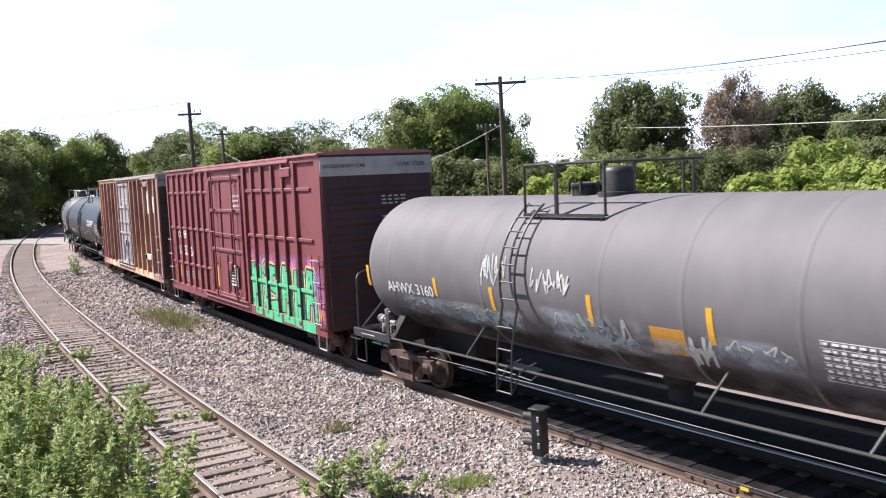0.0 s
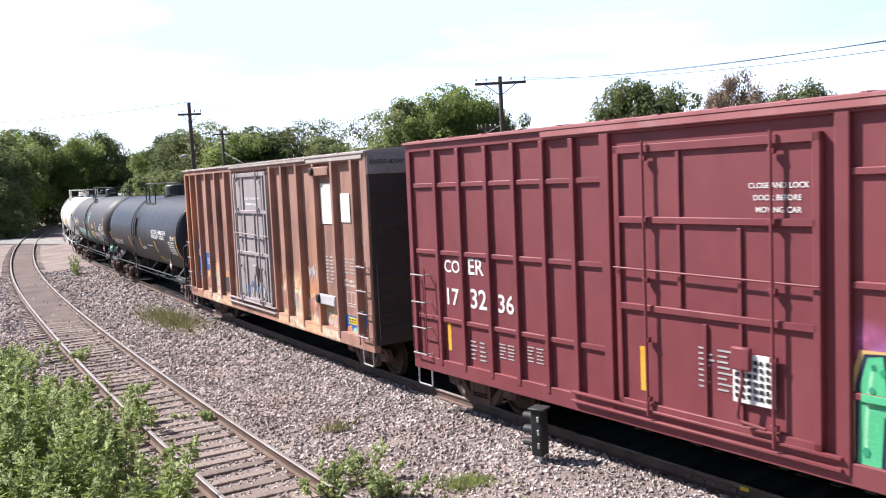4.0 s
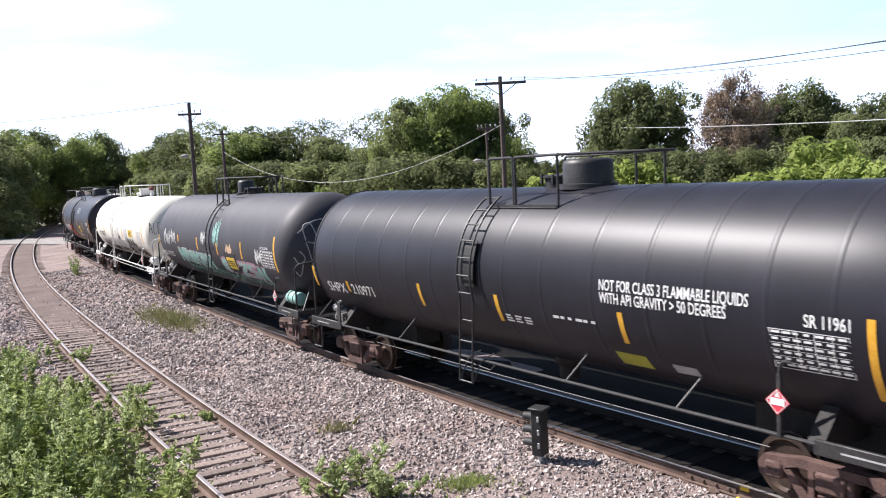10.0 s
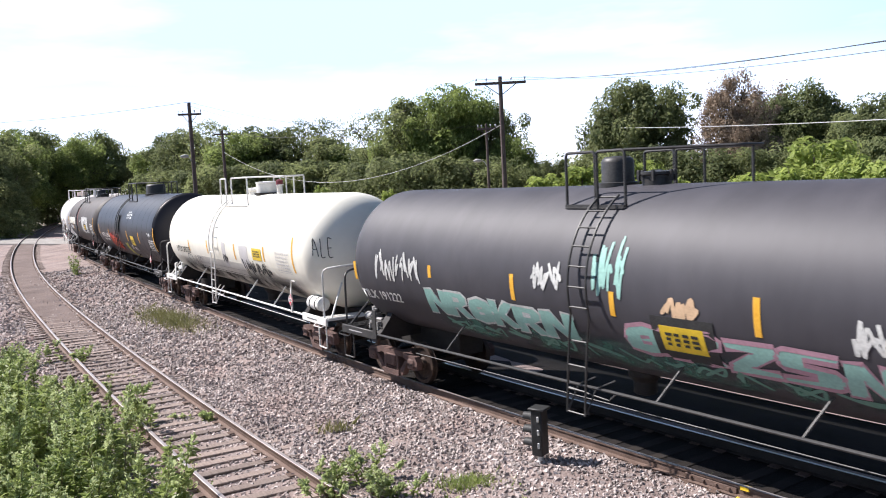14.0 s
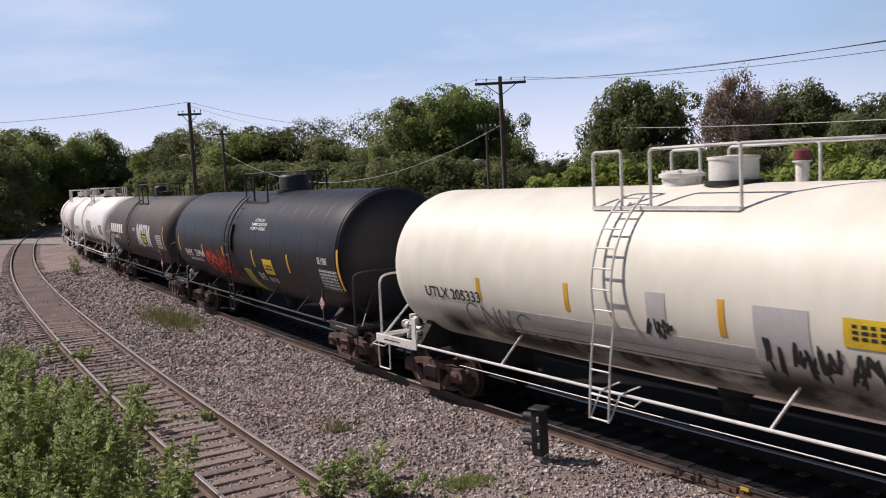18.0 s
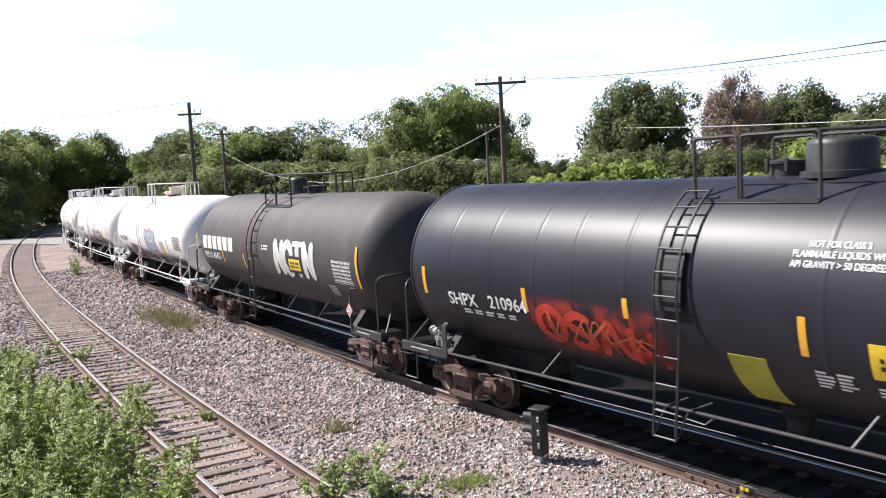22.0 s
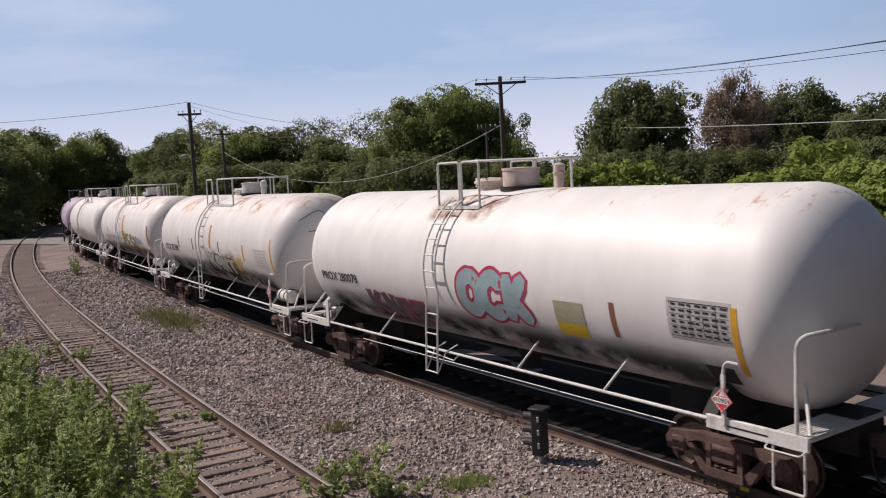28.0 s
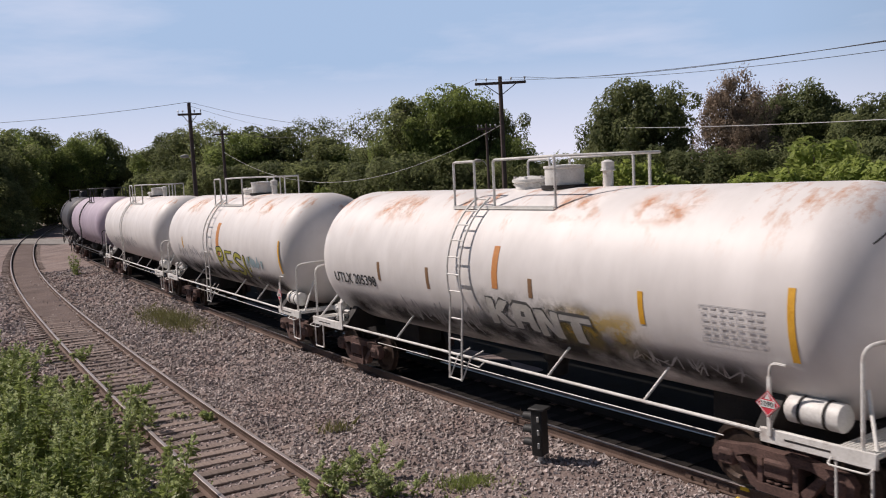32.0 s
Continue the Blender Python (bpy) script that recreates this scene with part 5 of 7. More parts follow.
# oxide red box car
car1, g1 = box_car("box_car", "oxide red ribbed high box car with green spray paint", B[1], B[2], 12.75, 27.35, MAROON, MAROON_END_SHADED, ROOF_RED,
                   [-6.35, -5.6, -4.8, -4.06, -3.33, -2.65, 2.42, 3.24, 4.05, 4.83], [-1.95, 1.70, 5.62], [(a, b, z) for a, b in ((-7.1, -1.95), (1.7, 6.6)) for z in (4.37, 3.08, 1.79)],
                   eave=((-3.3, 5.4, 5.07, 5.18, .04),), z_hi=5.20, recess=.065)
plug_door(g1, -1.75, 1.45, 1.02, 4.85, MAROON, MAROON, (3.78, 2.52), [(-.6, 2.6, 4.8), (.35, 1.1, 3.7), (-.2, 1.1, 2.4)], [-1.15, .85])
gp1 = dict(g1)
gd1 = dict(g1, y=g1["h"] - .01)
words(gp1, "lettering", "CO", -6.2, -5.72, 2.72, WHITE_INK)
words(gp1, "lettering", "ER", -5.45, -5.0, 2.72, WHITE_INK)
for tx, a, b in (("17", -6.15, -5.78), ("32", -5.42, -4.95), ("36", -4.62, -4.2)):
    words(gp1, "lettering", tx, a, b, 2.10, WHITE_INK)
for k, tx in enumerate(("CLOSE AND LOCK", "DOOR BEFORE", "MOVING CAR")):
    words(gd1, "lettering", tx, .48 + .07 * (k > 0) + .03 * (k > 1), 1.30 - .1 * (k > 0), 4.20 - k * .15, WHITE_INK)
bars(gp1, "data_stencil", -4.65, -4.2, 1.25, 1.55, 5, 2, GREY_INK, 5, "small unreadable stencils", fill=.35)
bars(gp1, "data_stencil", -3.9, -3.45, 1.3, 1.6, 5, 2, GREY_INK, 6, "small unreadable stencils", fill=.35)
bars(gp1, "data_stencil", -5.5, -4.95, 1.1, 1.5, 5, 2, GREY_INK, 7, "small unreadable stencils", fill=.35)
bars(gd1, "data_stencil", -.35, .55, 1.5, 2.1, 8, 3, GREY_INK, 8, "small unreadable stencils", fill=.35)
patch(gp1, "reflector_stripe", -6.18, -6.08, 1.2, 1.8, YELLOW, stripe)
patch(gd1, "reflector_stripe", -1.35, -1.25, 1.3, 1.95, YELLOW, stripe)
patch(gp1, "reflector_stripe", 7.0, 7.12, 1.15, 1.42, YELLOW, stripe, lift=g1["h"] - g1["y"] + .012)
part("placard_board", Form().box((.25, -g1["h"] - .06, 1.45), (.85, -g1["h"] - .03, 2.1), .006), WHITE_INK, car1, "white printed board with unreadable blocks")
bars(dict(g1, y=g1["h"] + .06), "data_stencil", .28, .82, 1.5, 2.05, 6, 6, BLACK_INK, 9)
part("door_stop", Form().box((4.85, -g1["h"] - .06, 4.70), (5.55, -g1["h"] + .02, 4.95), .02), MAROON, car1)
words(g1, "lettering", "EXCESS HEIGHT CAR", -1.48, -.35, 4.86, BLACK_INK, end=g1["xf"] + .055)
words(g1, "lettering", "COER 173236", .55, 1.35, 4.86, BLACK_INK, end=g1["xf"] + .055)
part("end_stripe", Form().box((g1["xf"] + .03, -g1["h"] + .01, 4.66), (g1["xf"] + .055, g1["h"] - .01, 5.12), .004), GREY_INK, car1, "pale grey band across the car end")
for k in range(3):
    rb = Form()
    rnd = random.Random(60 + k)
    for i in range(3):
        for j in range(4):
            z = 4.1 - k * .5 - i * .09
            y = .05 + j * .18
            rb.box((g1["xf"] + .088, y, z), (g1["xf"] + .092, y + rnd.uniform(.08, .15), z + .045))
    tagged(part("data_stencil", rb, GREY_INK, car1, "small unreadable stencils"), kind="stuff")
# the big green letters, painted over panels and posts alike
overspray(gp1, 1.55, 6.75, .75, 2.75, PURPLE_MIST, "purple sprayed haze behind the letters")
for a, b in ((1.7, 2.6), (3.3, 4.2), (4.7, 5.6), (6.0, 6.8)):
    overspray(gp1, a, b, 2.0, 2.75, PINK_MIST, "pink sprayed haze", lift=.0045)
patch(gp1, "spray_ground", 1.95, 6.55, .98, 2.05, COBALT, "blue shading between the sprayed letters", lift=.006)
block_letters(gp1, "spray_letters", (("H", 1.82, 2.74), ("I", 2.84, 3.22), ("S", 3.30, 4.06), ("A", 4.20, 5.04), ("M", 5.10, 5.86), ("A", 5.90, 6.66)), .98, 2.30,
              GREEN, NAVY, .055, HALO, "large green sprayed block letters with dark edging", lift=.010, shine=PALE_GREEN)
rnd = random.Random(77)
form = Form()
for k in range(60):
    u, v, q = rnd.uniform(1.9, 6.6), rnd.uniform(1.05, 2.2), rnd.uniform(.02, .05)
    form.add([flat_side(gp1, u + q * math.cos(i * 1.047), v + q * 1.3 * math.sin(i * 1.047), .020) for i in range(6)], [tuple(range(6))])
tagged(part("spray_dots", form, DARK_GREEN, car1, "dark green sprayed dots", smooth=False), kind="stuff")
for x in (2.42, 3.24, 4.05, 4.83, 5.62):
    w = .09 if x == 5.62 else .05
    for z0, z1, mt in ((.95, 1.32, GREEN), (1.32, 1.40, NAVY), (1.40, 1.86, GREEN), (1.86, 2.0 + .2 * math.sin(x * 3), GREEN), (2.0 + .2 * math.sin(x * 3), 2.3 + .1 * math.sin(x * 5), NAVY)):
        part("painted_post_face", Form().box((x - w, -g1["h"] - .022, z0), (x + w, -g1["h"] - .012, z1), .002), mt, car1)
part("painted_belt_face", Form().box((1.9, -g1["h"] + .008, 1.745), (6.6, -g1["h"] + .018, 1.835), .002), GREEN, car1)
for k, (a, b) in enumerate(((2.2, 2.75), (2.95, 3.6), (3.68, 4.3), (4.45, 5.2), (5.25, 5.72), (5.8, 6.6))):
    part("painted_sill_face", Form().box((a, -g1["h"] - .008, .80 - .03 * (k % 3)), (b, -g1["h"] - .002, 1.0), .002), GREEN, car1)
overspray(gp1, 6.55, 7.24, .85, 2.6, PURPLE_MIST, "purple sprayed haze", lift=g1["h"] - g1["y"] + .004)
overspray(gp1, 6.85, 7.26, .85, 2.2, PINK_MIST, "pink sprayed haze", lift=g1["h"] - g1["y"] + .007)

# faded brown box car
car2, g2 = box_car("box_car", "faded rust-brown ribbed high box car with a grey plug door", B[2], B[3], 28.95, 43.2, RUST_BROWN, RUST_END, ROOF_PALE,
                   [-6.45, -5.67, -4.67, -3.66, -2.67], [-1.95, 1.30, 2.14, 3.16, 4.24, 5.30, 6.35], [], eave=((-2.0, 3.9, 5.06, 5.16, .05), (3.9, 6.95, 5.0, 5.16, .03)), z_hi=5.14, recess=.125, wide=.055)
plug_door(g2, -1.75, 1.05, 1.08, 4.90, DOOR_GREY, DOOR_GREY, (3.76, 2.54), [(-.95, 1.2, 4.8), (.75, 1.2, 4.8), (-.1, 1.2, 3.7)], [-1.35, .42])
gp2 = dict(g2)
gd2 = dict(g2, y=g2["h"] - .01)
words(gd2, "lettering", "CLOSE AND LOCK DOORS", -.85, .35, 4.12, WHITE_INK)
words(gd2, "lettering", "BEFORE MOVING CAR", -.75, .25, 3.95, WHITE_INK)
patch(gp2, "stencil_ground", -6.38, -5.74, 1.25, 2.62, BLUE, "blue stencil panel", lift=.005)
patch(gp2, "stencil_ground", -5.58, -4.75, 1.72, 2.30, BLUE, "blue stencil panel", lift=.005)
words(gp2, "lettering", "SOXX", -6.35, -5.76, 2.16, WHITE_INK, height=.22)
words(gp2, "lettering", "409", -6.18, -5.80, 1.86, WHITE_INK, height=.22)
words(gp2, "lettering", "199", -5.32, -4.85, 1.92, WHITE_INK, height=.22)
words(gp2, "lettering", "LD LMT 214300", -6.33, -5.77, 1.58, WHITE_INK, height=.075)
words(gp2, "lettering", "LT WT 77000", -6.30, -5.77, 1.45, WHITE_INK, height=.075)
patch(gp2, "decal", -6.2, -5.85, 1.28, 1.40, LEMON, "small yellow decal", lift=.010)
patch(gp2, "paper", 4.40, 4.98, 3.52, 4.50, PAPER, "large white paper sheet", lift=.02)
patch(gp2, "paper", 5.50, 5.98, 3.58, 4.25, PAPER, "large white paper sheet", lift=.02)
words(gp2, "lettering", "EMPTY CG ABOVE RAIL 69", 5.46, 6.16, 2.18, WHITE_INK, height=.055)
words(gp2, "lettering", "FLOOR HT ABOVE RAIL 44", 5.46, 6.16, 2.08, WHITE_INK, height=.055)
bars(gp2, "data_stencil", 4.45, 4.95, 2.05, 2.75, 8, 2, GREY_INK, 11, "small unreadable stencils", fill=.4)
bars(gp2, "data_stencil", 5.48, 6.1, 2.35, 2.75, 5, 2, GREY_INK, 12, "small unreadable stencils", fill=.35)
f = Form()
for a, b in (((5.58, 1.62), (6.0, 1.62)), ((6.0, 1.62), (6.0, 1.95)), ((6.0, 1.95), (5.58, 1.95)), ((5.58, 1.95), (5.58, 1.62)), ((5.8, 1.62), (5.8, 1.95)), ((5.58, 1.68), (6.0, 1.68))):
    stroke(gp2, f, [a, b], .02, .010, smooth=False)
part("stencil_frame", f, WHITE_INK, car2, smooth=False)
patch(gp2, "stencil_ground", 5.42, 6.25, 1.02, 1.40, BLUE, "blue stencil panel", lift=.005)
patch(gp2, "stencil_ground", 6.45, 6.9, 1.05, 1.55, BLUE, "blue stencil panel", lift=.005)
patch(gp2, "decal", 5.60, 6.02, 1.20, 1.36, LEMON, "small yellow decal", lift=.010)
bars(gp2, "data_stencil", 5.62, 6.0, 1.22, 1.34, 2, 3, BLACK_INK, 13, lift=.014)
for z0, z1, mt in ((4.68, 4.90, RUST_BROWN), (1.55, 1.80, GREY_PATCH)):
    part("door_stop", Form().box((4.30, -g2["h"] - .03, z0), (5.16, -g2["h"] + .05, z1), .02), mt, car2)
    part("stop_hook", Form().box((4.16, -g2["h"] - .09, z0 + .02), (4.34, -g2["h"], z1 - .02), .03), DARK, car2)
# rust-coloured spray paint along the foot of the side
for k, (a, b, top) in enumerate(((-5.6, -4.73, 1.62), (-4.6, -3.72, 1.85), (-3.6, -2.73, 1.55), (-2.6, -2.05, 1.45), (1.40, 2.05, 1.95), (2.22, 3.08, 1.85), (3.24, 4.16, 1.7), (4.32, 5.22, 1.35), (5.4, 6.26, 1.0), (6.42, 6.8, 1.05))):
    rnd = random.Random(200 + k)
    n = 10
    top_pts = [(b + (a - b) * i / n, top + .16 * math.sin(i * .8 + k) * rnd.uniform(.4, 1)) for i in range(n + 1)]
    overspray(gp2, a - .02, b + .02, .60, top + .55, PEACH_MIST if k % 2 else ORANGE_MIST, "worn tan and orange sprayed haze", lift=.004)
    overspray(gp2, a, b, .70, top + .12, CREAM_MIST, lift=.0055)
    stroke_form = Form()
    stroke(gp2, stroke_form, [(b - (b - a) * (i + .5) / (n + 1), v) for i, (u, v) in enumerate(top_pts)], .032, .007)
    part("spray_outline", stroke_form, ORANGE, car2, "orange sprayed outline", smooth=False)
    for q, c in ((.28, SALMON), (.66, PEACH if k % 2 else MINT)):
        u, v, w = a + (b - a) * q, .95 + (top - .95) * rnd.uniform(.35, .6), (b - a) * .2
        blot = Form()
        fill_shape(gp2, blot, [(u + w * rnd.uniform(.6, 1.1) * math.cos(i * .9), v + .24 * rnd.uniform(.6, 1.2) * math.sin(i * .9)) for i in range(7)], .0065)
        tagged(part("spray_fill", blot, c, car2, smooth=False), kind="stuff")
    scrawl(gp2, "spray_letters", a + .10, b - .14, 1.0, top - .05, 4, .03, PEACH if k % 2 else SALMON, 300 + k, lift=.008)
    scrawl(gp2, "spray_letters", a + .10, b - .14, 1.0, top - .1, 3, .022, CHALK if k % 2 else SALMON, 340 + k, lift=.012)
    if k in (0, 1, 2, 4, 5, 6, 7):
        overspray(gp2, a - .1, b + .1, .70, 1.03, CREAM_MIST if k % 2 else PEACH_MIST, "worn pale spray paint on the sill", lift=g2["h"] - g2["y"] + .003)
scrawl(gp2, "spray_tag", 3.25, 4.0, 2.0, 2.5, 4, .03, CHALK, 350, "white handwritten spray tag")
scrawl(gp2, "spray_tag", 6.5, 6.85, 2.9, 3.6, 3, .035, TAN, 351)
scrawl(gd2, "spray_tag", -1.3, .5, 1.2, 1.75, 5, .03, BLUE, 352, "blue and white spray marks")
scrawl(gd2, "spray_tag", -1.1, .8, 1.15, 1.7, 6, .025, CHALK, 353, lift=.013)
patch(gp2, "patch_plate", -3.55, -3.05, 1.15, 1.62, RUST_END, "rusty bolted plate", lift=.02)
part("end_stripe", Form().box((g2["xf"] + .03, -g2["h"] + .01, 4.66), (g2["xf"] + .055, g2["h"] - .01, 5.12), .004), GREY_TRIM, car2, "worn grey band across the car end")
words(g2, "lettering", "EXCESS HEIGHT CAR", -1.48, -.35, 4.88, BLACK_INK, end=g2["xf"] + .055)
part("number_panel", Form().box((g2["xf"] + .05, .55, 4.83), (g2["xf"] + .06, 1.38, 5.02), .002), WHITE_INK, car2)
words(g2, "lettering", "SOXX 409199", .58, 1.35, 4.88, BLACK_INK, end=g2["xf"] + .062)

# glossy black tank car
BANDS = (-6.1, -5.0, -3.95, -2.85, -1.95, .32, 1.33, 2.5, 3.6, 4.6, 5.55, 6.45)
car3, g3 = tank_car("tank_car", "glossy black tank car with white lettering and yellow stripes", B[3], B[4], 1.52, 2.62, BLACK_PAINT, BLACK_TRIM, bands=BANDS, flat=.28, square=True, gap=.72, vessel=False)
words(g3, "lettering", "SHPX", -6.62, -5.72, -27, WHITE_INK)
words(g3, "lettering", "210971", -5.42, -4.42, -26, WHITE_INK)
words(g3, "lettering", "NOT FOR CLASS 3 FLAMMABLE LIQUIDS", 2.7, 5.32, 3.4, WHITE_INK, height=.16)
words(g3, "lettering", "WITH API GRAVITY > 50 DEGREES", 2.7, 4.98, -3.6, WHITE_INK, height=.16)
words(g3, "lettering", "SR 11961", 6.08, 6.66, -2.5, WHITE_INK, height=.15)
table(g3, 5.60, 6.64, -24, -5, WHITE_INK, 2)
stripes(g3, ((-7.2, -24, -5), (-5.58, -25, -15), (-2.43, -26, -8), (.1, -27, -8), (3.08, -27, -8), (6.90, -34, 4)))
patch(g3, "decal", 2.70, 3.32, -46, -35, OLIVE, "faded olive yellow decal")
patch(g3, "decal", 3.78, 4.22, -44, -37, GREY_INK, "grey scuffed decal")
bars(g3, "data_stencil", .25, 1.0, -26, -20, 3, 3, WHITE_INK, 21, "small unreadable stencils")
bars(g3, "data_stencil", 1.55, 2.6, -18, -15, 1, 6, WHITE_INK, 22, "small unreadable stencils")
placard(g3, 5.68, 1.55, "")
words(g3, "lettering", "SHPX 210971", -.55, .75, 3.05, GREY_INK, end=g3["tl"] + .20)

# dull black tank car with mint letters
car4, g4 = tank_car("tank_car", "dull black tank car with pale green and white spray paint", B[4], B[5], 1.50, 2.64, FLAT_BLACK, BLACK_TRIM, flat=.95, lx=.35, plat=(-.45, .21, .25, .85, 3.18), tank_paint=MINT, dome_at=-1.05, hatch_at=.85)
words(g4, "lettering", "TILX 191222", -6.75, -5.1, -28, WHITE_INK)
table(g4, 5.32, 6.33, -17, 1, WHITE_INK, 3)
words(g4, "lettering", "DOT 111 A 100 W 1", 5.32, 5.95, 2.5, WHITE_INK, height=.07)
stripes(g4, ((-6.8, -12, 3), (-3.8, -3, 6), (-1.27, -11, 6), (1.06, -12, 2), (3.55, -12, 7), (6.42, -20, 17)))
block_letters(g4, "spray_letters", (("N", -4.1, -3.35), ("R", -3.4, -2.7), ("O", -2.7, -2.0), ("K", -2.05, -1.35), ("R", -1.4, -.65), ("N", -.7, .15)), -32, -11, MINT, CHALK, .05, None, "mint green sprayed letters with white edges", tilt=-1.2)
block_letters(g4, "spray_letters", (("O", 1.2, 2.0), ("R", 2.0, 2.95), ("Z", 2.95, 3.75), ("S", 3.75, 4.6), ("N", 4.6, 5.3)), -34, -14, MINT, ink("spray_rose", (.45, .26, .32)), .075, None, "mint sprayed letters with rose edges", tilt=-1.0)
patch(g4, "spray_ground", 1.78, 2.86, -34, -8, BLACK_INK, "black sprayed square round the decal", lift=.0125)
overspray(g4, -4.2, 6.0, -56, -26, GREEN_MIST, "dark green sprayed haze")
scrawl(g4, "spray_smear", -3.9, 5.6, -46, -34, 14, .06, ink("spray_dull_green", (.13, .27, .22)), 41, "smeared green spray paint")
scrawl(g4, "spray_tag", -5.9, -4.2, -10, 15, 9, .045, CHALK, 42, "white handwritten spray tag")
scrawl(g4, "spray_tag", -.8, -.05, -2, 16, 5, .05, CHALK, 43)
scrawl(g4, "spray_tag", .65, 1.3, -2, 33, 6, .05, MINT, 44, "mint handwritten spray tag")
scrawl(g4, "spray_tag", 4.75, 5.3, -15, 2, 4, .05, CHALK, 45)
patch(g4, "decal", 1.92, 2.68, -28, -13, LEMON, "yellow decal with unreadable writing", lift=.014)
bars(g4, "data_stencil", 2.0, 2.6, -25, -16, 3, 4, BLACK_INK, 46, lift=.018)
scrawl(g4, "spray_tag", 2.0, 2.6, -10, 4, 3, .07, TAN, 47)
placard(g4, 6.20, 1.43, "1075")
words(g4, "lettering", "TILX 191222", .05, .72, 3.16, WHITE_INK, end=g4["tl"] + .84)
form = Form()
for pts in (((-.75, 3.3), (-.78, 3.75), (-.55, 3.85), (-.42, 3.4), (-.45, 3.2), (-.7, 3.25)), ((-.75, 3.25), (-.6, 2.6), (-.42, 1.9)), ((-.42, 3.3), (-.3, 2.6), (-.2, 1.9)),
            ((-.35, 3.6), (-.2, 3.0), (-.15, 2.5), (-.3, 1.9)), ((0, 3.75), (0, 3.2), (-.1, 2.6), (-.2, 1.95)), ((-.3, 3.2), (0, 3.25), (.25, 3.1), (.1, 3.3)),
            ((-.95, 3.55), (-.4, 3.95), (.2, 3.9), (.5, 3.4), (.45, 2.7), (.1, 2.4), (-.05, 2.5)), ((-.1, 2.9), (.2, 3.0), (.35, 2.95)), ((.3, 2.95), (.1, 2.5), (-.1, 2.0)),
            ((-1.1, 2.75), (-.95, 2.5), (-.8, 2.7), (-.95, 2.95)), ((-.85, 2.6), (-.9, 2.1), (-1.1, 2.35)), ((.75, 2.5), (.9, 3.1), (.8, 3.5), (.95, 3.3))):
    head_line(g4, form, [(y * .85 - .33, 1.75 + (z - 1.75) * .8) for y, z in pts], .020)
part("spray_tag", form, GREY_INK, car4, "pale looping spray tag on the tank's head")

# cream white tank car
car5, g5 = tank_car("tank_car", "cream white tank car with a smoke-grey belly and white rails", B[5], B[6], 1.48, 2.64, CREAM, WHITE_TRIM, flat=.95, gap=.72, dome=2, plat=(-1.62, -1.02, -.45, 1.12, 3.36), lx=-.95, cap=MAROON, vessel_at=.32)
words(g5, "lettering", "UTLX 205333", -.05, .75, 3.0, BLACK_INK, end=g5["tl"] + .80)
overspray(g5, -6.2, 6.2, -90, -22, BELLY_SHADE_MIST, "painted shade and grime along the belly")
words(g5, "lettering", "UTLX 205333", -5.8, -4.05, -17, BLACK_INK)
table(g5, 4.75, 5.75, -20, 1, GREY_PATCH, 4)
stripes(g5, ((-4.05, -14, 1), (-1.75, -13, 4), (1.18, -15, 4), (3.82, -11, 5), (6.02, -18, 18)))
patch(g5, "decal", 2.85, 3.62, -11, 2, LEMON, "yellow decal with unreadable writing", lift=.010)
bars(g5, "data_stencil", 2.95, 3.5, -8, 0, 3, 5, BLACK_INK, 51, lift=.014)
patch(g5, "paint_patch", 1.66, 2.42, -24, 3, GREY_PATCH, "grey overpainted patch")
patch(g5, "paint_patch", -.1, .25, -26, 4, GREY_PATCH, "grey overpainted patch")
scrawl(g5, "spray_tag", 1.75, 4.1, -33, -12, 16, .045, BLACK_INK, 52, "black handwritten spray tag")
patch(g5, "paint_patch", -3.4, 1.6, -38, -19, GREY_WASH, "long grey overpainted band", lift=.003)
spray(g5, "spray_tag", "CNMC", -4.6, -2.7, -36, -18, ink("spray_slate", (.16, .16, .18)), None, .035, .0, "dark grey sprayed bubble letters", lift=.012, tilt=-2)
scrawl(g5, "spray_tag", -.2, .35, -22, -10, 4, .035, BLACK_INK, 54)
placard(g5, 5.69, 1.43, "1090")
form = Form()
for pts in (((-1.40, 2.52), (-1.34, 3.0), (-1.22, 2.50)), ((-1.37, 2.70), (-1.26, 2.70)), ((-1.12, 3.0), (-1.12, 2.50), (-.98, 2.48)), ((-.72, 2.98), (-.86, 2.98), (-.86, 2.50), (-.70, 2.47)), ((-.86, 2.73), (-.74, 2.73))):
    head_line(g5, form, [(-1.38 + (y + 1.40) * .6, 2.66 + (z - 2.5) * .9) for y, z in pts], .013)
part("spray_tag", form, BLACK_INK, car5, "black handwritten spray tag on the head")

# second glossy black tank car
BANDS6 = (-5.9, -4.7, -3.5, -2.6, -1.52, 1.56, 2.8, 3.9, 4.95, 6.0)
car6, g6 = tank_car("tank_car", "glossy black tank car with red spray paint and yellow decals", B[6], B[7], 1.56, 2.66, BLACK_PAINT, BLACK_TRIM, bands=BANDS6, flat=.28, gap=.85, square=True, vessel=False)
words(g6, "lettering", "SHPX", -5.95, -5.1, -19, WHITE_INK)
words(g6, "lettering", "210964", -4.75, -3.75, -18, WHITE_INK)
bars(g6, "data_stencil", -5.6, -4.0, -25, -21, 2, 5, WHITE_INK, 61, "small unreadable stencils")
for k, (text, a, b) in enumerate((("API GRAVITY > 50 DEGREES", 1.1, 2.30), ("FLAMMABLE LIQUIDS WITH", 1.12, 2.36), ("NOT FOR CLASS 3", 1.30, 2.05))):
    words(g6, "lettering", text, a, b, 21 + 4.6 * k, WHITE_INK, height=.085)
words(g6, "lettering", "SR 11961", 6.08, 6.62, -4, WHITE_INK, height=.16)
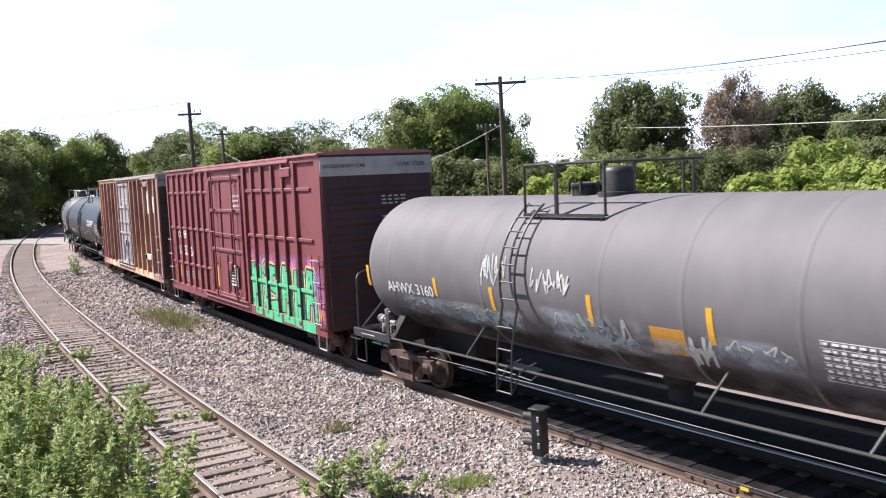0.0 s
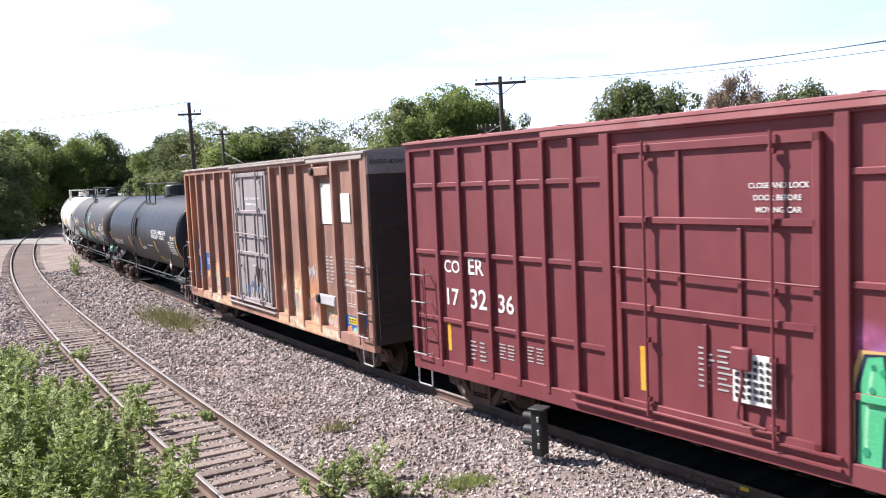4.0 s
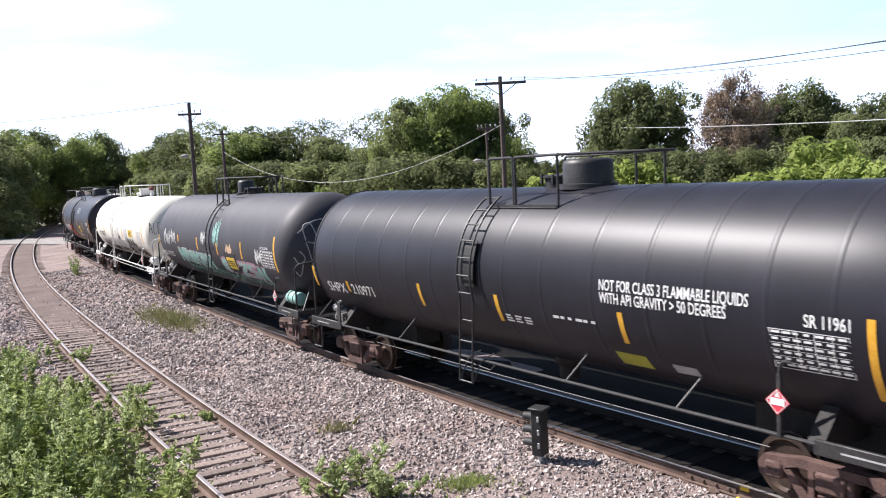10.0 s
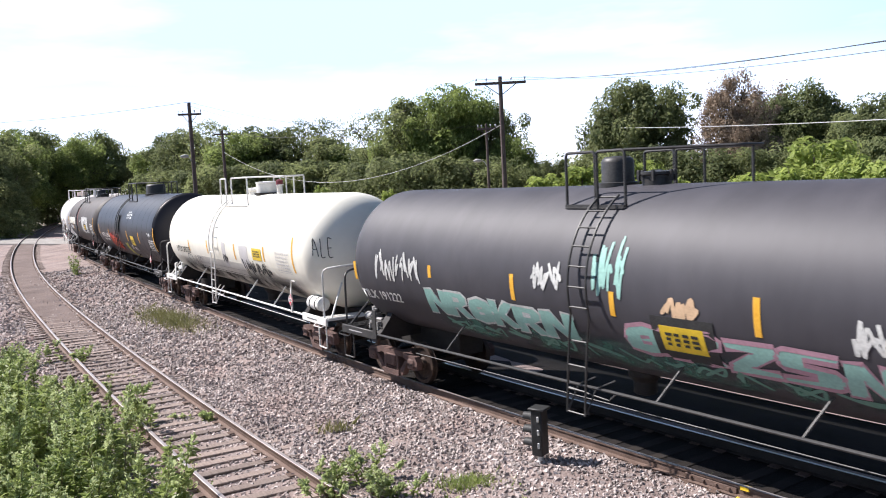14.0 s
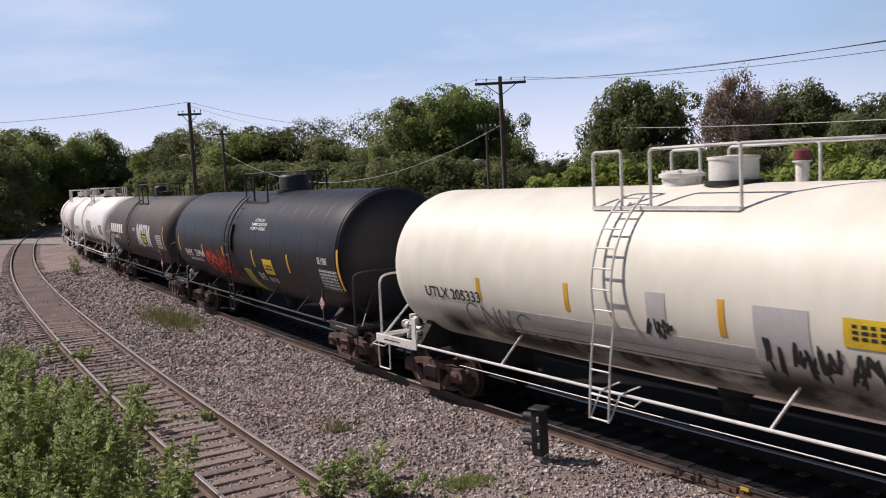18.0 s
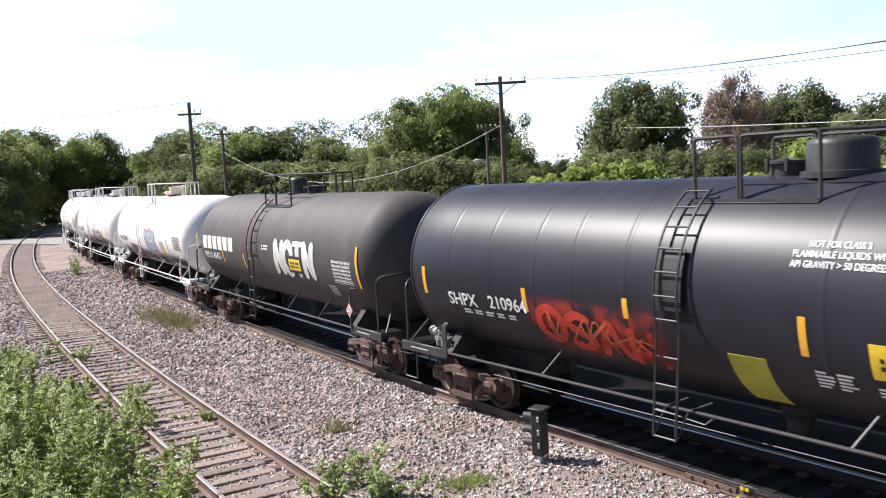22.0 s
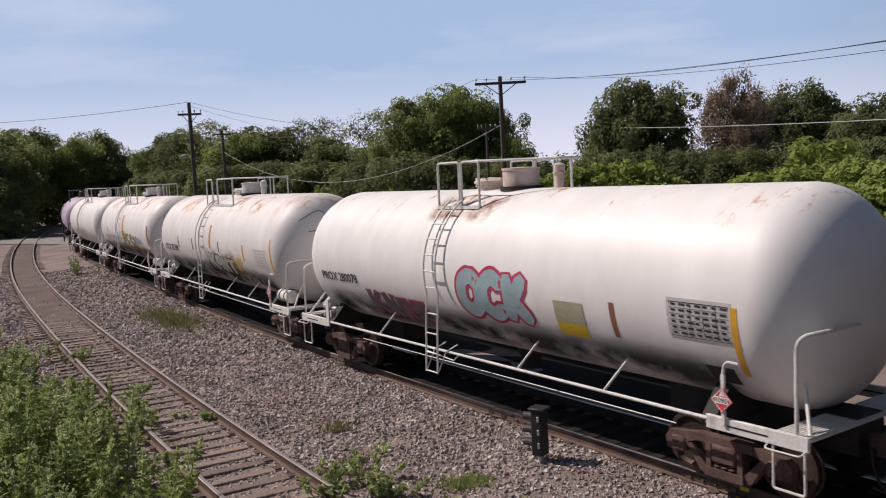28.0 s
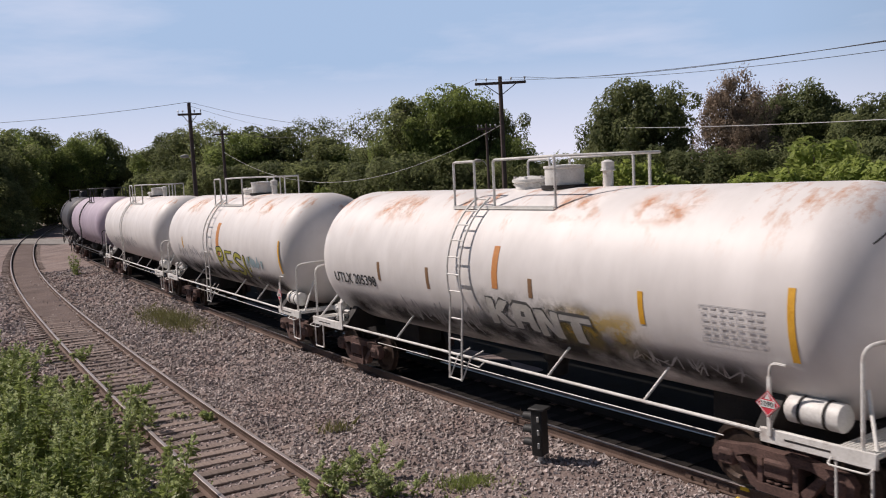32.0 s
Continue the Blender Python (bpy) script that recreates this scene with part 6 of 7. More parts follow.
table(g6, 6.08, 7.15, -27, -9, WHITE_INK, 5)
stripes(g6, ((-6.68, -14, 5), (-3.75, -17, -2), (-1.5, -12, -1), (1.3, -18, 0), (4.05, -18, 0), (7.24, -26, 10)))
patch(g6, "decal", .15, .72, -58, -23, OLIVE, "bright yellow square decal")
patch(g6, "decal", 2.10, 2.82, -24, -8, LEMON, "yellow decal with unreadable writing", lift=.010)
bars(g6, "data_stencil", 2.2, 2.75, -20, -13, 2, 5, BLACK_INK, 66, lift=.014)
bars(g6, "data_stencil", 1.35, 1.9, -34, -24, 5, 2, WHITE_INK, 67, "small unreadable stencils")
bars(g6, "data_stencil", 2.1, 2.8, -34, -28, 3, 3, WHITE_INK, 68, "small unreadable stencils")
overspray(g6, -3.9, -.7, -48, -4, RED_MIST, "blurred red sprayed haze")
spray(g6, "spray_letters", "OSAM", -3.5, -.95, -34, -12, SPRAY_RED, None, .16, .0, "smeared red spray-painted letters", tilt=-4)
scrawl(g6, "spray_letters", -3.3, -1.1, -38, -14, 5, .03, ink("spray_orange_red", (.66, .15, .07)), 70, lift=.016)
placard(g6, 6.02, 1.55, "1075")
words(g6, "lettering", "SHPX 210964", .15, 1.05, 3.25, WHITE_INK, end=g6["tl"] + .22)

# sooty brown tank car
car7, g7 = tank_car("tank_car", "sooty brown-black tank car with grey sprayed letters", B[7], B[8], 1.49, 2.63, BROWN_BLACK, BLACK_TRIM, flat=.95, gap=.75, plat=(-.88, -.05, 0.0, 1.10, 3.19), vessel=False, nose=.32, dome_at=-1.7, hatch_at=1.2)
for k in range(6):
    a = -5.55 + k * .53
    patch(g7, "block_mark", a, a + .40, -5, 11, CREAM, "cream block mark")
words(g7, "lettering", "PROX 40473", -5.5, -3.85, -17, WHITE_INK)
spray(g7, "spray_letters", "NOTN", 1.1, 3.75, -18, 12, CHALK, None, .26, .0, "pale grey sprayed letters")
patch(g7, "repair_band", -1.28, -1.05, -8, 38, ink("primer_red", (.20, .06, .05)), "faded red primer band beside the ladder", lift=.004)
patch(g7, "decal", 2.02, 2.95, -17, 0, BLACK_INK, lift=.016)
patch(g7, "decal", 2.12, 2.86, -14, -3, LEMON, "yellow decal with unreadable writing", lift=.020)
bars(g7, "data_stencil", 2.2, 2.8, -12, -5, 2, 5, BLACK_INK, 71, lift=.026)
table(g7, 4.80, 5.82, -19, 1, WHITE_INK, 6)
table(g7, 4.30, 4.68, -34, -24, WHITE_INK, 7)
stripes(g7, ((-6.28, -15, 12), (-3.57, -19, -5), (-1.55, -23, -6), (1.05, -22, -4), (6.14, -21, 15)))
bars(g7, "data_stencil", .1, .6, 2, 8, 2, 3, WHITE_INK, 72, "small unreadable stencils")
placard(g7, 5.62, 1.54, "1075")
words(g7, "lettering", "PROX 40473", -.35, .50, 3.12, GREY_INK, end=g7["tl"] + .82)

# white tank car with pink-edged letters
car8, g8 = tank_car("tank_car", "white tank car with pink-edged blue spray letters", B[8], B[9], 1.50, 2.62, WHITE_PAINT, WHITE_TRIM, flat=.95, dome=2, lx=-.80, plat=(-1.3, -.57, -.5, .08, 2.34), vessel=False, fitting=RUSTY_WHITE, nose=.3, dome_at=.1)
words(g8, "lettering", "PROX 280078", -5.72, -3.98, -16, BLACK_INK)
spray(g8, "spray_letters", "OCK", .15, 2.1, -22, 3, SKYBLUE, ink("spray_crimson", (.55, .05, .12)), .30, .13, "pale blue letters edged with crimson")
block_letters(g8, "spray_letters", (("K", -3.7, -3.1), ("N", -3.05, -2.55), ("R", -2.5, -1.95), ("T", -1.95, -1.35)), -44, -20, ink("spray_plum", (.15, .13, .16)), ink("spray_rust_red", (.50, .07, .10)), .075, None, "dark plum sprayed letters with red edges", tilt=-3)
patch(g8, "decal", 2.72, 3.40, -20, -6, ink("decal_khaki", (.45, .42, .30)), "faded khaki decal")
patch(g8, "decal", 2.72, 3.38, -29, -20, LEMON, "yellow lower decal")
overspray(g8, -1.6, 1.0, 38, 76, BROWN_MIST, "brown rust spread round the top platform")
overspray(g8, -6.4, 6.6, -90, -22, BELLY_SHADE_MIST, "painted shade and grime along the belly")
patch(g8, "table_ground", 5.10, 6.16, -17, 4, GREY_PATCH, lift=.005)
table(g8, 5.15, 6.12, -16, 2, BLACK_INK, 8)
patch(g8, "paint_patch", 5.55, 6.0, -44, -32, BLACK_INK, "black overpainted patch")
stripes(g8, ((4.03, -24, -3),), ink("stripe_dull_red", (.30, .13, .08)))
stripes(g8, ((6.2, -35, 2),))
placard(g8, 5.98, 1.42, "1090", -1.53)
words(g8, "lettering", "PROX 280078", -.45, .55, 3.1, BLACK_INK, end=g8["tl"] + .82)

# grimy white tank cars
car9, g9 = tank_car("tank_car", "grimy white tank car with rust streaks and black spray paint", B[9], B[10], 1.50, 2.62, DIRTY_WHITE, WHITE_TRIM, flat=.95, dome=2, plat=WHITE_PLAT, nose=.2)
words(g9, "lettering", "UTLX 205398", -5.78, -3.85, -16, BLACK_INK)
stripes(g9, ((-3.65, -10, 5), (-1.74, -11, 5), (1.4, -7, 5)), ink("stripe_brown", (.25, .14, .07)))
stripes(g9, ((3.84, -13, 5), (6.24, -21, 14)))
table(g9, 4.88, 5.88, -17, 2, GREY_PATCH, 9)
overspray(g9, -6.2, 6.2, -90, -20, BELLY_SHADE_MIST, "painted shade and grime along the belly")
for u0, u1 in ((-4.6, -2.6), (1.2, 2.6), (3.0, 4.6)):
    overspray(g9, u0, u1, 38, 80, RUST_MIST, "orange rust bleeding from the top")
overspray(g9, -.5, 3.2, -44, 0, mist("black_spray_mist", (.03, .03, .03), .75, 2.4, .7, .02), "black sprayed haze round the letters", lift=.005)
overspray(g9, 1.6, 4.0, -42, -4, mist("ochre_mist", (.50, .34, .06), .8, 2.0, .8), "ochre sprayed haze", lift=.006)
block_letters(g9, "spray_letters", (("K", .1, .74), ("A", .76, 1.38), ("N", 1.40, 2.0), ("T", 2.0, 2.75)), -31, -10, GREY_WASH, ink("sprayed_charcoal", (.10, .10, .10)), .055, None, "white letters roughly edged in black", tilt=-2.4)
scrawl(g9, "spray_smear", -3.2, -.3, -46, -18, 12, .032, GREY_INK, 92, "thin black sprayed scrawl")
scrawl(g9, "spray_tag", 3.3, 5.5, -42, -28, 9, .022, GREY_INK, 93)
patch(g9, "rust_streak", .36, .52, -4, 24, ORANGE, "orange rust streak")
placard(g9, 5.88, 1.50, "1090")
for k, pts in enumerate(([(-.9, 3.5), (-.3, 3.75), (-.1, 3.3), (-.7, 3.2)], [(0, 3.3), (.3, 3.7), (.5, 3.3)], [(-.6, 2.5), (.5, 2.7), (.9, 2.4)])):
    f = Form()
    head_line(g9, f, pts, .013)
    part("spray_tag", f, BLACK_INK, car9, "black scrawl on the head")
car10, g10 = tank_car("tank_car", "grimy white tank car with scrawled spray paint and rusty top", B[10], B[11], 1.50, 2.62, DIRTY_WHITE, WHITE_TRIM, flat=.95, dome=2, plat=WHITE_PLAT)
scrawl(g10, "spray_smear", -4.8, -.6, -26, -4, 12, .05, GREY_PATCH, 101, "faded grey sprayed scrawl")
overspray(g10, -6.2, 6.2, -90, -20, BELLY_SHADE_MIST, "painted shade and grime along the belly")
for u0, u1 in ((-4.6, -2.6), (1.2, 2.6), (3.0, 4.6)):
    overspray(g10, u0, u1, 38, 80, RUST_MIST, "orange rust bleeding from the top")
spray(g10, "spray_letters", "RESM", .1, 3.6, -28, -4, OLIVE, BLACK_INK, .12, .07, "ochre and black sprayed letters", tilt=-2)
scrawl(g10, "spray_tag", 3.0, 4.4, -22, -6, 5, .08, SKYBLUE, 102)
stripes(g10, ((-4.0, -10, 5), (5.9, -20, 14)))
patch(g10, "rust_streak", .2, .5, -12, 28, ORANGE, "orange rust streak")
placard(g10, 5.7, 1.50, "1090")
car11, g11 = tank_car("tank_car", "grimy white tank car with a rusty top and faint scrawl", B[11], B[12], 1.50, 2.62, DIRTY_WHITE, WHITE_TRIM, flat=.95, dome=2, plat=WHITE_PLAT)
scrawl(g11, "spray_smear", -4.0, 2.0, -30, -8, 12, .06, GREY_PATCH, 111, "faded grey sprayed scrawl")
car12, g12 = tank_car("tank_car", "faded lavender tank car", B[12], B[13], 1.50, 2.62, LAVENDER, BLACK_TRIM, flat=.95)
car13, g13 = tank_car("tank_car", "dull black tank car at the tail of the view", B[13], B[14], 1.50, 2.62, FLAT_BLACK, BLACK_TRIM, flat=.95)

# ---- poles, wires and the dwarf signal ----
def utility_pole(x, y, top, arm, r, turn, label, z_arm=.30):
    p = tagged(new("utility_pole"), label, "utility pole", "poles beside the line")
    p.matrix_basis = pose(x, y, -.7, 0, 0, turn)
    h = top + .7
    part("pole", Form().tube([(0, 0, -.3), (0, 0, h * .5), (0, 0, h)], [r * 1.2, r, r * .8], 14), POLE, p)
    a = part("crossarm", Form().box((-arm / 2, -.22, h - z_arm - .14), (arm / 2, -.08, h - z_arm), .01), POLE, p)
    for s in (-1, 1):
        part("arm_brace", Form().rod((s * arm * .32, -.15, h - z_arm - .1), (0, -.1, h - z_arm - .75), .024, 6), POLE, a)
    for k in (-.95, -.55, .42, .95):
        f = Form().lathe([(0, .015), (.10, .018), (.11, .05), (.17, .045), (.19, .06), (.23, .02)], 10, "z", (k * arm / 2, -.15, h - z_arm))
        part("insulator", f, GALV, a)
    return p


def lamp_arm(pole, z, reach, side):
    f = Form().tube(bent([(0, 0, z - .5), (side * .3, -.1, z), (side * reach, -.2, z + .05)], .3), .03, 8)
    arm = part("lamp_arm", f, GALV, pole)
    g = Form().lathe([(0, .03), (.08, .10), (.30, .14), (.52, .10), (.60, .02)], 14, "x", (side * reach - (.3 if side > 0 else .3), -.2, z + .03))
    part("lamp_head", g, CONCRETE, arm, "pale lamp head")


pole_a = utility_pole(3.62, 47, 9.70, 2.8, .135, 0, "dark wooden utility pole with a braced crossarm")
pole_b = utility_pole(-17.25, 60, 10.45, 1.6, .15, 12, "dark wooden utility pole with a short crossarm and lamp", .75)
lamp_arm(pole_b, 7.4, .55, -1)
pole_c = utility_pole(-19.6, 78, 9.55, 1.5, .15, 15, "far wooden utility pole among the trees")
pole_d = utility_pole(3.5, 60, 7.9, 1.3, .10, 5, "thin wooden pole with a street lamp arm")
lamp_arm(pole_d, 6.0, .75, -1)


def wire(a, b, sag, r, label, mat=WIRE):
    a, b = Vector(a), Vector(b)
    pts = [a.lerp(b, k / 24) - Vector((0, 0, sag * 4 * (k / 24) * (1 - k / 24))) for k in range(25)]
    return tagged(part("overhead_wire", Form().tube(pts, r, 5), mat), label, "wire", "overhead wires")


SPAN = "thin grey overhead wire strung between poles"
wire((2.3, 46.85, 9.62), (9.6, 14, 6.57), .35, .008, SPAN)
wire((4.2, 46.85, 9.62), (10.4, 14, 6.71), .40, .008, SPAN)
wire((4.9, 46.85, 9.62), (11.0, 14, 6.55), .42, .008, SPAN)
wire((2.3, 46.85, 9.62), (-18.9, 77.8, 9.4), 1.6, .011, SPAN)
wire((-17.25, 60, 10.5), (-60, 66, 12.0), 1.2, .015, SPAN)
wire((-17.25, 60, 10.5), (3.5, 60, 7.8), 1.0, .011, SPAN)
wire((-17.4, 60, 10.3), (-6, 110, 11.0), 1.5, .009, SPAN)
CABLE = surface("pale_cable", (.42, .42, .40), (.55, .55, .53), rough=.5, bump=0)
wire((3.62, 47, 7.1), (-19.6, 78, 7.6), 3.0, .014, "sagging grey communication cable between poles", CABLE)
wire((13.2, 66, 7.4), (22.1, 40, 6.0), .12, .022, "taut pale cable before the trees", CABLE)
post = tagged(new("cable_post"), "plain wooden post carrying a pale cable", "pole")
post.matrix_basis = pose(22.2, 40, -.7)
part("pole", Form().tube([(0, 0, -.3), (0, 0, 7.1)], [.13, .10], 12), POLE, post)
post2 = tagged(new("cable_post"), "plain wooden post carrying a pale cable", "pole")
post2.matrix_basis = pose(13.2, 66, -.7)
part("pole", Form().tube([(0, 0, -.3), (0, 0, 8.1)], [.10, .08], 12), POLE, post2)


def dwarf_signal(x, y, z, turn):
    s = tagged(new("dwarf_signal"), "black two-lamp dwarf signal on a pale concrete foot", "railway signal")
    s.matrix_basis = pose(x, y, z, 0, 0, turn)
    part("foot", Form().box((-.14, -.14, -.1), (.14, .14, .06), .02), CONCRETE, s)
    part("pedestal", Form().lathe([(.05, .09), (.08, .09), (.10, .05), (.20, .05), (.22, .08)], 14, "z"), GALV, s)
    body = part("housing", Form().box((-.10, -.12, .20), (.10, .12, .98), .02), SIGNAL, s)
    part("cap", Form().box((-.14, -.14, .96), (.16, .14, 1.0), .015), SIGNAL, s)
    for zz in (.38, .60, .82):
        v = Form()
        pts = [(math.cos(a) * .085, math.sin(a) * .085) for a in np.linspace(math.radians(-20), math.radians(200), 12)]
        vv = [(xx, yy, zz + hh) for xx, k in ((-.10, 1), (-.27, .92)) for yy, hh in ((p * k, q * k) for p, q in pts)]
        vv += [(xx, yy, zz + hh) for xx, k in ((-.10, .93), (-.27, .86)) for yy, hh in ((p * k, q * k) for p, q in pts)]
        n = 12
        v.add(vv, [(i, i + 1, n + i + 1, n + i) for i in range(n - 1)] + [(2 * n + i, 3 * n + i, 3 * n + i + 1, 2 * n + i + 1) for i in range(n - 1)] +
              [(n + i, n + i + 1, 3 * n + i + 1, 3 * n + i) for i in range(n - 1)])
        hood = part("lamp_hood", v, SIGNAL, body)
        part("lens", Form().lathe([(-.115, .001), (-.112, .05), (-.10, .06), (-.098, .001)], 16, "x", (0, 0, zz)), DARK, hood)
        part("hinge", Form().box((.02, -.135, zz - .04), (.06, -.115, zz + .05), .004), GALV, body)
    return s


dwarf_signal(1.42, 13.50, -.27, -35)


# ---- marks and irons along the near rail ----
for s_at, w in ((1.62, .14),):
    a = heading(MAIN, s_at)
    p = on(MAIN, s_at, .7535)
    part("paint_mark", Form().box((-w / 2, -.045, -.05), (w / 2, .045, .003), .002).box((-w * .7, -.11, -.165), (w * .7, .11, -.150), .002), LEMON, main_track, "yellow paint mark on the rail", at=pose(p.x, p.y, 0, 0, 0, math.degrees(a)))
for s_at in (2.2, 6.2, 14.0):
    a = heading(MAIN, s_at)
    p = on(MAIN, s_at, .7535)
    bar = part("joint_bar", Form().box((-.45, .012, -.135), (.45, .036, -.05), .008), RAIL_RUST, main_track, at=pose(p.x, p.y, 0, 0, 0, math.degrees(a)))
    for k in (-.33, -.11, .11, .33):
        part("bolt", Form().box((k - .02, .03, -.11), (k + .02, .065, -.07), .005), RAIL_RUST, bar)

# ---- green ----
def leaf_cloud(rng, clumps, per, size, squash=.8, flat=.5, hollow=.4):
    """Leaves as small folded quads on the shells of many clumps, turned somewhat to the light: arrays of corners and faces."""
    c = np.repeat(np.asarray(clumps, float), per, 0)
    n = len(c)
    d = rng.normal(size=(n, 3))
    d /= np.linalg.norm(d, axis=1)[:, None]
    rad = c[:, 3] * rng.uniform(.3, 1.05, n) ** hollow
    p = c[:, :3] + d * rad[:, None] * np.array([1, 1, squash])
    nrm = d * .7 + rng.normal(size=(n, 3)) * .4 + np.array([-.38, .10, flat])
    nrm /= np.linalg.norm(nrm, axis=1)[:, None]
    u = np.cross(nrm, rng.normal(size=(n, 3)))
    u /= np.linalg.norm(u, axis=1)[:, None]
    w = np.cross(nrm, u)
    s = size * rng.uniform(.6, 1.35, n)[:, None]
    v = np.stack([p - u * s, p + w * s * .48 + nrm * s * .12, p + u * s, p - w * s * .48 + nrm * s * .12], 1).reshape(-1, 3)
    f = np.arange(4 * n).reshape(n, 4)
    return v, f


def limb_tree(name, label, seed, height, spread, leaf, n_clumps, per, size, bare=.25, category="tree", sparse=False):
    rng = np.random.default_rng(seed)
    t = tagged(new(name), label, category, "trees round the yard" if category == "tree" else "shrubs round the yard")
    form, clumps = Form(), []
    lean = rng.normal(size=2) * .03 * height
    trunk = [(lean[0] * k * k, lean[1] * k * k, height * .82 * k) for k in np.linspace(0, 1, 7)]
    r0 = height * .017
    form.tube([(0, 0, -.5)] + trunk[0:], [r0 * 1.5] + [r0 * (1.15 - .95 * k) for k in np.linspace(0, 1, 7)], 9)
    limbs = 11
    for i in range(limbs):
        k = bare + (1 - bare) * .86 * (i + .5) / limbs
        a = i * 2.4 + rng.uniform(-.4, .4)
        z0 = height * .82 * k
        reach = spread * (1 - .45 * abs(k - .5) * 1.5) * rng.uniform(.7, 1.1)
        b = np.array([lean[0] * k * k, lean[1] * k * k, z0])
        e = b + np.array([math.cos(a) * reach, math.sin(a) * reach, height * rng.uniform(.08, .22)])
        m = (b + e) / 2 + np.array([0, 0, -.03 * height])
        form.tube([b, m, e], [r0 * .5, r0 * .32, r0 * .12], 6)
        for j in range(3):
            q = b + (e - b) * rng.uniform(.5, .95)
            g = q + rng.normal(size=3) * spread * .3 + np.array([0, 0, .05 * height])
            form.tube([q, g], [r0 * .18, r0 * .06], 5)
            clumps.append((*g, spread * rng.uniform(.2, .38)))
        clumps.append((*e, spread * rng.uniform(.22, .4)))
    while len(clumps) < n_clumps:
        k = rng.uniform(bare, 1.0)
        a = rng.uniform(0, 6.28)
        wide = spread * (1 - abs(k - .52) * 1.25) * rng.uniform(.3, 1.05) ** .6
        clumps.append((math.cos(a) * wide + lean[0] * k, math.sin(a) * wide + lean[1] * k, height * (k * .95), spread * rng.uniform(.2, .42)))
    part("trunk", form, BARK, t)
    v, f = leaf_cloud(rng, clumps, per, size, hollow=1.3 if sparse else .4)
    v[:, 2] = np.minimum(v[:, 2], height * 1.04)
    part("crown", big_mesh("crown", v, f, leaf), leaf, t)
    return t


def shrub(name, label, seed, height, spread, leaf, n_clumps, per, size, stems=7):
    rng = np.random.default_rng(seed)
    t = tagged(new(name), label, "shrub", "shrubs round the yard")
    form, clumps = Form(), []
    for i in range(stems):
        a = rng.uniform(0, 6.28)
        e = np.array([math.cos(a) * spread * rng.uniform(.2, .8), math.sin(a) * spread * rng.uniform(.2, .8), height * rng.uniform(.6, .95)])
        form.tube([(0, 0, -.3), e * np.array([.35, .35, .5]), e], [height * .012, height * .009, height * .004], 5)
    for i in range(n_clumps):
        k = rng.uniform(.05, .93)
        a = rng.uniform(0, 6.28)
        wide = spread * math.sqrt(max(.05, 1 - k * k * .85)) * rng.uniform(.2, 1.0) ** .6
        clumps.append((math.cos(a) * wide, math.sin(a) * wide, height * k, spread * rng.uniform(.16, .34)))
    part("stem", form, BARK, t)
    v, f = leaf_cloud(rng, clumps, per, size)
    v[:, 2] = np.maximum(v[:, 2], .02)
    part("foliage", big_mesh("foliage", v, f, leaf), leaf, t)
    return t


def big_mesh(name, v, f, material):
    me = bpy.data.meshes.new(name)
    me.from_pydata(np.asarray(v).tolist(), [], np.asarray(f).tolist())
    me.materials.append(material)
    return me


def plant_all(models, places, rng, stretch=(.9, 1.12)):
    """Copies of the models, scaled so that each reaches its height, standing on the earth."""
    for i, (x, y, top) in enumerate(places):
        model, h = models[i % len(models)]
        k = (top + .62) / h
        c = copy_thing(model, pose(x, y, -.62, 0, 0, rng.uniform(0, 360)))
        w = k * rng.uniform(*stretch)
        c.scale = (w, w, k)


rng_place = random.Random(11)
TREE = "leafy green deciduous tree standing behind the yard"
tree_a = limb_tree("tree", TREE, 1, 11, 3.6, LEAF, 105, 190, .155)
tree_b = limb_tree("tree", TREE, 2, 11, 3.2, LEAF_DARK, 105, 190, .155)
tree_c = limb_tree("tree", TREE, 3, 11, 4.0, LEAF_MID, 100, 190, .16)
tree_s = limb_tree("tree", "thin half-bare tree with sparse foliage", 4, 11, 3.0, LEAF, 90, 60, .12, sparse=True)
tree_w = limb_tree("tree", "half-withered brown-leaved tree behind the yard", 5, 11, 3.0, LEAF_DRY, 110, 130, .12, sparse=True)
bush_d = shrub("shrub", "dense dark green shrub at the edge of the trees", 6, 6, 3.2, LEAF_DARK, 60, 170, .13)
bush_g = shrub("shrub", "dense green shrub at the edge of the trees", 7, 6, 3.4, LEAF, 60, 170, .13)
bush_y = shrub("shrub", "bright green sunlit vine-covered shrub beside the track", 8, 4.8, 1.7, LEAF_BRIGHT, 75, 90, .115)
models = (tree_a, tree_b, tree_c, tree_s, tree_w, bush_d, bush_g, bush_y)

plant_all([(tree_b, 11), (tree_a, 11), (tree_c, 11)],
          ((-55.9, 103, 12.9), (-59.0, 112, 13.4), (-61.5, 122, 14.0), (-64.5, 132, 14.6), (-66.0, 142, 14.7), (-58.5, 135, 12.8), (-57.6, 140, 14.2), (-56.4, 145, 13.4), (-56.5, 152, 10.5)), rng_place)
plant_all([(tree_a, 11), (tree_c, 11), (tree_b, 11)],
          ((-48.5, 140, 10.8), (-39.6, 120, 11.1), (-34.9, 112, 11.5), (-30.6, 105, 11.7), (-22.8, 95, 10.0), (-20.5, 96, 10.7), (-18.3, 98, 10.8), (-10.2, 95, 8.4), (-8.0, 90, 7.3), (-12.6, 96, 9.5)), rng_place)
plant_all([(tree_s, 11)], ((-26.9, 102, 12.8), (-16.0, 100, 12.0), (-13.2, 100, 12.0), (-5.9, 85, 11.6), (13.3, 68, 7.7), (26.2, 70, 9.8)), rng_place)
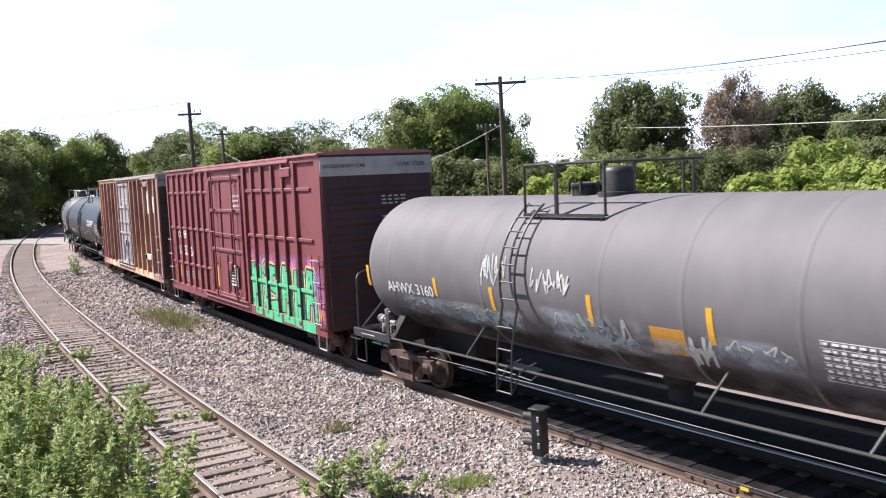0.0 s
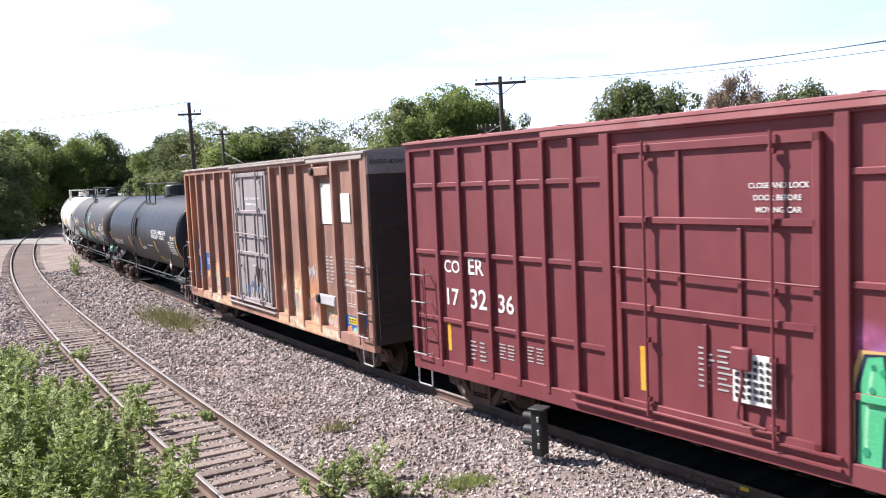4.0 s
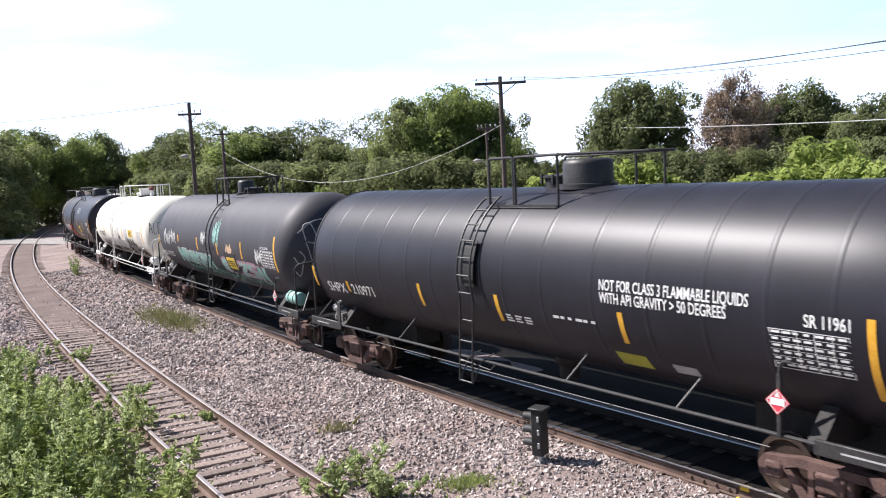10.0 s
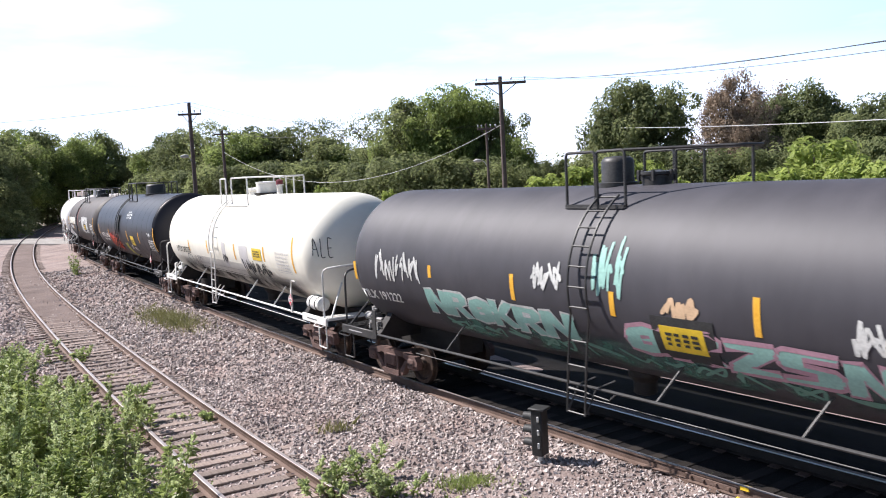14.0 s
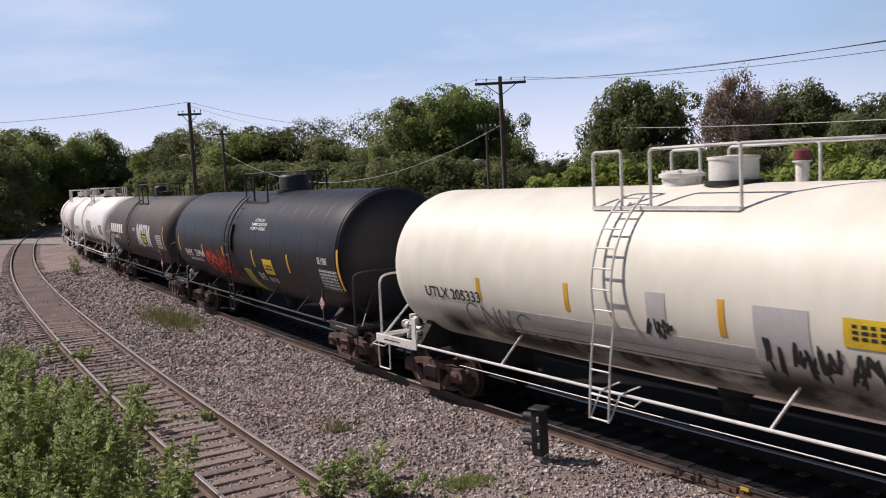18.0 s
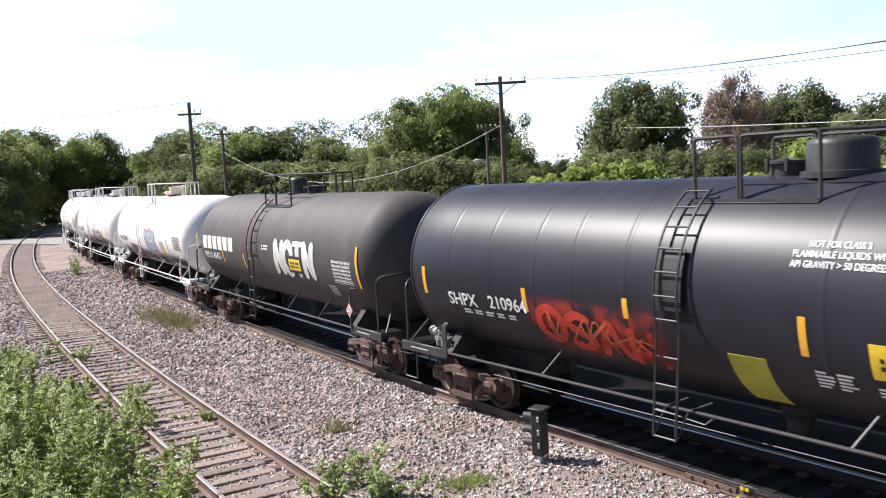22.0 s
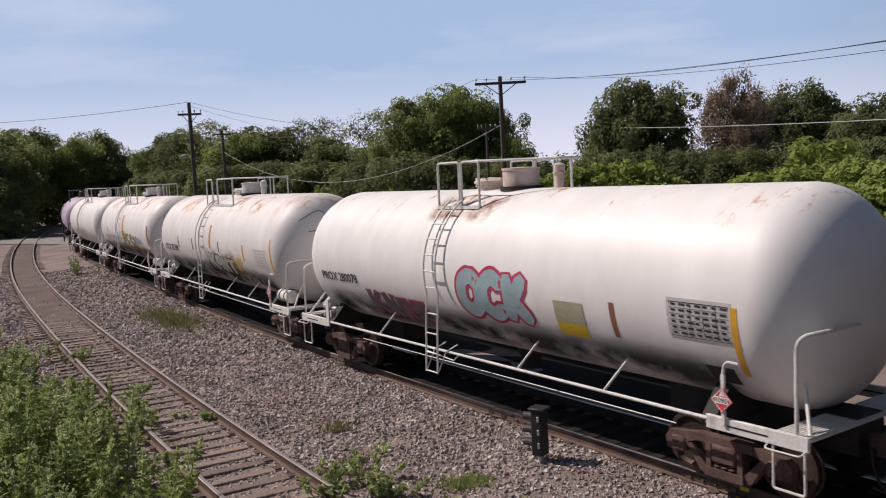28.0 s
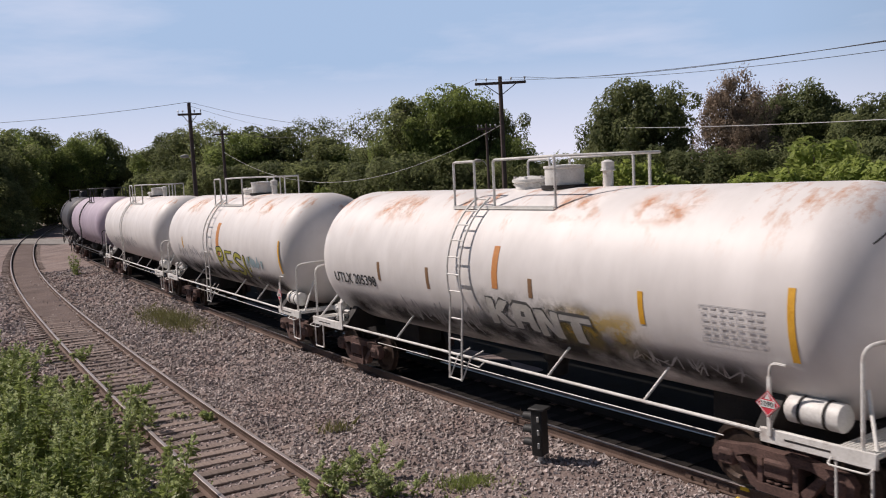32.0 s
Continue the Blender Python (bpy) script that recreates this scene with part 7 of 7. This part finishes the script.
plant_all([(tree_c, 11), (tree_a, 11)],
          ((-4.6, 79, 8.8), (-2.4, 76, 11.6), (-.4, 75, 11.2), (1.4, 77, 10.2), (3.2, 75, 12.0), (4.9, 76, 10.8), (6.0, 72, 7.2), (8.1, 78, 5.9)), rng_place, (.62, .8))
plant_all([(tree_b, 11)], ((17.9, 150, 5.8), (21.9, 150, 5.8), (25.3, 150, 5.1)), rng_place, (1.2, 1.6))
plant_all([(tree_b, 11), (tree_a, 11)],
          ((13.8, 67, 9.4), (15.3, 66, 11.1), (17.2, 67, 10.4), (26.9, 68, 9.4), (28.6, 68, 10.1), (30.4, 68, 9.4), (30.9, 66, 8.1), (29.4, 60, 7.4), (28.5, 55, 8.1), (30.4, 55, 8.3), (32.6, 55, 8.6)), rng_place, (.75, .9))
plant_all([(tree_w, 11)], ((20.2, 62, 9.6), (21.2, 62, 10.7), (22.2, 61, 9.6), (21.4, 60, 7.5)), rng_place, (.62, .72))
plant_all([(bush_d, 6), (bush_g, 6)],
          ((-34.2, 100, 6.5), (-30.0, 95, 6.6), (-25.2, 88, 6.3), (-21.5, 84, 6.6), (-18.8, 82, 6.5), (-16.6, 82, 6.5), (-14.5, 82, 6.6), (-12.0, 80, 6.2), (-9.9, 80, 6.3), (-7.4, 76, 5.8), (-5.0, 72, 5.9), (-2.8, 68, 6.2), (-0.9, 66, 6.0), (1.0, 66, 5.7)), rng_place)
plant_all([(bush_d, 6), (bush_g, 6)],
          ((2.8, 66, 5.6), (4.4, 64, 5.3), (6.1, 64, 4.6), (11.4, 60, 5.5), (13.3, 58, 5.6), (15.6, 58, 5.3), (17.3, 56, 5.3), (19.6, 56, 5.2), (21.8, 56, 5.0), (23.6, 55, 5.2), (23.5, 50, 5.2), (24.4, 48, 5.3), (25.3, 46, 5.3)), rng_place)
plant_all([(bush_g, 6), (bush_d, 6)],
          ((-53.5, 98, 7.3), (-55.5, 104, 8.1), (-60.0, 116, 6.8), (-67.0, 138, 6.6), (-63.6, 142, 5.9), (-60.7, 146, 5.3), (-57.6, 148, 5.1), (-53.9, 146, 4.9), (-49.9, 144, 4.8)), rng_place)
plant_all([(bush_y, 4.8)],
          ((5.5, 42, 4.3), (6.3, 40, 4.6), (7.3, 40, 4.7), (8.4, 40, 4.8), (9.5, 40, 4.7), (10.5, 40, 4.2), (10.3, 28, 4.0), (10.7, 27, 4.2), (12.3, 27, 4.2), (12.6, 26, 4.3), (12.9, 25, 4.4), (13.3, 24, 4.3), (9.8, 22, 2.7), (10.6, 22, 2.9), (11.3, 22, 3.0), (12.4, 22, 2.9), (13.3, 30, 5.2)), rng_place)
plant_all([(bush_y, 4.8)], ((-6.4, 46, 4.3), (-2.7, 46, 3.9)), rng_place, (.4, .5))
for m in models:
    for o in (*m.children_recursive, m):
        bpy.data.objects.remove(o)


def far_woods(name, label, seed, count, a0, a1, d0, d1, top, r0, r1, per, size):
    rng = np.random.default_rng(seed)
    cl = []
    for i in range(count):
        a = radians(rng.uniform(a0, a1))
        d = rng.uniform(d0, d1)
        cl.append((d * math.sin(a), d * math.cos(a), rng.uniform(-.5, top), rng.uniform(r0, r1)))
    v, f = leaf_cloud(rng, cl, per, size)
    tagged(big(name, v, f, LEAF_DARK), label, "woods", kind="stuff")


far_woods("far_woods", "distant band of dark woods", 21, 520, -50, 40, 185, 230, 6.0, 2.2, 3.6, 60, .5)
# out of view: added to keep the low sky's light off the car ends
far_woods("bank_woods", "unseen woods added behind the camera to block low sky light", 22, 1100, 42, 308, 62, 84, 12.5, 2.4, 4.2, 60, .6)


# ---- weeds and grass beside the siding ----
def weeds(name, label, seed, places, leaf, per, size):
    """Low plants: leaning stems set with leaves; places: x, y, height, spread."""
    rng = np.random.default_rng(seed)
    t = tagged(new(name), label, "weeds", "weeds of the yard")
    form, v, f, k = Form(), [], [], 0
    for x, y, h, w in places:
        for j in range(3):
            a = rng.uniform(0, 6.28)
            e = np.array([math.cos(a) * w * rng.uniform(.2, 1), math.sin(a) * w * rng.uniform(.2, 1), h * rng.uniform(.7, 1.1)])
            base = np.array([x, y, -.45])
            form.tube([base, base + e * np.array([.3, .3, .55]), base + e], [.012, .009, .004], 4)
            u = rng.uniform(.12, 1.0, per // 3)
            q = base + e[None] * np.stack([u ** 1.6, u ** 1.6, u], 1) + rng.normal(size=(per // 3, 3)) * w * .16
            d = rng.normal(size=(per // 3, 3)) * .6 + np.array([-.15, -.1, .9])
            d /= np.linalg.norm(d, axis=1)[:, None]
            s1 = np.cross(d, rng.normal(size=(per // 3, 3)))
            s1 /= np.linalg.norm(s1, axis=1)[:, None]
            s2 = np.cross(d, s1)
            s = (size * rng.uniform(.55, 1.4, per // 3))[:, None]
            v.append(np.stack([q - s1 * s, q + s2 * s * .42 + d * s * .15, q + s1 * s, q - s2 * s * .42 + d * s * .15], 1).reshape(-1, 3))
            n = per // 3
            f.append(np.arange(4 * n).reshape(n, 4) + k)
            k += 4 * n
    tagged(part("stem", form, GRASS, t), kind="stuff")
    part("leaves", big_mesh("leaves", np.concatenate(v), np.concatenate(f), leaf), leaf, t)
    return t


def along(seed, s0, s1, d0, d1, count, h0, h1, w, low=.45):
    r = random.Random(seed)
    out = []
    for _ in range(count):
        s, d = r.uniform(s0, s1), r.uniform(d0, d1)
        p = on(SIDING, s, d)
        if noise.noise(Vector((p.x * 1.1, p.y * 1.1, 5.0))) < -.12:
            continue
        out.append((p.x, p.y, r.uniform(h0, h1) * (1 - low + low * min(1, max(0, (d - 1.0) / 2.5))), w))
    return out


def spires(name, label, seed, places, leaf, size):
    """Tall upright weeds: each a stem set all round with long leaves, ending in a pale flower spike."""
    rng = np.random.default_rng(seed)
    t = tagged(new(name), label, "weeds", "weeds of the yard")
    form, tip = Form(), Form()
    leaf_v, tip_v = [], []

    def quads(q, d, s, wide):
        side = np.cross(d, rng.normal(size=d.shape))
        side /= np.linalg.norm(side, axis=1)[:, None]
        up = np.cross(side, d)
        return np.stack([q, q + d * s * .5 + side * s * wide + up * s * .08, q + d * s - up * s * .12, q + d * s * .5 - side * s * wide + up * s * .08], 1).reshape(-1, 3)

    for x, y, h, w in places:
        a, lean = rng.uniform(0, 6.28), rng.uniform(.05, .5) * w
        base = np.array([x, y, -.45])
        e = np.array([math.cos(a) * lean, math.sin(a) * lean, h])
        bow = np.array([math.cos(a), math.sin(a), -.25]) * rng.uniform(0, .3) * h
        line_of = lambda k: base + e * k[:, None] + bow * (k * k)[:, None] * .6
        form.tube([tuple(p) for p in line_of(np.array([0, .35, .7, 1.0]))], [.012, .010, .007, .003], 4)
        n = int(52 * h)
        k = rng.uniform(.12, .97, n) ** .8
        d = rng.normal(size=(n, 3)) * np.array([1, 1, .45]) + np.array([0, 0, .25])
        d /= np.linalg.norm(d, axis=1)[:, None]
        s = (size * (1.45 - .95 * k) * rng.uniform(.7, 1.3, n))[:, None]
        leaf_v.append(quads(line_of(k), d, s, .15))
        for j in range(rng.integers(2, 6)):
            k0 = rng.uniform(.5, .85)
            p = line_of(np.array([k0, 1.0]))
            out = np.append(rng.normal(size=2) * .16, rng.uniform(.12, .32)) * (h * .7) if j else p[1] - p[0]
            m = 34
            u = rng.uniform(.25, 1.06, m)
            q = p[0] + out * u[:, None] + rng.normal(size=(m, 3)) * .012
            d = rng.normal(size=(m, 3)) * .7 + out / np.linalg.norm(out)
            d /= np.linalg.norm(d, axis=1)[:, None]
            tip_v.append(quads(q, d, (.075 * rng.uniform(.6, 1.4, m) * (1.25 - .6 * u))[:, None], .3))
            form.tube([tuple(p[0]), tuple(p[0] + out)], [.005, .002], 4)
    tagged(part("stem", form, GRASS, t), kind="stuff")
    v = np.concatenate(leaf_v)
    part("leaves", big_mesh("leaves", v, np.arange(len(v)).reshape(-1, 4), leaf), leaf, t)
    v = np.concatenate(tip_v)
    part("flower_spikes", big_mesh("flower_spikes", v, np.arange(len(v)).reshape(-1, 4), TIP), TIP, t, "pale yellowish flower spikes")
    return t


WEED = "tangle of sunlit green weeds beside the siding"
SPIRE = "tall upright weeds with pale flower spikes beside the siding"
weeds("weed_thicket", WEED, 31, along(1, -14, -9.5, 1.7, 4.6, 46, .7, 1.2, .5), LEAF_WEED, 54, .085)
weeds("weed_thicket", WEED, 32, along(2, -10, -5, 1.7, 4.6, 50, .7, 1.2, .5), LEAF_WEED, 54, .085)
weeds("weed_thicket", WEED, 33, along(3, -5.5, -1, 1.7, 4.2, 42, .7, 1.1, .5), LEAF_WEED, 54, .085)
weeds("weed_thicket", WEED, 34, along(4, -1.5, 3.2, 2.3, 3.8, 75, .7, 1.1, .42), LEAF_WEED, 70, .07)
weeds("weed_thicket", WEED, 44, along(14, 3, 8, 2.9, 4.6, 50, .4, .8, .4), LEAF_WEED, 60, .06)
WEEDS = []
for k, (s0, s1, d0, d1, count, h0, h1, w, size) in enumerate((
        (-13, -9, 1.9, 4.6, 60, 1.2, 2.1, .8, .21), (-9.5, -5, 1.9, 4.6, 64, 1.2, 2.1, .8, .21), (-5.5, -1, 2.0, 4.6, 60, 1.1, 2.0, .8, .20), (-1.5, 2.5, 2.6, 4.2, 60, 1.0, 1.9, .8, .16),
        (.2, 1.8, .5, 2.4, 20, .35, .8, 1.2, .13), (-9, -2, .95, 1.9, 34, .4, .95, 1.2, .14), (1.5, 5.0, 2.6, 4.4, 40, .8, 1.7, .8, .15), (-10.6, -9.2, -1.7, -.4, 16, .4, .75, 1.0, .13))):
    WEEDS.append((spires("tall_weeds", SPIRE, 61 + k, along(21 + k, s0, s1, d0, d1, count, h0, h1, w, 0.0), LEAF_WEED, size), on(SIDING, (s0 + s1) / 2, (d0 + d1) / 2), k))
for k, (x, y, h, n, wide) in enumerate(((-11.9, 24.4, .7, 7, .6), (-10.9, 24.2, .6, 5, .5), (-8.9, 20.6, .55, 5, .4), (-7.2, 18.3, .6, 6, .4), (-6.6, 17.0, .9, 8, .4), (-5.2, 17.6, .3, 3, .3), (-2.2, 13.1, .5, 5, .35), (-1.5, 13.2, .6, 3, .2), (-1.3, 12.6, .4, 5, .4))):
    r = random.Random(500 + k)
    spot = [(x + r.uniform(-wide, wide), y + r.uniform(-wide, wide), h * r.uniform(.6, 1.15), 1.3) for _ in range(n)]
    WEEDS.append((spires("tall_weeds", "sprawling pale green weeds over the siding's rail", 90 + k, spot, LEAF_WEED, .15), Vector((x, y, 0)), 11 + k))
stalk = (-8.75, 16.3)
WEEDS.append((spires("tall_weeds", "single tall weed with a pale flower spike", 79, [(*stalk, 2.3, .3), (stalk[0] - .15, stalk[1] + .2, 2.1, .3)], LEAF_WEED, .2), Vector((*stalk, 0)), 9))
weeds("weed_patch", "creeping weeds over a rusty rail", 35, along(5, .3, 1.9, .2, 2.2, 22, .3, .55, .3), LEAF_WEED, 45, .045)
weeds("weed_patch", "creeping weeds over a rusty rail", 36, along(6, -5.6, -4.2, .6, 1.8, 16, .35, .6, .28), LEAF_WEED, 45, .045)
weeds("weed_patch", "creeping weeds over a rusty rail", 37, along(7, -8.0, -6.4, .5, 1.8, 18, .35, .6, .28), LEAF_WEED, 45, .045)
weeds("weed_patch", "yellowing weeds between the rails", 38, along(8, -4.5, 1.5, -.5, .6, 14, .25, .45, .25), GRASS, 36, .04)
weeds("weed_patch", "broad-leaved weeds growing by the rail", 39, along(9, -10.6, -9.2, -1.6, -.4, 14, .35, .6, .25), LEAF_WEED, 30, .07)
weeds("weed_patch", "yellowing weeds beside the ties", 40, along(10, -9.0, -7.6, -2.2, -1.3, 10, .3, .5, .25), GRASS, 30, .04)
weeds("weed_patch", "low leafy weeds on the gravel", 41, along(11, -12.0, -10.4, -3.2, -1.8, 14, .25, .4, .25), LEAF_WEED, 30, .05)


def tuft(label, seed, x, y, wide, deep, turn, h, count, mat):
    """A tuft of grass blades, one mesh."""
    rng = np.random.default_rng(seed)
    a = radians(turn)
    ux, uy = rng.normal(size=count) * wide * .4, rng.normal(size=count) * deep * .4
    bx, by = x + ux * math.cos(a) - uy * math.sin(a), y + ux * math.sin(a) + uy * math.cos(a)
    hh = h * rng.uniform(.5, 1.1, count)
    lx, ly = rng.normal(size=count) * .35 * hh, rng.normal(size=count) * .35 * hh
    b = np.stack([bx, by, np.full(count, -.42)], 1)
    t = b + np.stack([lx, ly, hh], 1)
    m = (b + t) / 2 + np.stack([-lx * .15, -ly * .15, hh * .1], 1)
    w = rng.normal(size=(count, 3)) * np.array([1, 1, 0])
    w = w / np.linalg.norm(w, axis=1)[:, None] * .009
    v = np.stack([b - w, b + w, m + w * .8, t, m - w * .8], 1).reshape(-1, 3)
    i = np.arange(count)[:, None] * 5
    f = (i + np.array([[0, 1, 2, 3, 4]]))
    return tagged(big("grass_tuft", v, f, mat), label, "grass", kind="stuff")


tuft("dry olive grass clump on the gravel", 51, -10.0, 30.7, 4.2, .9, -56, .42, 4200, GRASS)
tuft("small green grass tuft on the gravel", 52, .25, 13.0, .6, .35, 0, .24, 900, LEAF_WEED)
tuft("dry weed stalk tuft on the gravel", 53, -2.3, 16.2, .4, .3, 0, .35, 120, GRASS)
weeds("weed_patch", "upright leafy weed by the curve", 54, [(-21.9, 50.0, 1.4, .5), (-21.6, 49.6, 1.2, .5), (-22.2, 50.6, 1.5, .5)], LEAF_WEED, 90, .09)
tuft("fringe of green grass under the train", 55, 4.4, 10.9, 1.6, .4, -60, .3, 300, LEAF_WEED)


# ---- crushed stone, gathered as one mass, thinning out with distance ----
def gravel():
    rng = np.random.default_rng(77)
    pts = []
    sx, sy = SIDING[0][300:700], SIDING[1][300:700]
    base = np.array([[1, 0, 0], [-1, 0, 0], [0, 1, 0], [0, -1, 0], [0, 0, 1], [0, 0, -1]], float)
    tri = np.array([[0, 2, 4], [2, 1, 4], [1, 3, 4], [3, 0, 4], [2, 0, 5], [1, 2, 5], [3, 1, 5], [0, 3, 5]])
    places = []
    for s0, s1, n, size in ((-9, 4, 48000, .024), (4, 16, 40000, .031), (16, 32, 20000, .044), (32, 52, 9000, .055)):
        s = rng.uniform(s0, s1, n)
        d = np.where(rng.random(n) < .9, rng.uniform(.86, 13.5, n), rng.uniform(.86, 6.0, n))
        x, y, a = (np.interp(s, ARC, q) for q in MAIN)
        px, py = x - d * np.sin(a), y + d * np.cos(a)
        places.append(np.stack([px, py, d, np.full(n, size)], 1))
    pl = np.concatenate(places)
    zs = []
    for x, y, d, _ in pl:
        off = float(np.sqrt(((sx - x) ** 2 + (sy - y) ** 2).min()))
        zs.append(yard_height(x, y, d, off) if off > .66 else -.318)
    n = len(pl)
    scale = pl[:, 3] * rng.uniform(.55, 1.7, n)
    c = np.stack([pl[:, 0], pl[:, 1], np.array(zs) + scale * .15], 1)
    q = rng.normal(size=(n, 4))
    q /= np.linalg.norm(q, axis=1)[:, None]
    w, i, j, k = q.T
    rot = np.stack([np.stack([1 - 2 * (j * j + k * k), 2 * (i * j - k * w), 2 * (i * k + j * w)], 1),
                    np.stack([2 * (i * j + k * w), 1 - 2 * (i * i + k * k), 2 * (j * k - i * w)], 1),
                    np.stack([2 * (i * k - j * w), 2 * (j * k + i * w), 1 - 2 * (i * i + j * j)], 1)], 1)
    form = base[None] * rng.uniform(.6, 1.25, (n, 6, 3))
    form = form + rng.normal(size=(n, 6, 3)) * .18
    v = np.einsum("nab,nkb->nka", rot, form) * scale[:, None, None] + c[:, None]
    f = (tri[None] + np.arange(n)[:, None, None] * 6).reshape(-1, 3)
    tagged(big("ballast_stones", v.reshape(-1, 3), f, STONE), "loose grey crushed ballast stones", "ballast", kind="stuff")


gravel()


def car_pose(s_front, s_back, centres, t):
    s = (s_front + s_back) / 2 - travelled(t)
    a, b = on(MAIN, s - centres / 2), on(MAIN, s + centres / 2)
    u = (a - b).normalized()
    return Matrix.Translation((a + b) / 2) @ pose(0, 0, 0, 0, 0, math.degrees(math.atan2(u.y, u.x))) @ pose(0, 0, 0, -math.degrees(CANT_MAIN))


def sway(t, k):
    """How far the wind bends a clump of weeds, in degrees."""
    gust = sum(math.exp(-((t - c) / w) ** 2) for c, w in ((1.6, .9), (7.4, .8), (11.6, 1.1), (15.4, .9), (19.6, .8), (24.8, 1.2), (28.4, 1.0), (31.2, .7)))
    return .9 * math.sin(2.1 * t + 1.7 * k) + .5 * math.sin(4.7 * t + .9 * k) + 2.6 * gust


def motions():
    for weed, foot, k in WEEDS:
        base = Matrix.Translation((foot.x, foot.y, -.45))
        walk(weed, [(q * .25, base @ pose(0, 0, 0, .5 * sway(q * .25 + .3, k), sway(q * .25, k)) @ base.inverted()) for q in range(129)])
    times = [k * .5 for k in range(65)]
    for car, s0, s1, centres in CARS:
        walk(car, [(t, car_pose(s0, s1, centres, t)) for t in times])
    spin = [(k * .125, travelled(k * .125) / .43) for k in range(257)]
    for w in WHEELSETS:
        at = w.location.copy()
        walk(w, [(t, pose(at.x, at.y, at.z, 0, math.degrees(a))) for t, a in spin])


motions()
